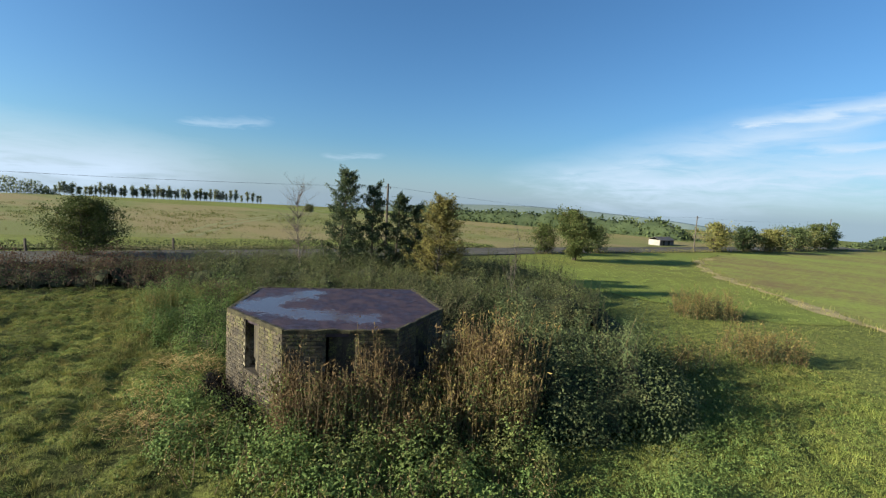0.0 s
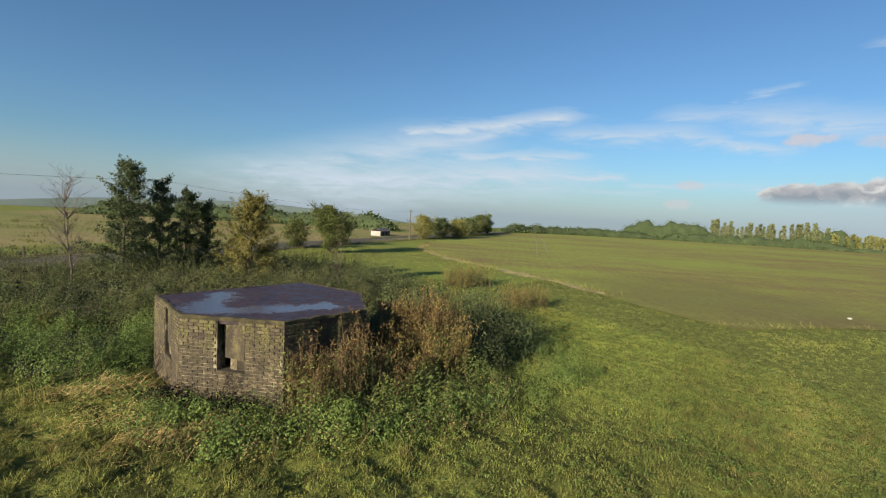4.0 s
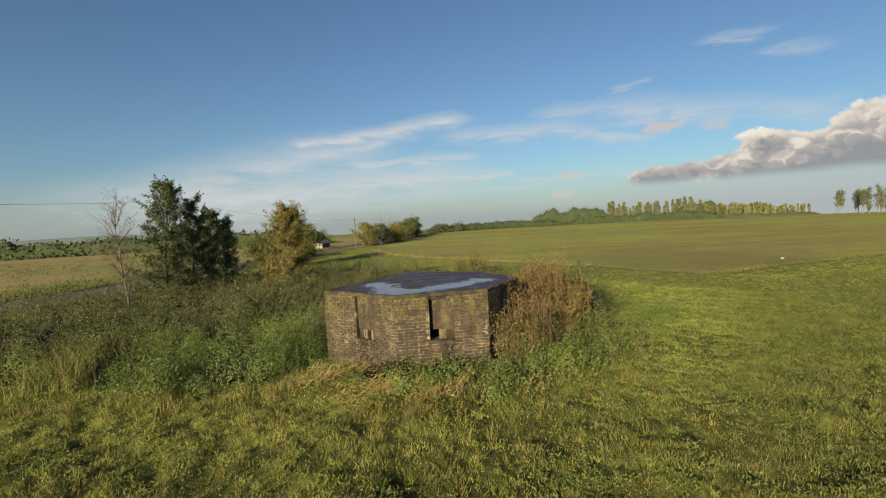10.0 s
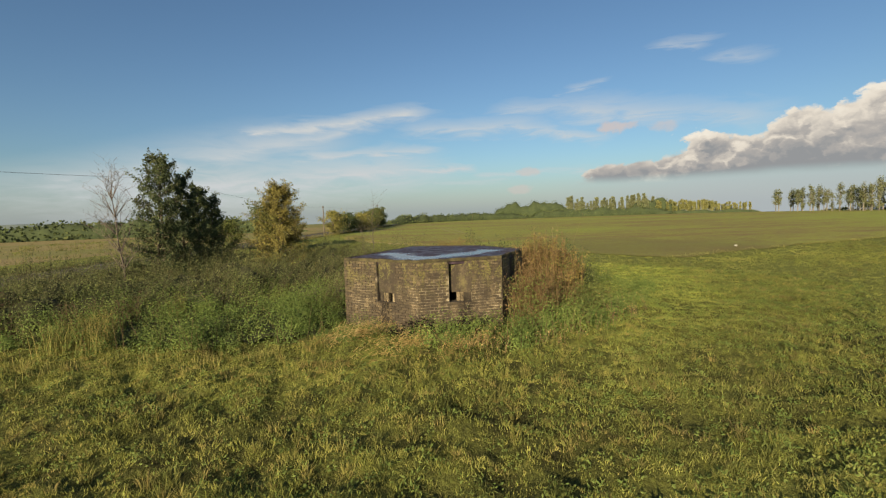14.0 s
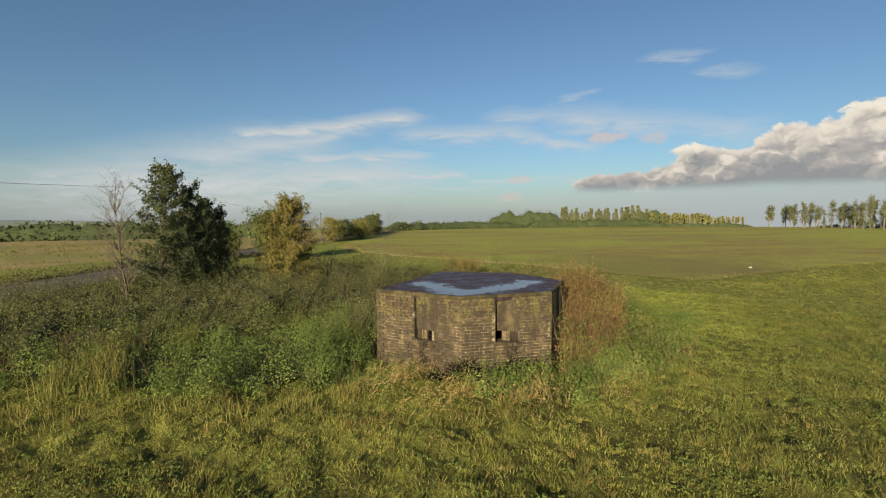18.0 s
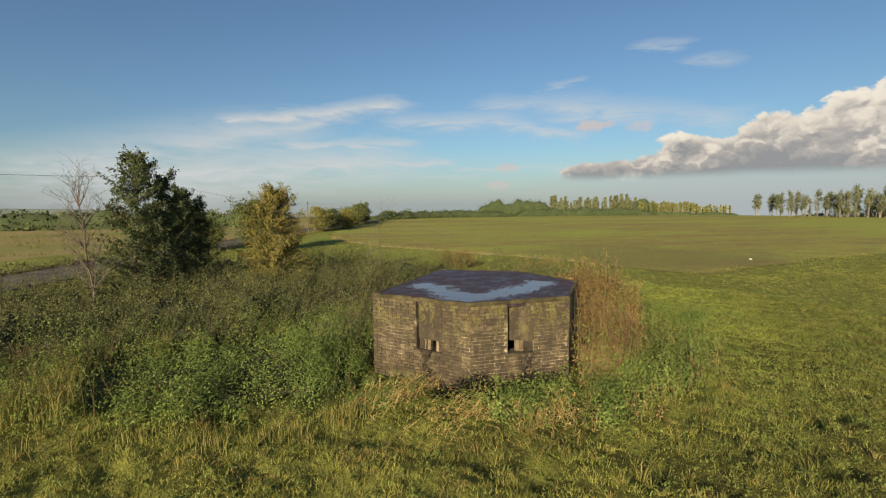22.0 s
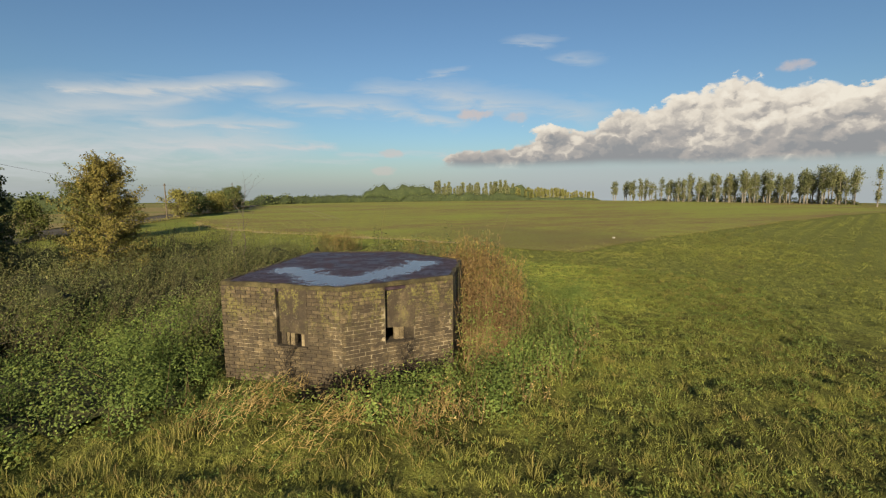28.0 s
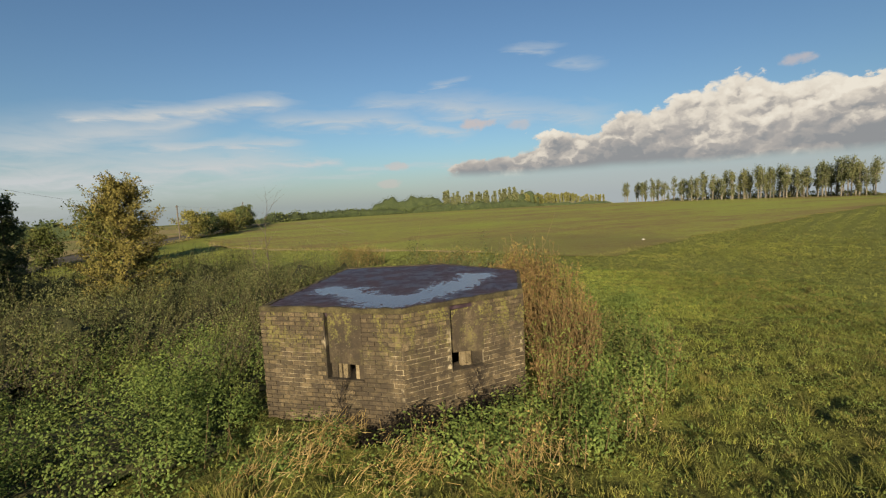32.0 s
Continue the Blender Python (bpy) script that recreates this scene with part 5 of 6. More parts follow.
clumps("weed_heads", [(-14.0, 21.4), (-8.5, 20.4), (-5.0, 19.2), (-1.0, 18.2), (3.5, 18.4), (8.4, 17.8), (9.6, 22.0), (8.6, 29.0), (2.0, 31.0), (-6.0, 29.0), (-14.0, 25.6)], 1.3, 0.50, 1.65, M_OLIVE, "bushy grey-green weed heads standing above the bank", "weeds", (0.045, 0.085), 170)
spires("bank_brambles", UPPER, 5, 1.25, M_BRAMBLE, "green shoots among the bank weeds", "weeds", 22, 0.075, M_STEM, 0.3, 1.6)
spires("lodged_weeds", [(-6.6, 19.6), (-3.0, 17.6), (0.2, 16.4), (2.6, 17.4), (4.6, 20.0), (1.0, 23.6), (-4.0, 23.0)], 20, 1.25, M_LODGED, "grey weeds lodged over by the wind", "weeds", 30, 0.055, M_STEM, 0.15, 0.6, (0.75, 0.42), 0.4, 0.30, 0.7)
spires("lodged_weeds", [(-3.0, 15.2), (0.8, 16.0), (2.6, 17.6), (0.5, 18.4), (-2.4, 17.2)], 26, 0.95, M_LODGED, "grey weeds lodged over by the wind", "weeds", 26, 0.050, M_STEM, 0.15, 0.6, (0.8, 0.1), 0.4, 0.30, 0.7)
spires("dock_stand", [(-31.0, 9.8), (-16.2, 18.8), (-11.4, 20.8), (-9.0, 20.6), (-8.2, 22.6), (-12.4, 24.0), (-19.0, 21.4), (-31.0, 14.0)], 14, 1.35, M_MAROON, "dark red-brown withered docks on the bank", "weeds", 20, 0.062, M_STEM, 0.14, 0.8, (0.0, 0.0), 0.7, 0.34, 0.9)
spires("dock_stand", [(-8.0, 19.6), (-6.6, 18.6), (-6.0, 19.8), (-6.6, 21.0), (-7.8, 20.8)], 30, 0.95, M_MAROON, "dark red-brown withered docks on the bank", "weeds", 22, 0.05, M_STALK, 0.2, 0.8)
tall_grass("straw_tussock", [(-7.6, 18.0, 0.40), (-7.1, 18.7, 0.35), (-8.3, 17.7, 0.35), (-5.3, 18.7, 0.22), (-7.8, 17.2, 0.4)], "tall yellow-green grass tussock below the bank", M_SEDGE, 0.85, 300)
tall_grass("straw_tussock", [(-9.3, 17.2, 0.5), (-8.9, 16.2, 0.5), (-6.4, 14.0, 0.5), (-7.3, 15.2, 0.5), (-5.6, 13.2, 0.45), (-4.6, 12.7, 0.45)], "low straw-coloured tussock at the foot of the nettles", M_SEDGE, 0.28, 150)
# brambles and withered weeds hugging the pillbox
mound("bramble_mound", [(4.2, 11.0), (4.9, 9.7), (6.4, 9.9), (7.8, 11.0), (8.9, 12.8), (8.8, 15.2), (6.8, 16.4), (4.0, 15.6), (3.2, 13.4)], 1.45, M_DARK_BRAMBLE,
      "tall dark bramble thicket against the pillbox", "brambles", 620, (0.045, 0.095), core=0.7, twig=5.0)
clumps("bramble_mound_clumps", [(4.4, 10.6), (5.2, 9.2), (7.6, 10.0), (9.4, 12.6), (9.2, 15.6), (6.8, 16.8), (4.2, 15.4)], 3.4, 0.62, 1.45, M_DARK_BRAMBLE, "bushy bramble heads rising from the thicket", "brambles", (0.035, 0.075), 340)
SKIRT = [(-3.2, 9.6), (-1.4, 8.0), (1.0, 7.4), (3.8, 7.2), (5.0, 8.6), (4.6, 9.6), (2.4, 9.4), (0.9, 9.5), (-0.3, 9.5), (-1.3, 10.3), (-2.1, 11.1), (-3.1, 11.2)]
clumps("foot_herbs", SKIRT, 5.5, 0.38, 0.66, M_NETTLE, "low bushy green herbs at the foot of the pillbox", "herbs", (0.038, 0.072), 190)
clumps("foot_bramble", [(0.0, 9.6), (0.2, 8.3), (2.4, 8.0), (4.6, 8.5), (5.6, 9.8), (4.6, 10.2), (2.6, 9.6)], 6.0, 0.42, 1.0, M_BRAMBLE, "round-leaved brambles in front of the withered weeds", "brambles", (0.04, 0.075), 230)
clumps("wall_bramble", [(-1.5, 9.7), (-0.2, 8.9), (1.4, 8.7), (1.5, 9.4), (-0.2, 9.5), (-1.1, 10.1)], 3.2, 0.36, 0.80, M_DARK_BRAMBLE, "dark brambles leaning against the foot of the wall", "brambles", (0.032, 0.062), 200, 0.2, 0.25)
spires("foot_nettles", SKIRT, 10, 0.55, M_NETTLE, "upright nettles at the foot of the pillbox", "nettles", 18, 0.06, M_STALK, 0.2, 1.2)
spires("foot_dead_grass", SKIRT, 9, 0.45, M_HAY, "dry grass stalks at the foot of the pillbox", "dead grass", 6, 0.05, M_STALK, 0.4, 1.0)
clumps("green_herbs", [(2.4, 8.0), (5.0, 7.4), (8.6, 8.4), (11.0, 11.8), (10.6, 14.2), (8.8, 12.0), (6.8, 9.8), (4.4, 8.4)], 6.0, 0.32, 0.42, M_NETTLE, "bright green low herbs on the sunny side", "herbs", (0.028, 0.055), 150)
clumps("wall_foot_plants", [(-4.3, 14.4), (-4.2, 12.4), (-3.6, 10.8), (-2.4, 9.9), (-1.1, 9.3), (-0.8, 9.9), (-1.9, 10.7), (-2.7, 11.9), (-3.1, 14.3)], 6.5, 0.32, 0.44, M_NETTLE, "bushy nettles along the foot of the wall", "nettles", (0.03, 0.06), 200, 0.3, 0.48)
BELT = [(-0.40, 9.75), (0.1, 9.05), (2.2, 8.95), (3.4, 9.6), (4.7, 10.0), (5.0, 11.2), (4.2, 12.2), (3.1, 12.2), (2.5, 10.9), (0.9, 10.1)]
spires("withered_weeds", BELT, 75, 1.60, M_RUST, "tall red-brown withered weeds before the pillbox wall", "weeds", 26, 0.090, M_STRAWSTALK, 0.08, 1.1, (0, 0), 1.4, 0.30, 0.9)
spires("green_weeds", BELT, 52, 1.25, M_BRAMBLE, "green leafy weeds among the withered stalks", "weeds", 32, 0.065, M_STALK, 0.2, 1.6)
spires("yellow_weed", [(0.6, 9.2), (1.3, 9.1), (1.4, 9.6), (0.7, 9.7)], 40, 1.2, M_GOLD, "yellowing leafy weed among the withered stalks", "weeds", 40, 0.06, M_STALK, 0.15, 1.2)
spires("orange_weeds", [(2.4, 9.2), (3.6, 9.3), (4.8, 10.0), (5.0, 11.4), (4.0, 12.2), (3.0, 11.9), (2.4, 10.6)], 64, 1.72, M_TAWNY, "golden-brown dead weed stand", "weeds", 24, 0.092, M_STRAWSTALK, 0.08, 1.1, (0, 0), 1.5, 0.28, 0.9)
spires("corner_weeds", [(-0.45, 9.6), (0.1, 8.9), (1.0, 8.7), (0.8, 9.7), (-0.1, 9.8)], 60, 1.4, M_RUST, "red-brown dead weeds at the corner of the pillbox", "weeds", 34, 0.05, M_STALK, 0.08, 1.0, (0, 0), 0.7, 0.36, 0.4)
for spot, r in (((13.4, 17.0), 1.2), ((14.9, 23.5), 1.4)):
    ring = [(spot[0] + r * math.cos(k * 0.785) * (1 + 0.2 * (k % 3)), spot[1] + r * math.sin(k * 0.785)) for k in range(8)]
    spires("far_weed_patch", ring, 26, 1.15, M_TAWNY, "tawny and green weed clump in the meadow", "weeds", 28, 0.065, M_STALK, 0.2, 1.2, (0, 0), 0.5, 0.42, 0.7)
    clumps("far_weed_leaves", ring, 4.5, 0.48, 1.0, M_DARK_BRAMBLE, "dark green leaves of a weed clump in the meadow", "weeds", (0.04, 0.08), 150)
spires("far_weed_patch", [(8.8, 14.0), (10.4, 14.4), (12.0, 16.0), (11.2, 17.6), (9.6, 17.2)], 12, 0.8, M_TAWNY, "tawny weed patch beside the brambles", "weeds", 24, 0.06, M_STALK, 0.12, 1.0, (0, 0), 0.7, 0.36, 0.9)
clumps("bank_edge_brambles", [(8.2, 12.6), (10.4, 14.2), (11.6, 17.0), (10.6, 20.0), (8.8, 18.0), (8.0, 15.0)], 3.0, 0.5, 0.8, M_BRAMBLE, "straggling brambles at the edge of the meadow", "brambles", (0.04, 0.08), 170)


def hay(name, cx, cy, r, n, turn, label, mat=M_HAY, reach=1.0, lift=0.0):
    """Flattened dead grass: long blades lying one way."""
    a = rng.normal(turn, 0.45, n)
    x, y = cx + rng.normal(size=n) * r, cy + rng.normal(size=n) * r * 0.45
    k = clear_of_box(x, y, 0.02)
    x, y, a = x[k], y[k], a[k]
    l = rng.uniform(0.10, 0.28, len(x)) * reach
    p = put(x, y, rng.uniform(0.06, 0.22, len(x)) + lift)
    q = p + np.stack([np.cos(a) * l, np.sin(a) * l, rng.normal(0, 0.10, len(x))], 1)
    stuff(name, *sticks(p, q, 0.0045, 0.002), mat, label, "dead grass")


x, y = tuft_points(MEADOW[:7] + [(17.0, 51.0), (9.0, 44.0)], 3.5, 9, 0.2)
stuff("grass", *blades(put(x, y), rng.uniform(0.04, 0.12, len(x)), rng.uniform(0.02, 0.04, len(x)), 0.8, False), M_LUSH, "green meadow grass", "grass")
x, y = scatter([(-60.0, 26.0), (-30.0, 40.0), (-9.0, 49.0), (10.0, 60.0), (24.0, 70.0), (10.0, 100.0), (-30.0, 104.0), (-80.0, 80.0)], 0.5)
k = 0.6 * lumps(x, y, 9.0) + 0.4 * lumps(x + 9, y, 2.5) + rng.uniform(-0.08, 0.08, len(x)) > 0.52
x, y = np.repeat(x[k], 12) + rng.normal(size=12 * k.sum()) * 0.35, np.repeat(y[k], 12) + rng.normal(size=12 * k.sum()) * 0.35
stuff("stubble_regrowth", *blades(put(x, y, 0.05), rng.uniform(0.12, 0.38, len(x)), rng.uniform(0.04, 0.08, len(x)), 0.8, False), M_COARSE, "tufts of green regrowth in the stubble", "grass")
x, y = rng.choice(EDGE_LINE, 1500).T + rng.normal(size=(2, 1500)) * 0.5
stuff("margin_grass", *blades(put(x, y), rng.uniform(0.1, 0.35, 1500), rng.uniform(0.02, 0.04, 1500), 0.8), M_SEDGE, "dry grass along the field margin", "dead grass")

side = smooth_line([(19.4, 10.6), (26.0, 7.0), (34.0, 2.8), (48.0, -5.0), (70.0, -18.0), (110.0, -44.0)], 0.25)
x, y = rng.choice(side[:230], 1900).T + rng.normal(size=(2, 1900)) * 0.38
k = lumps(x, y, 2.1) > 0.46
x, y = x[k], y[k]
stuff("margin_grass", *blades(put(x, y, 0.03), rng.uniform(0.06, 0.16, len(x)), rng.uniform(0.02, 0.04, len(x)), 1.6), M_SEDGE, "broken line of pale straw along the ploughed edge", "dead grass")

hay("flattened_grass", -4.0, 12.9, 0.40, 240, 0.3, "pale flattened dead grass near the wall", M_HAY, 0.8)
hay("flattened_grass", -3.3, 11.0, 0.60, 380, -0.4, "pale flattened dead grass near the wall", M_HAY, 0.75)
hay("flattened_grass", -2.0, 9.9, 0.55, 300, 0.2, "brown flattened dead grass near the wall")
hay("flattened_grass", -3.4, 12.2, 0.5, 360, 0.1, "pale flattened dead grass near the wall", M_HAY, 0.95, 0.10)

hay("flattened_grass", -2.7, 9.5, 0.6, 340, 0.5, "brown flattened dead grass near the wall", M_HAY, 0.9)
hay("fallen_stems", -1.2, 16.6, 0.8, 260, 0.9, "grey fallen weed stems lying over the bank", M_TWIG, 1.9, 0.45)
hay("fallen_stems", 0.6, 19.2, 1.0, 260, 0.8, "grey fallen weed stems lying over the bank", M_TWIG, 1.9, 0.5)
hay("fallen_stems", -4.4, 19.0, 0.9, 200, 0.7, "grey fallen weed stems lying over the bank", M_TWIG, 1.8, 0.5)


# ---- trees ----
def branch_out(base, direction, length, radius, depth, out, tips, r, bend=0.35, kids=(3, 4), shrink=0.62):
    """A limb in three bent pieces with side limbs."""
    p, d = Vector(base), Vector(direction).normalized()
    n = 3
    for k in range(n):
        q = p + d * (length / n)
        out.append((p, q, radius * (1 - 0.25 * k), radius * (1 - 0.25 * (k + 1))))
        p = q
        d = (d + Vector((r.uniform(-1, 1), r.uniform(-1, 1), r.uniform(-0.3, 0.6))) * bend * 0.35).normalized()
        if depth > 0 and k > 0:
            for _ in range(r.randint(*kids) // 2 + (k == n - 1)):
                a = r.uniform(0, 2 * math.pi)
                side = Vector((math.cos(a), math.sin(a), r.uniform(-0.1, 0.5)))
                branch_out(p, d * 0.55 + side * 0.75, length * shrink * r.uniform(0.75, 1.1), radius * 0.45, depth - 1, out, tips, r, bend, kids, shrink)
    tips.append((p, depth))


def limbs_mesh(name, out, mat, sides=5):
    a = np.array([tuple(o[0]) for o in out])
    b = np.array([tuple(o[1]) for o in out])
    return mesh_from(name, *sticks(a, b, np.array([o[2] for o in out]), np.array([o[3] for o in out]), sides), mat, True)


def leafy_tree(name, x, y, height, spread_r, leaf_mat, label, category, seed, leaves=7000, leaf=0.13, low=0.15, trunks=1, profile="oval", group="", sweep=(0.15, 0.75), tight=0.55):
    """Trunk and limbs reaching into a crown of leaf clumps with gaps."""
    r = random.Random(seed)
    thing = empty(name, pose(x, y, 0), label, category, group)
    out = []
    clumps = []
    for t in range(trunks):
        lean = Vector((r.uniform(-0.12, 0.12), r.uniform(-0.12, 0.12), 1))
        base = Vector((r.uniform(-0.3, 0.3) * (trunks > 1), r.uniform(-0.3, 0.3) * (trunks > 1), -0.1))
        h = height * r.uniform(0.8, 0.97)
        steps = 8
        p = base
        for k in range(steps):
            q = base + lean.normalized() * h * (k + 1) / steps + Vector((r.uniform(-1, 1), r.uniform(-1, 1), 0)) * 0.05 * height / 4
            w0, w1 = 0.018 * height * (1 - k / steps) + 0.012, 0.018 * height * (1 - (k + 1) / steps) + 0.008
            out.append((p, q, w0, w1))
            f = (k + 1) / steps
            if f > low:
                for _ in range(3 if f < 0.85 else 4):
                    a = r.uniform(0, 2 * math.pi)
                    g = (f - low) / (1 - low)
                    wide = {"oval": math.sin(math.pi * (0.18 + 0.78 * g)) ** 0.7, "cone": (1.05 - g) ** 0.62 * min(1, 0.55 + g), "column": 0.9 * (1.02 - g) ** 0.4 * min(1, 0.5 + g * 2)}[profile]
                    rad = spread_r * wide * r.uniform(0.6, 1.12)
                    end = q + Vector((math.cos(a) * rad, math.sin(a) * rad, rad * r.uniform(*sweep)))
                    end.z = min(end.z, height * 1.02)
                    midp = q.lerp(end, 0.5) + Vector((0, 0, 0.08 * rad))
                    out.append((q, midp, w1 * 0.55, w1 * 0.35)), out.append((midp, end, w1 * 0.35, 0.006))
                    for s in (0.35, 0.6, 0.8, 1.0):
                        clumps.append((q.lerp(end, s) + Vector((r.uniform(-1, 1), r.uniform(-1, 1), r.uniform(-0.6, 1.0))) * 0.12 * rad, 0.18 * spread_r + 0.16 * rad))
                        side = q.lerp(end, s) + Vector((r.uniform(-1, 1), r.uniform(-1, 1), r.uniform(-0.4, 0.9))) * 0.38 * rad
                        if r.random() < 0.6:
                            clumps.append((side, 0.12 * spread_r + 0.12 * rad))
                            out.append((q.lerp(end, s * 0.8), side, 0.008, 0.004))
            p = q
    part("trunk", limbs_mesh("trunk", out, M_BARK), thing)
    c = np.array([tuple(k[0]) for k in clumps])
    cr = np.array([k[1] for k in clumps])
    local = np.random.default_rng(seed)
    pick = local.choice(len(c), leaves, p=cr ** 1.6 / (cr ** 1.6).sum())
    pts = c[pick] + local.normal(size=(leaves, 3)) * cr[pick][:, None] * np.array([tight, tight, tight * 0.85])
    pts[:, 2] = np.maximum(pts[:, 2], 0.1)
    part("crown", mesh_from("crown", *leaf_cards(pts, local.uniform(leaf * 0.6, leaf * 1.35, leaves), 0.1, 0.6, pts - c[pick] + np.array([0, 0, 0.1])), leaf_mat), thing)
    return thing


def bare_tree(name, x, y, height, label, seed, lean=(0.05, 0.0), mat=M_TWIG, fine=2, radius=0.05, reach=0.24, ring=3):
    r = random.Random(seed)
    thing = empty(name, pose(x, y, 0), label, "tree")
    out, tips = [], []
    p = Vector((0, 0, -0.05))
    for k in range(6):
        q = Vector((lean[0] * height * (k + 1) / 6 + r.uniform(-0.06, 0.06), lean[1] * height * (k + 1) / 6 + r.uniform(-0.06, 0.06), height * 0.8 * (k + 1) / 6))
        out.append((p, q, radius * (1 - k / 7), radius * (1 - (k + 1) / 7)))
        p = q
        if k >= 1:
            for _ in range(ring):
                a = r.uniform(0, 2 * math.pi)
                branch_out(q, (math.cos(a) * 0.62, math.sin(a) * 0.62, r.uniform(0.7, 1.3)), height * reach * r.uniform(0.7, 1.2), radius * 0.30, fine, out, tips, r, 0.5, (2, 3), 0.55)
    part("trunk", limbs_mesh("trunk", out[:6], mat), thing)
    part("branchwork", limbs_mesh("branchwork", out[6:], mat, 3), thing)["kind"] = "stuff"
    return thing


def spray_tree(name, x, y, height, spread_r, leaf_mat, label, seed, limbs=26, leaf=0.09, group="", stems=1, per=50):
    """A tree of steep limbs, each ending in feathery leafy sprays with sky between them."""
    r = random.Random(seed)
    local = np.random.default_rng(seed)
    thing = empty(name, pose(x, y, 0), label, "tree", group)
    out, pts = [], []
    for s in range(stems):
        foot = Vector((r.uniform(-0.25, 0.25), r.uniform(-0.25, 0.25), -0.1))
        top = foot + Vector((r.uniform(-0.5, 0.5), r.uniform(-0.4, 0.4), height * (1.0 if s == 0 else r.uniform(0.66, 0.88))))
        n = 7
        line = [foot.lerp(top, k / n) + Vector((r.uniform(-1, 1), r.uniform(-1, 1), 0)) * 0.05 * (0 < k < n) for k in range(n + 1)]
        for k in range(n):
            out.append((line[k], line[k + 1], 0.075 * (1 - k / n) + 0.012, 0.075 * (1 - (k + 1) / n) + 0.010))
        for k in range(limbs):
            f = 0.03 + 0.95 * (k + r.random()) / limbs
            b0 = foot.lerp(top, f)
            a = 2.4 * k + r.uniform(-0.7, 0.7)
            reach = spread_r * (0.10 + 0.95 * max(0.0, 1 - f) ** 0.85 * min(1, 0.60 + 1.5 * f)) * r.uniform(0.62, 1.12)
            end = b0 + Vector((math.cos(a) * reach, math.sin(a) * reach, reach * r.uniform(0.25, 0.75)))
            out.append((b0, end, 0.020, 0.006))
            for j in range(6):
                t = 0.18 + 0.82 * (j + r.random()) / 6
                q = b0.lerp(end, t)
                size = (0.20 + 0.16 * spread_r) * r.uniform(0.55, 1.0)
                tip = q + Vector((math.cos(a) * r.uniform(0.2, 0.8) + r.uniform(-0.5, 0.5), math.sin(a) * r.uniform(0.2, 0.8) + r.uniform(-0.5, 0.5), r.uniform(0.2, 1.1))) * size
                out.append((q, tip, 0.006, 0.003))
                tt = local.uniform(-0.2, 1.08, per)[:, None]
                w = 0.085 * (0.55 + 0.45 * spread_r) * (1.15 - tt * 0.85)
                pts.append(np.array(q) + (np.array(tip) - np.array(q)) * tt + local.normal(size=(per, 3)) * w * np.array([0.9, 0.9, 0.6]))
    part("trunk", limbs_mesh("trunk", out, M_BARK, 4), thing)
    p = np.concatenate(pts)
    turned = p * np.array([1.0, 1.0, 0.0]) + np.array([0, 0, 0.5])
    p[:, 2] = np.maximum(p[:, 2], 0.1)
    part("crown", mesh_from("crown", *leaf_cards(p, local.uniform(leaf * 0.6, leaf * 1.3, len(p)), 0.35, 0.6, turned, 0.8), leaf_mat), thing)
    return thing


spray_tree("alder_tree", -3.35, 25.5, 6.0, 1.75, M_ALDER, "tall dark green alder in the roadside group", 11, 60, 0.085, "roadside alders", 1, 56)
spray_tree("alder_tree", -1.85, 26.6, 5.3, 1.55, M_ALDER, "mid-sized dark green alder in the roadside group", 12, 48, 0.085, "roadside alders", 1, 52)
spray_tree("alder_tree", -0.55, 27.5, 4.9, 1.50, M_ALDER, "small dark green alder in the roadside group", 13, 44, 0.085, "roadside alders", 1, 52)
spray_tree("alder_tree", 0.35, 28.2, 4.4, 1.30, M_ALDER, "small dark green alder in the roadside group", 19, 38, 0.085, "roadside alders", 1, 50)
bare_tree("bare_tree", -4.9, 24.2, 5.1, "thin leafless tree beside the alders", 21, (-0.05, 0.0), M_TWIG, 2, 0.055, 0.19, 11)
spray_tree("field_maple", 2.14, 24.25, 4.8, 2.05, M_MAPLE, "golden-green field maple turning to autumn colour", 14, 78, 0.075, "", 1, 64)
leafy_tree("hawthorn_bush", -20.2, 28.8, 3.8, 2.15, M_THORN, "broad dark hawthorn bush beside the lane", "bush", 15, 21000, 0.11, 0.03, 4, "oval", "", (0.0, 0.6), 0.36)
bare_tree("dead_sapling", 5.4, 21.4, 4.0, "pale dead sapling in the meadow edge", 22, (0.05, 0.03), M_TWIG, 1, 0.03)
bare_tree("dead_sapling", 5.7, 22.0, 2.8, "pale dead sapling in the meadow edge", 23, (-0.15, 0.03), M_TWIG, 1, 0.025)
leafy_tree("ash_tree", 13.4, 44.0, 4.9, 2.05, M_THORN, "rounded dark green ash tree by the lane", "tree", 16, 15000, 0.15, 0.12, 2, "oval", "", (0.2, 0.8), 0.42)
leafy_tree("thorn_bush", 11.4, 48.6, 3.2, 1.25, M_THORN, "small dark bush by the lane", "bush", 17, 4000, 0.16, 0.05, 3, "oval")
leafy_tree("thorn_bush", 18.2, 53.0, 2.6, 1.6, M_WOOD, "small green bush by the lane", "bush", 18, 3200, 0.16, 0.05, 3, "oval")
leafy_tree("field_bush", -36.0, 118.0, 2.0, 1.1, M_THORN, "lone dark rounded bush out in the stubble field", "bush", 29, 2200, 0.2, 0.04, 3, "oval")
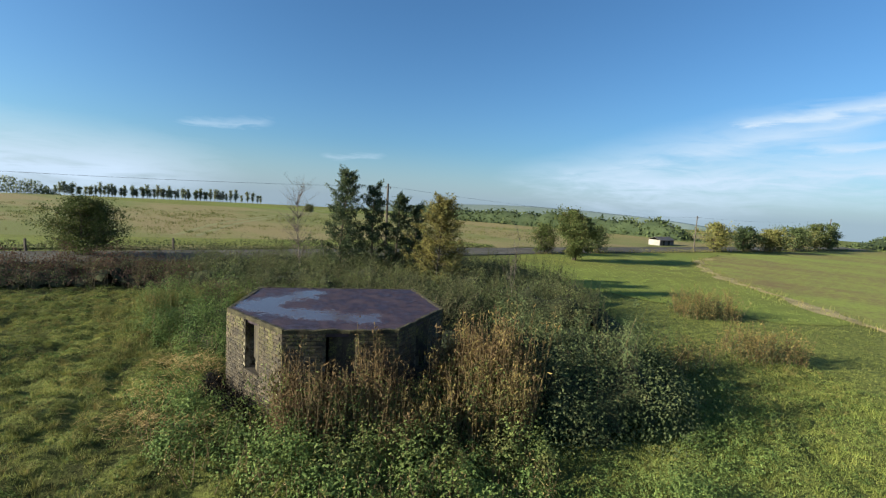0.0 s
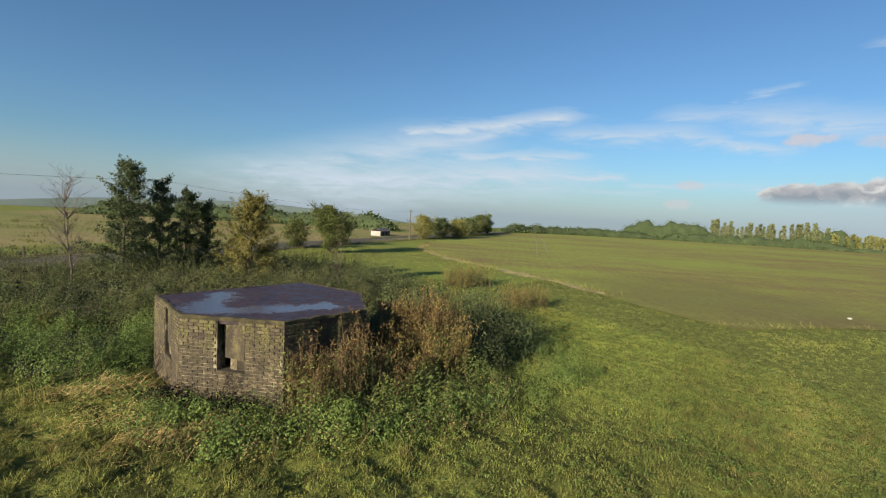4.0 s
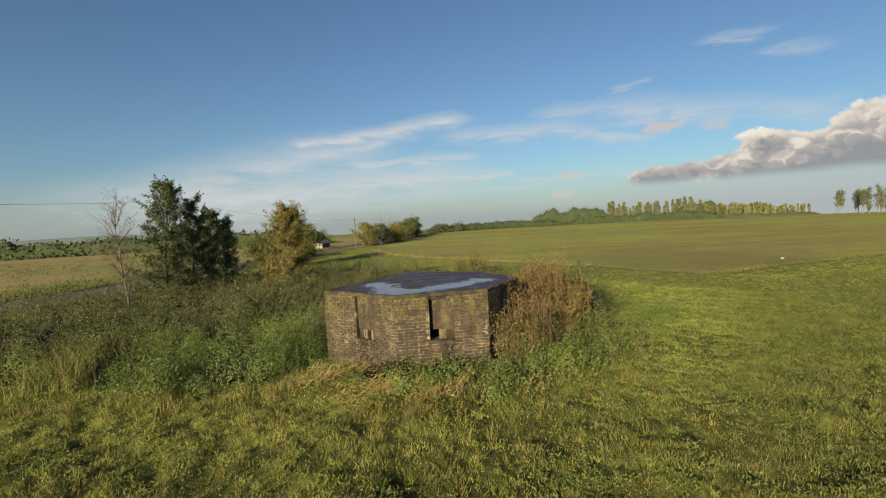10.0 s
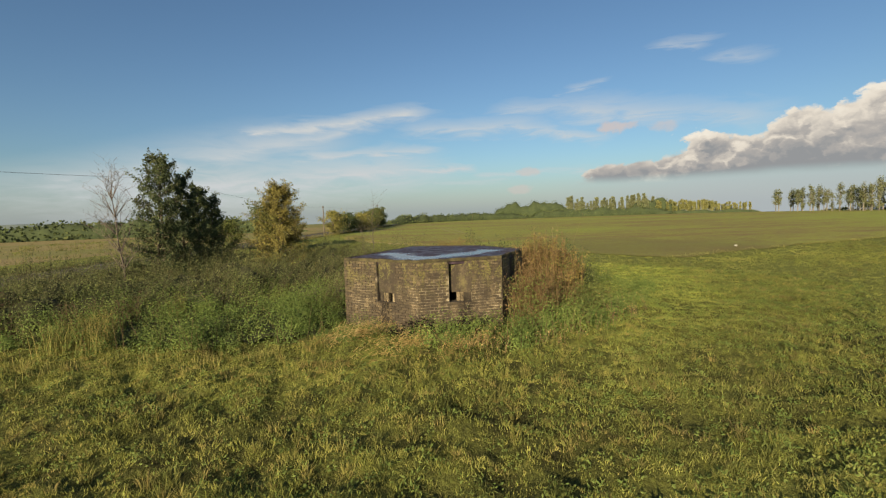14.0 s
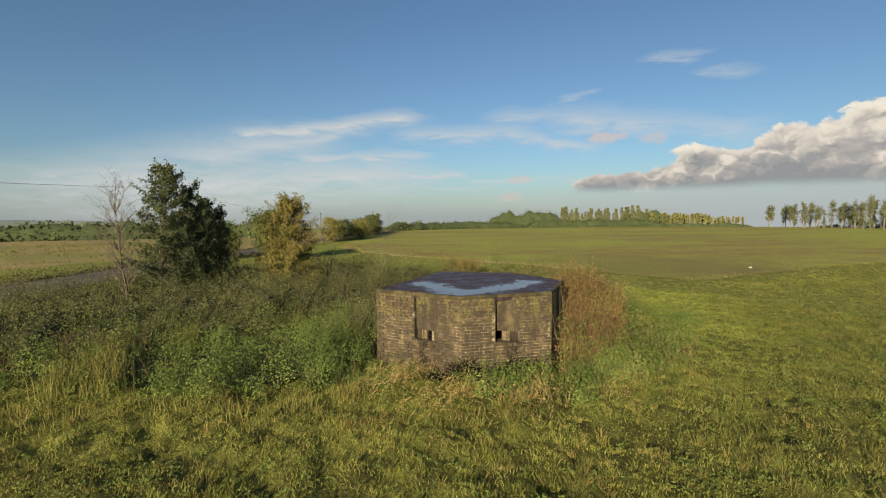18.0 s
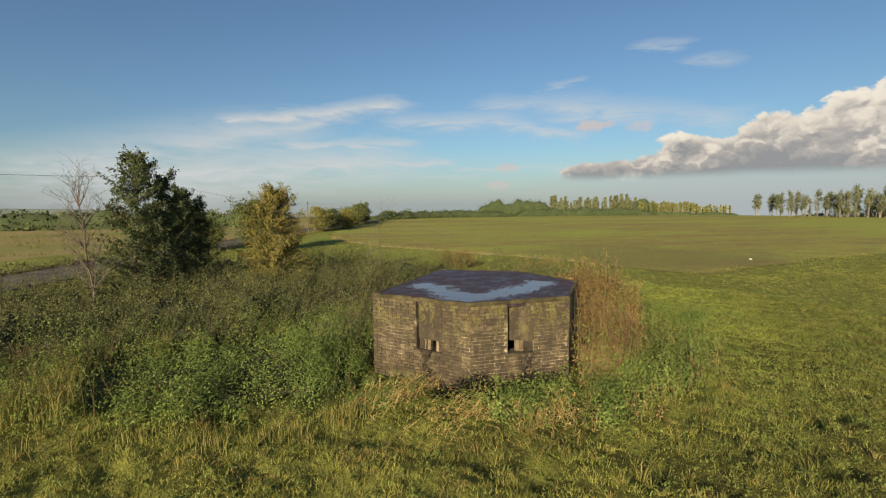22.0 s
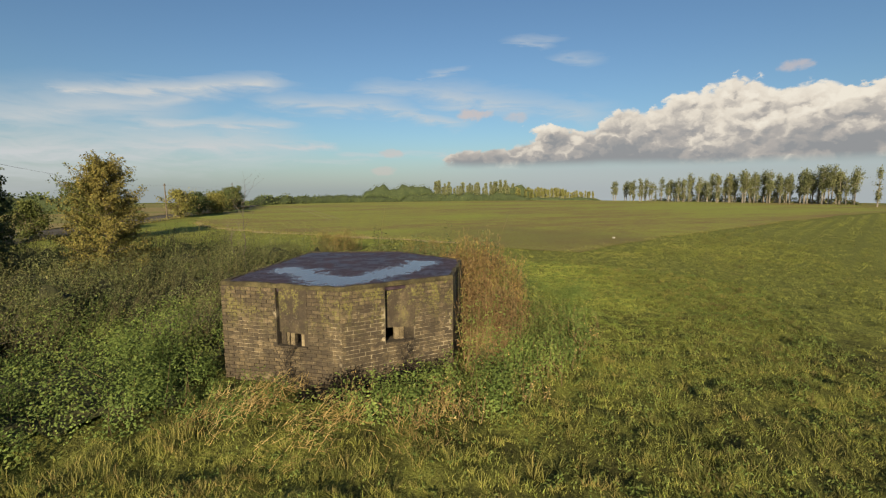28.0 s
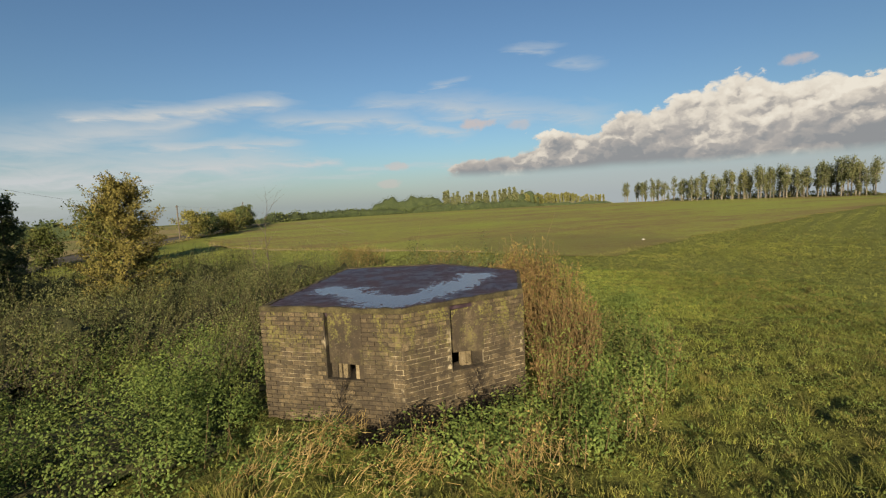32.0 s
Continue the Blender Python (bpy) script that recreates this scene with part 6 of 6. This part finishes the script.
for k, (x, y, h, w, mt) in enumerate(((37.4, 65.6, 4.3, 1.9, M_GOLD), (43.4, 69.4, 3.6, 1.8, M_WOOD), (48.0, 70.5, 3.4, 2.3, M_GOLD), (55.0, 76.6, 3.6, 2.6, M_WOOD), (65.0, 85.0, 4.6, 2.0, M_THORN), (69.0, 87.4, 4.8, 1.7, M_WOOD), (60.0, 82.0, 3.4, 2.4, M_GOLD))):
    leafy_tree("lane_tree", x, y, h, w, mt, "rounded hedgerow tree beside the far lane", "tree", 30 + k, 4200, 0.22, 0.08, 3, "oval", "lane trees", (0.1, 0.7), 0.42)


# ---- distant woods and tree lines ----
def wood_line(name, line, height, depth, mat, label, density=2.2, leaf=0.75, core=True):
    """A far belt of trees too dense to count: a shaggy ridge of boughs with leaves standing out of it."""
    pts = smooth_line(line, 0.8)
    thing = empty(name, Matrix.Identity(4), label, "woodland", kind="stuff")

    def crown(x, y):
        return height * (0.50 + 0.34 * lumps(x, y, 4.5) + 0.26 * lumps(x + 70, y, 13.0) + 0.16 * lumps(x + 20, y, 1.9))

    run = np.arange(len(pts))
    taper = np.clip((np.minimum(run, run[::-1]) + 0.05) / 7.0, 0.0, 1.0) ** 0.5
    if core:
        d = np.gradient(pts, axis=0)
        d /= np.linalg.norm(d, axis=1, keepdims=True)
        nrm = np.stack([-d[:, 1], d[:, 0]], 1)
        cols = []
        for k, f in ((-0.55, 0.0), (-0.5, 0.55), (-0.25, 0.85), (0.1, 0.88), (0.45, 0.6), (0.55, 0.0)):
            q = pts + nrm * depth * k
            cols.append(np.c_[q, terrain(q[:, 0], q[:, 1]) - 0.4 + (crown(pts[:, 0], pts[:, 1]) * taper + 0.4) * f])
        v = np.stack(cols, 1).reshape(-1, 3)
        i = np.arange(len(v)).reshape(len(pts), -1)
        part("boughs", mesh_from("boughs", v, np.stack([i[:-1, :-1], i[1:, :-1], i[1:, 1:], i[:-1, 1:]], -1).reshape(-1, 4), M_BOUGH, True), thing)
        leaf, density = leaf * 0.38, density * 3.4
    i = rng.integers(0, len(pts), int(len(pts) * 0.8 * depth * density * 6.5))
    off = np.clip(rng.normal(size=(len(i), 2)) * 0.34, -0.62, 0.62)
    x, y = pts[i, 0] + off[:, 0] * depth, pts[i, 1] + off[:, 1] * depth
    section = np.sqrt(np.clip(1.0 - (off ** 2).sum(1) / 0.48, 0.12, 1.0))
    z = terrain(x, y) - 0.4 + (crown(pts[i, 0], pts[i, 1]) * taper[i] + 0.4) * section * rng.uniform(0.0, 1.04, len(i)) ** 0.6
    part("foliage", mesh_from("foliage", *leaf_cards(np.stack([x, y, z], 1), rng.uniform(leaf * 0.6, leaf * 1.5, len(i)), 0.2, 0.75), mat), thing)
    return thing


# Core of the far belts, darker than the leaves: inner shade as colour.
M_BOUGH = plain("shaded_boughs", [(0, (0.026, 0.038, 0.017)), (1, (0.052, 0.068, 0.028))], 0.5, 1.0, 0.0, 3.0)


def far_tree(name, height, width, leaf_mat, label, seed, profile, leaves=420, bole=0.25, leaf=0.75):
    """A far tree, trunk and crown, built once at the origin."""
    r = np.random.default_rng(seed)
    thing = empty(name, Matrix.Identity(4), label, "tree")
    f = r.uniform(bole, 1.0, 26)
    b = np.c_[0 * f, 0 * f, height * f * 0.92]
    a = r.uniform(0, 6.28, 26)
    g = (f - bole) / (1 - bole)
    rad = width * ((1.05 - g) ** 0.5 * np.minimum(1, 0.45 + 2 * g) if profile == "column" else np.sin(np.pi * (0.15 + 0.8 * g)) ** 0.7) * r.uniform(0.5, 1.1, 26)
    e = b + np.c_[np.cos(a) * rad, np.sin(a) * rad, rad * 0.6]
    trunk = join(sticks([[0, 0, -0.5]], [[0, 0, height * 0.95]], 0.018 * height + 0.03, 0.03, 5), sticks(b, e, 0.05, 0.02, 5))
    part("trunk", mesh_from("trunk", *trunk, M_POPLAR_BARK), thing)
    leaves, leaf = int(leaves * 2.4), leaf * 0.62
    i = r.integers(0, 26, leaves)
    p = b[i] + (e[i] - b[i]) * r.uniform(0.15, 1.05, (leaves, 1)) + r.normal(size=(leaves, 3)) * width * np.array([0.22, 0.22, 0.28])
    part("crown", mesh_from("crown", *leaf_cards(p, r.uniform(leaf * 0.55, leaf * 1.3, leaves), 0.25, 0.65), leaf_mat), thing)
    return thing


def plant_row(protos, spots, group):
    """Copies of the far trees along a line; the first of each kind is moved into it."""
    r = random.Random(len(spots) * 7 + 3)
    used = set()
    for x, y, s in spots:
        ob = protos[r.randrange(len(protos))]
        m = pose(x, y, float(terrain(x, y)), 0, 0, r.uniform(0, 360)) @ Matrix.Diagonal((s * r.uniform(0.85, 1.15), s * r.uniform(0.85, 1.15), s, 1))
        if ob.name in used:
            tagged(copy_thing(ob, m), group=group)
        else:
            used.add(ob.name)
            PLACE.append((ob, m, group))


PLACE = []
VIEW = Vector((-9.0, 6.0))


def at_az(az, dist):
    a = radians(az)
    return VIEW.x + math.sin(a) * dist, VIEW.y + math.cos(a) * dist


wood_line("hedge_belt", [at_az(44.5, 128), at_az(48, 138), at_az(52, 146), at_az(57, 152), at_az(62, 158)], 2.7, 3.0, M_WOOD, "long dark green hedge on the far side of the field", 1.8, 1.15)
wood_line("hedge_belt", [at_az(62, 158), at_az(68, 164), at_az(73, 170), at_az(78, 174)], 3.1, 3.0, M_WOOD, "green hedge below the distant poplars", 1.8, 1.15)
wood_line("conifer_belt", [at_az(57.5, 182), at_az(62, 182), at_az(67, 182)], 6.6, 4.0, M_WOOD, "dark wood on the crest of the field", 2.4, 0.7)
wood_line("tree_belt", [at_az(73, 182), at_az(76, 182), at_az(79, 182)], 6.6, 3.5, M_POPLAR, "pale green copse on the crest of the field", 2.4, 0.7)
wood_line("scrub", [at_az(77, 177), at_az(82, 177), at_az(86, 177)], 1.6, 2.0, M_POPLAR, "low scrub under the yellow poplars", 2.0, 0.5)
wood_line("scrub", [at_az(91, 172), at_az(98, 168), at_az(106, 160), at_az(109, 152)], 1.7, 2.0, M_YELLOW, "undergrowth below the tall tree row", 6.0, 0.35, False)
wood_line("scrub", [at_az(95.5, 170), at_az(99, 168), at_az(104, 162)], 3.6, 2.0, M_TALL, "young growth between the tall trunks", 5.0, 0.4, False)
wood_line("far_wood", [at_az(-1, 122), at_az(6, 117), at_az(14, 111), at_az(22, 106), at_az(29, 102), at_az(33, 98)], 3.7, 4.0, M_WOOD, "green woodland beyond the stubble field", 1.5, 1.35)
wood_line("far_wood", [(-150.0, 130.0), (-140.0, 139.0), (-130.0, 148.0)], 5.4, 3.0, M_HAZED_POPLAR, "grey-green trees on the skyline of the stubble field", 7.0, 0.5, False)
wood_line("road_hedge", [(-45.0, 16.5), (-27.0, 29.4), (-18.0, 35.2), (-9.5, 41.0), (-2.0, 45.8), (7.0, 51.8)], 0.75, 1.3, M_OLIVE, "low reedy grass along the far side of the lane", 34.0, 0.11, False)
wood_line("road_verge_weeds", [(10.0, 46.6), (20.0, 53.6), (30.0, 60.2), (41.0, 67.2), (56.0, 77.0), (74.0, 89.0)], 0.55, 0.8, M_SEDGE, "dry grass verge along the lane", 24.0, 0.10, False)

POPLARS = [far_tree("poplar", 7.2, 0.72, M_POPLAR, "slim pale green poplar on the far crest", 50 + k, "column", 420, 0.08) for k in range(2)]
YELLOWS = [far_tree("yellow_poplar", 5.6, 0.62, M_YELLOW, "slim yellow autumn poplar on the far crest", 60 + k, "column", 340, 0.06) for k in range(2)]
TALLS = [far_tree("tall_poplar", 7.2, (0.85, 1.15, 0.95, 0.75, 1.25)[k], M_TALL, "tall thin-crowned poplar with a bare lower trunk", 70 + k, "oval", (300, 330, 260, 280, 420)[k], (0.34, 0.40, 0.25, 0.15, 0.38)[k], 0.46) for k in range(5)]
SKYLINE = [far_tree("skyline_tree", 4.6, 0.85, M_HAZED_POPLAR, "small dark tree on the skyline", 80 + k, "oval", 220, 0.2, 0.55) for k in range(2)]
rr = random.Random(5)
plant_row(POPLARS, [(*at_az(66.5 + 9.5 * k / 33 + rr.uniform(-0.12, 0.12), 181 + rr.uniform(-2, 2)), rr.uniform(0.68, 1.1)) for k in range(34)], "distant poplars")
plant_row(YELLOWS, [(*at_az(76.4 + 8.8 * k / 47 + rr.uniform(-0.1, 0.1), 180 + rr.uniform(-3, 3)), rr.uniform(0.62, 1.0) * (1 - 0.3 * k / 47)) for k in range(48)], "distant yellow poplars")
plant_row(TALLS, [(*at_az(87.6 + 21.0 * (k / 95) + rr.uniform(-0.3, 0.3), 168 - 12 * k / 78 + rr.uniform(-3, 3)), rr.uniform(0.74, 1.10) * (0.92 + 0.40 * k / 95)) for k in range(96) if k not in (19, 20, 21)], "tall tree row")
plant_row(TALLS, [(*at_az(110.2 + 1.1 * k, 134 + 3 * k), rr.uniform(1.15, 1.35)) for k in range(5)], "tall tree row")
plant_row(SKYLINE, [(-117.0 + 39.0 * k / 49 + rr.uniform(-0.3, 0.3), 157.6 + 27.0 * k / 49 + rr.uniform(-1, 1), rr.uniform(0.7, 1.1)) for k in range(-16, 50) if k not in (36, 39, 41, 43, 45, 47)], "skyline trees")
for ob, m, group in PLACE:
    ob.matrix_basis = m
    tagged(ob, group=group)


def hill(name, a0, a1, dist, height, label):
    """A far wooded ridge."""
    n = 60
    rows = []
    for k in range(n + 1):
        t = k / n
        x, y = at_az(a0 + (a1 - a0) * t, dist)
        x2, y2 = at_az(a0 + (a1 - a0) * t, dist + 160)
        h = height * (0.75 + 0.5 * float(lumps(np.array(x), np.array(y), 170.0)))
        f = math.sin(math.pi * t) ** 0.5
        rows += [(x, y, -75.0), (x, y, (h * 0.8 + 40) * f - 40), (x2, y2, (h + 46) * f - 46), (x2, y2, -75.0)]
    i = np.arange((n + 1) * 4).reshape(-1, 4)
    f = np.stack([i[:-1, :-1], i[1:, :-1], i[1:, 1:], i[:-1, 1:]], -1).reshape(-1, 4)
    tagged(new(name, mesh_from(name, rows, f, M_HILL, True)), label, "hill", kind="structure")


hill("far_hill", -16, 34, 900, 3.4, "low wooded hill on the horizon, with haze blue in its colour")


# ---- barn, poles, wires, posts ----
def barn():
    thing = empty("barn", pose(33.0, 72.4, 0, 0, 0, 40) @ Matrix.Diagonal((0.6, 0.6, 0.6, 1)), "low farm shed with a pale gable and a dark sheet roof", "barn")
    for x0, x1, y0, y1, mat in ((-3.4, 3.4, -1.5, -1.38, M_SLATE), (-3.4, 3.4, 1.38, 1.5, M_SLATE), (-3.4, -3.28, -1.38, 1.38, M_PLASTER), (3.28, 3.4, -1.38, 1.38, M_SLATE)):
        bm = bmesh.new()
        prism(bm, [(x0, y0), (x1, y0), (x1, y1), (x0, y1)], 0, 1.45)
        part("wall", bm_mesh(bm, "wall", mat), thing)
    for s in (-1, 1):
        bm = bmesh.new()
        v = [bm.verts.new(q) for q in ((-3.6, s * 1.75, 1.36), (3.6, s * 1.75, 1.36), (3.6, 0, 2.1), (-3.6, 0, 2.1))]
        top = bm.faces.new(v)
        ext = bmesh.ops.extrude_face_region(bm, geom=[top])
        bmesh.ops.translate(bm, verts=[q for q in ext["geom"] if isinstance(q, bmesh.types.BMVert)], vec=(0, 0, 0.06))
        part("roof", bm_mesh(bm, "roof", M_SLATE), thing)
    for x in (-1.6, 0.9):
        bm = bmesh.new()
        prism(bm, [(x - 0.5, -1.53), (x + 0.5, -1.53), (x + 0.5, -1.503), (x - 0.5, -1.503)], 0.05, 1.2)
        part("door", bm_mesh(bm, "door", M_DARK), thing)


def pole(x, y, height, label):
    thing = empty("utility_pole", pose(x, y, 0), label, "utility pole", "utility poles")
    part("post", mesh_from("post", *sticks([[0, 0, -0.3]], [[0, 0, height]], 0.085, 0.06, 8), M_POLE, True), thing)
    for s in (-0.14, 0.14):
        part("insulator", mesh_from("insulator", *sticks([[s, 0, height - 0.30]], [[s, 0, height - 0.16]], 0.045, 0.03, 6), M_SLATE, True), thing)


def tube(points, radius, sides=5):
    """One connected tube along a line."""
    p = np.asarray(points)
    d = np.gradient(p, axis=0)
    d /= np.linalg.norm(d, axis=1, keepdims=True)
    u = np.cross(d, [0, 0, 1.0])
    u /= np.linalg.norm(u, axis=1, keepdims=True)
    w = np.cross(u, d)
    v = np.stack([p + (u * np.cos(2 * np.pi * k / sides) + w * np.sin(2 * np.pi * k / sides)) * radius for k in range(sides)], 1).reshape(-1, 3)
    i = np.arange(len(p) * sides).reshape(len(p), sides)
    j = np.roll(i, -1, axis=1)
    return v, np.stack([i[:-1], j[:-1], j[1:], i[1:]], -1).reshape(-1, 4)


POLES = [(-36.0, 6.0, 5.6), (-1.54, 29.6, 5.55), (33.0, 62.4, 4.7), (72.0, 92.0, 5.6)]
for x, y, h in POLES:
    pole(x, y, h, "weathered wooden utility pole beside the lane")
for (x0, y0, h0), (x1, y1, h1) in zip(POLES, POLES[1:]):
    t = np.linspace(0, 1, 25)
    p = np.c_[x0 + (x1 - x0) * t + 0.14, y0 + (y1 - y0) * t, h0 + (h1 - h0) * t - 0.17 - 4 * 0.55 * t * (1 - t)]
    tagged(new("cable", mesh_from("cable", *tube(p, 0.006), M_WIRE, True)), "thin black overhead cable between the poles", "cable", "overhead cables")
barn()
for x, y, h in ((-17.2, 29.8 + 3.4, 1.0), (-24.0, 29.0, 0.9), (-8.6, 39.8, 0.9)):
    bm = bmesh.new()
    prism(bm, [(-0.06, -0.06), (0.06, -0.06), (0.06, 0.06), (-0.06, 0.06)], -0.2, h)
    bmesh.ops.bevel(bm, geom=bm.edges[:], offset=0.012, segments=1, affect="EDGES")
    ob = new("fence_post", bm_mesh(bm, "fence_post", M_POLE))
    ob.location = (x, y, 0)
    tagged(ob, "dark wooden post at the edge of the lane", "post", "fence posts")
bm = bmesh.new()
bmesh.ops.create_icosphere(bm, subdivisions=2, radius=0.11)
for v in bm.verts:
    v.co = v.co * random.uniform(0.8, 1.15)
    v.co.z *= 0.5
ob = new("stone", bm_mesh(bm, "stone", M_STONE))
ob.location = (28.8, 8.1, 0.09)
tagged(ob, "pale chalk lump lying on the sown field", "stone")

# Dead brush whose black colour supplies the shadow along the wall foot.
clumps("dead_brush", [(-2.85, 12.4), (-2.8, 11.3), (-2.0, 10.6), (-1.1, 9.95), (-0.9, 10.2), (-1.8, 10.95), (-2.32, 11.45), (-2.55, 12.4)], 30.0, 0.30, 0.50, M_SHADOW_BRUSH, "blackened dead brush at the foot of the wall", "dead brush", (0.035, 0.07), 190, 0.1, 0.06)
# dead shrub under the west embrasure
bare_tree("dead_shrub", *(BOX @ Vector((-2.62, -1.5, 0)))[:2], 0.95, "dark dead shrub below an embrasure", 41, (-0.05, 0.0), M_DEAD, 2, 0.016, 0.34, 5)
bare_tree("dead_shrub", *(BOX @ Vector((-1.98, -3.62, 0)))[:2], 0.9, "dark dead shrub below an embrasure", 42, (-0.05, 0.0), M_DEAD, 2, 0.016, 0.34, 5)

# ---- single bricks of the lit wall, last ----
for core, kind, m, pick in PENDING:
    pool = {"s": STRETCH, "c": CUT, "h": HEADER}[kind]
    ob = new("brick", pool[int(pick * 997) % len(pool)])
    ob.parent = core
    ob.matrix_basis = m
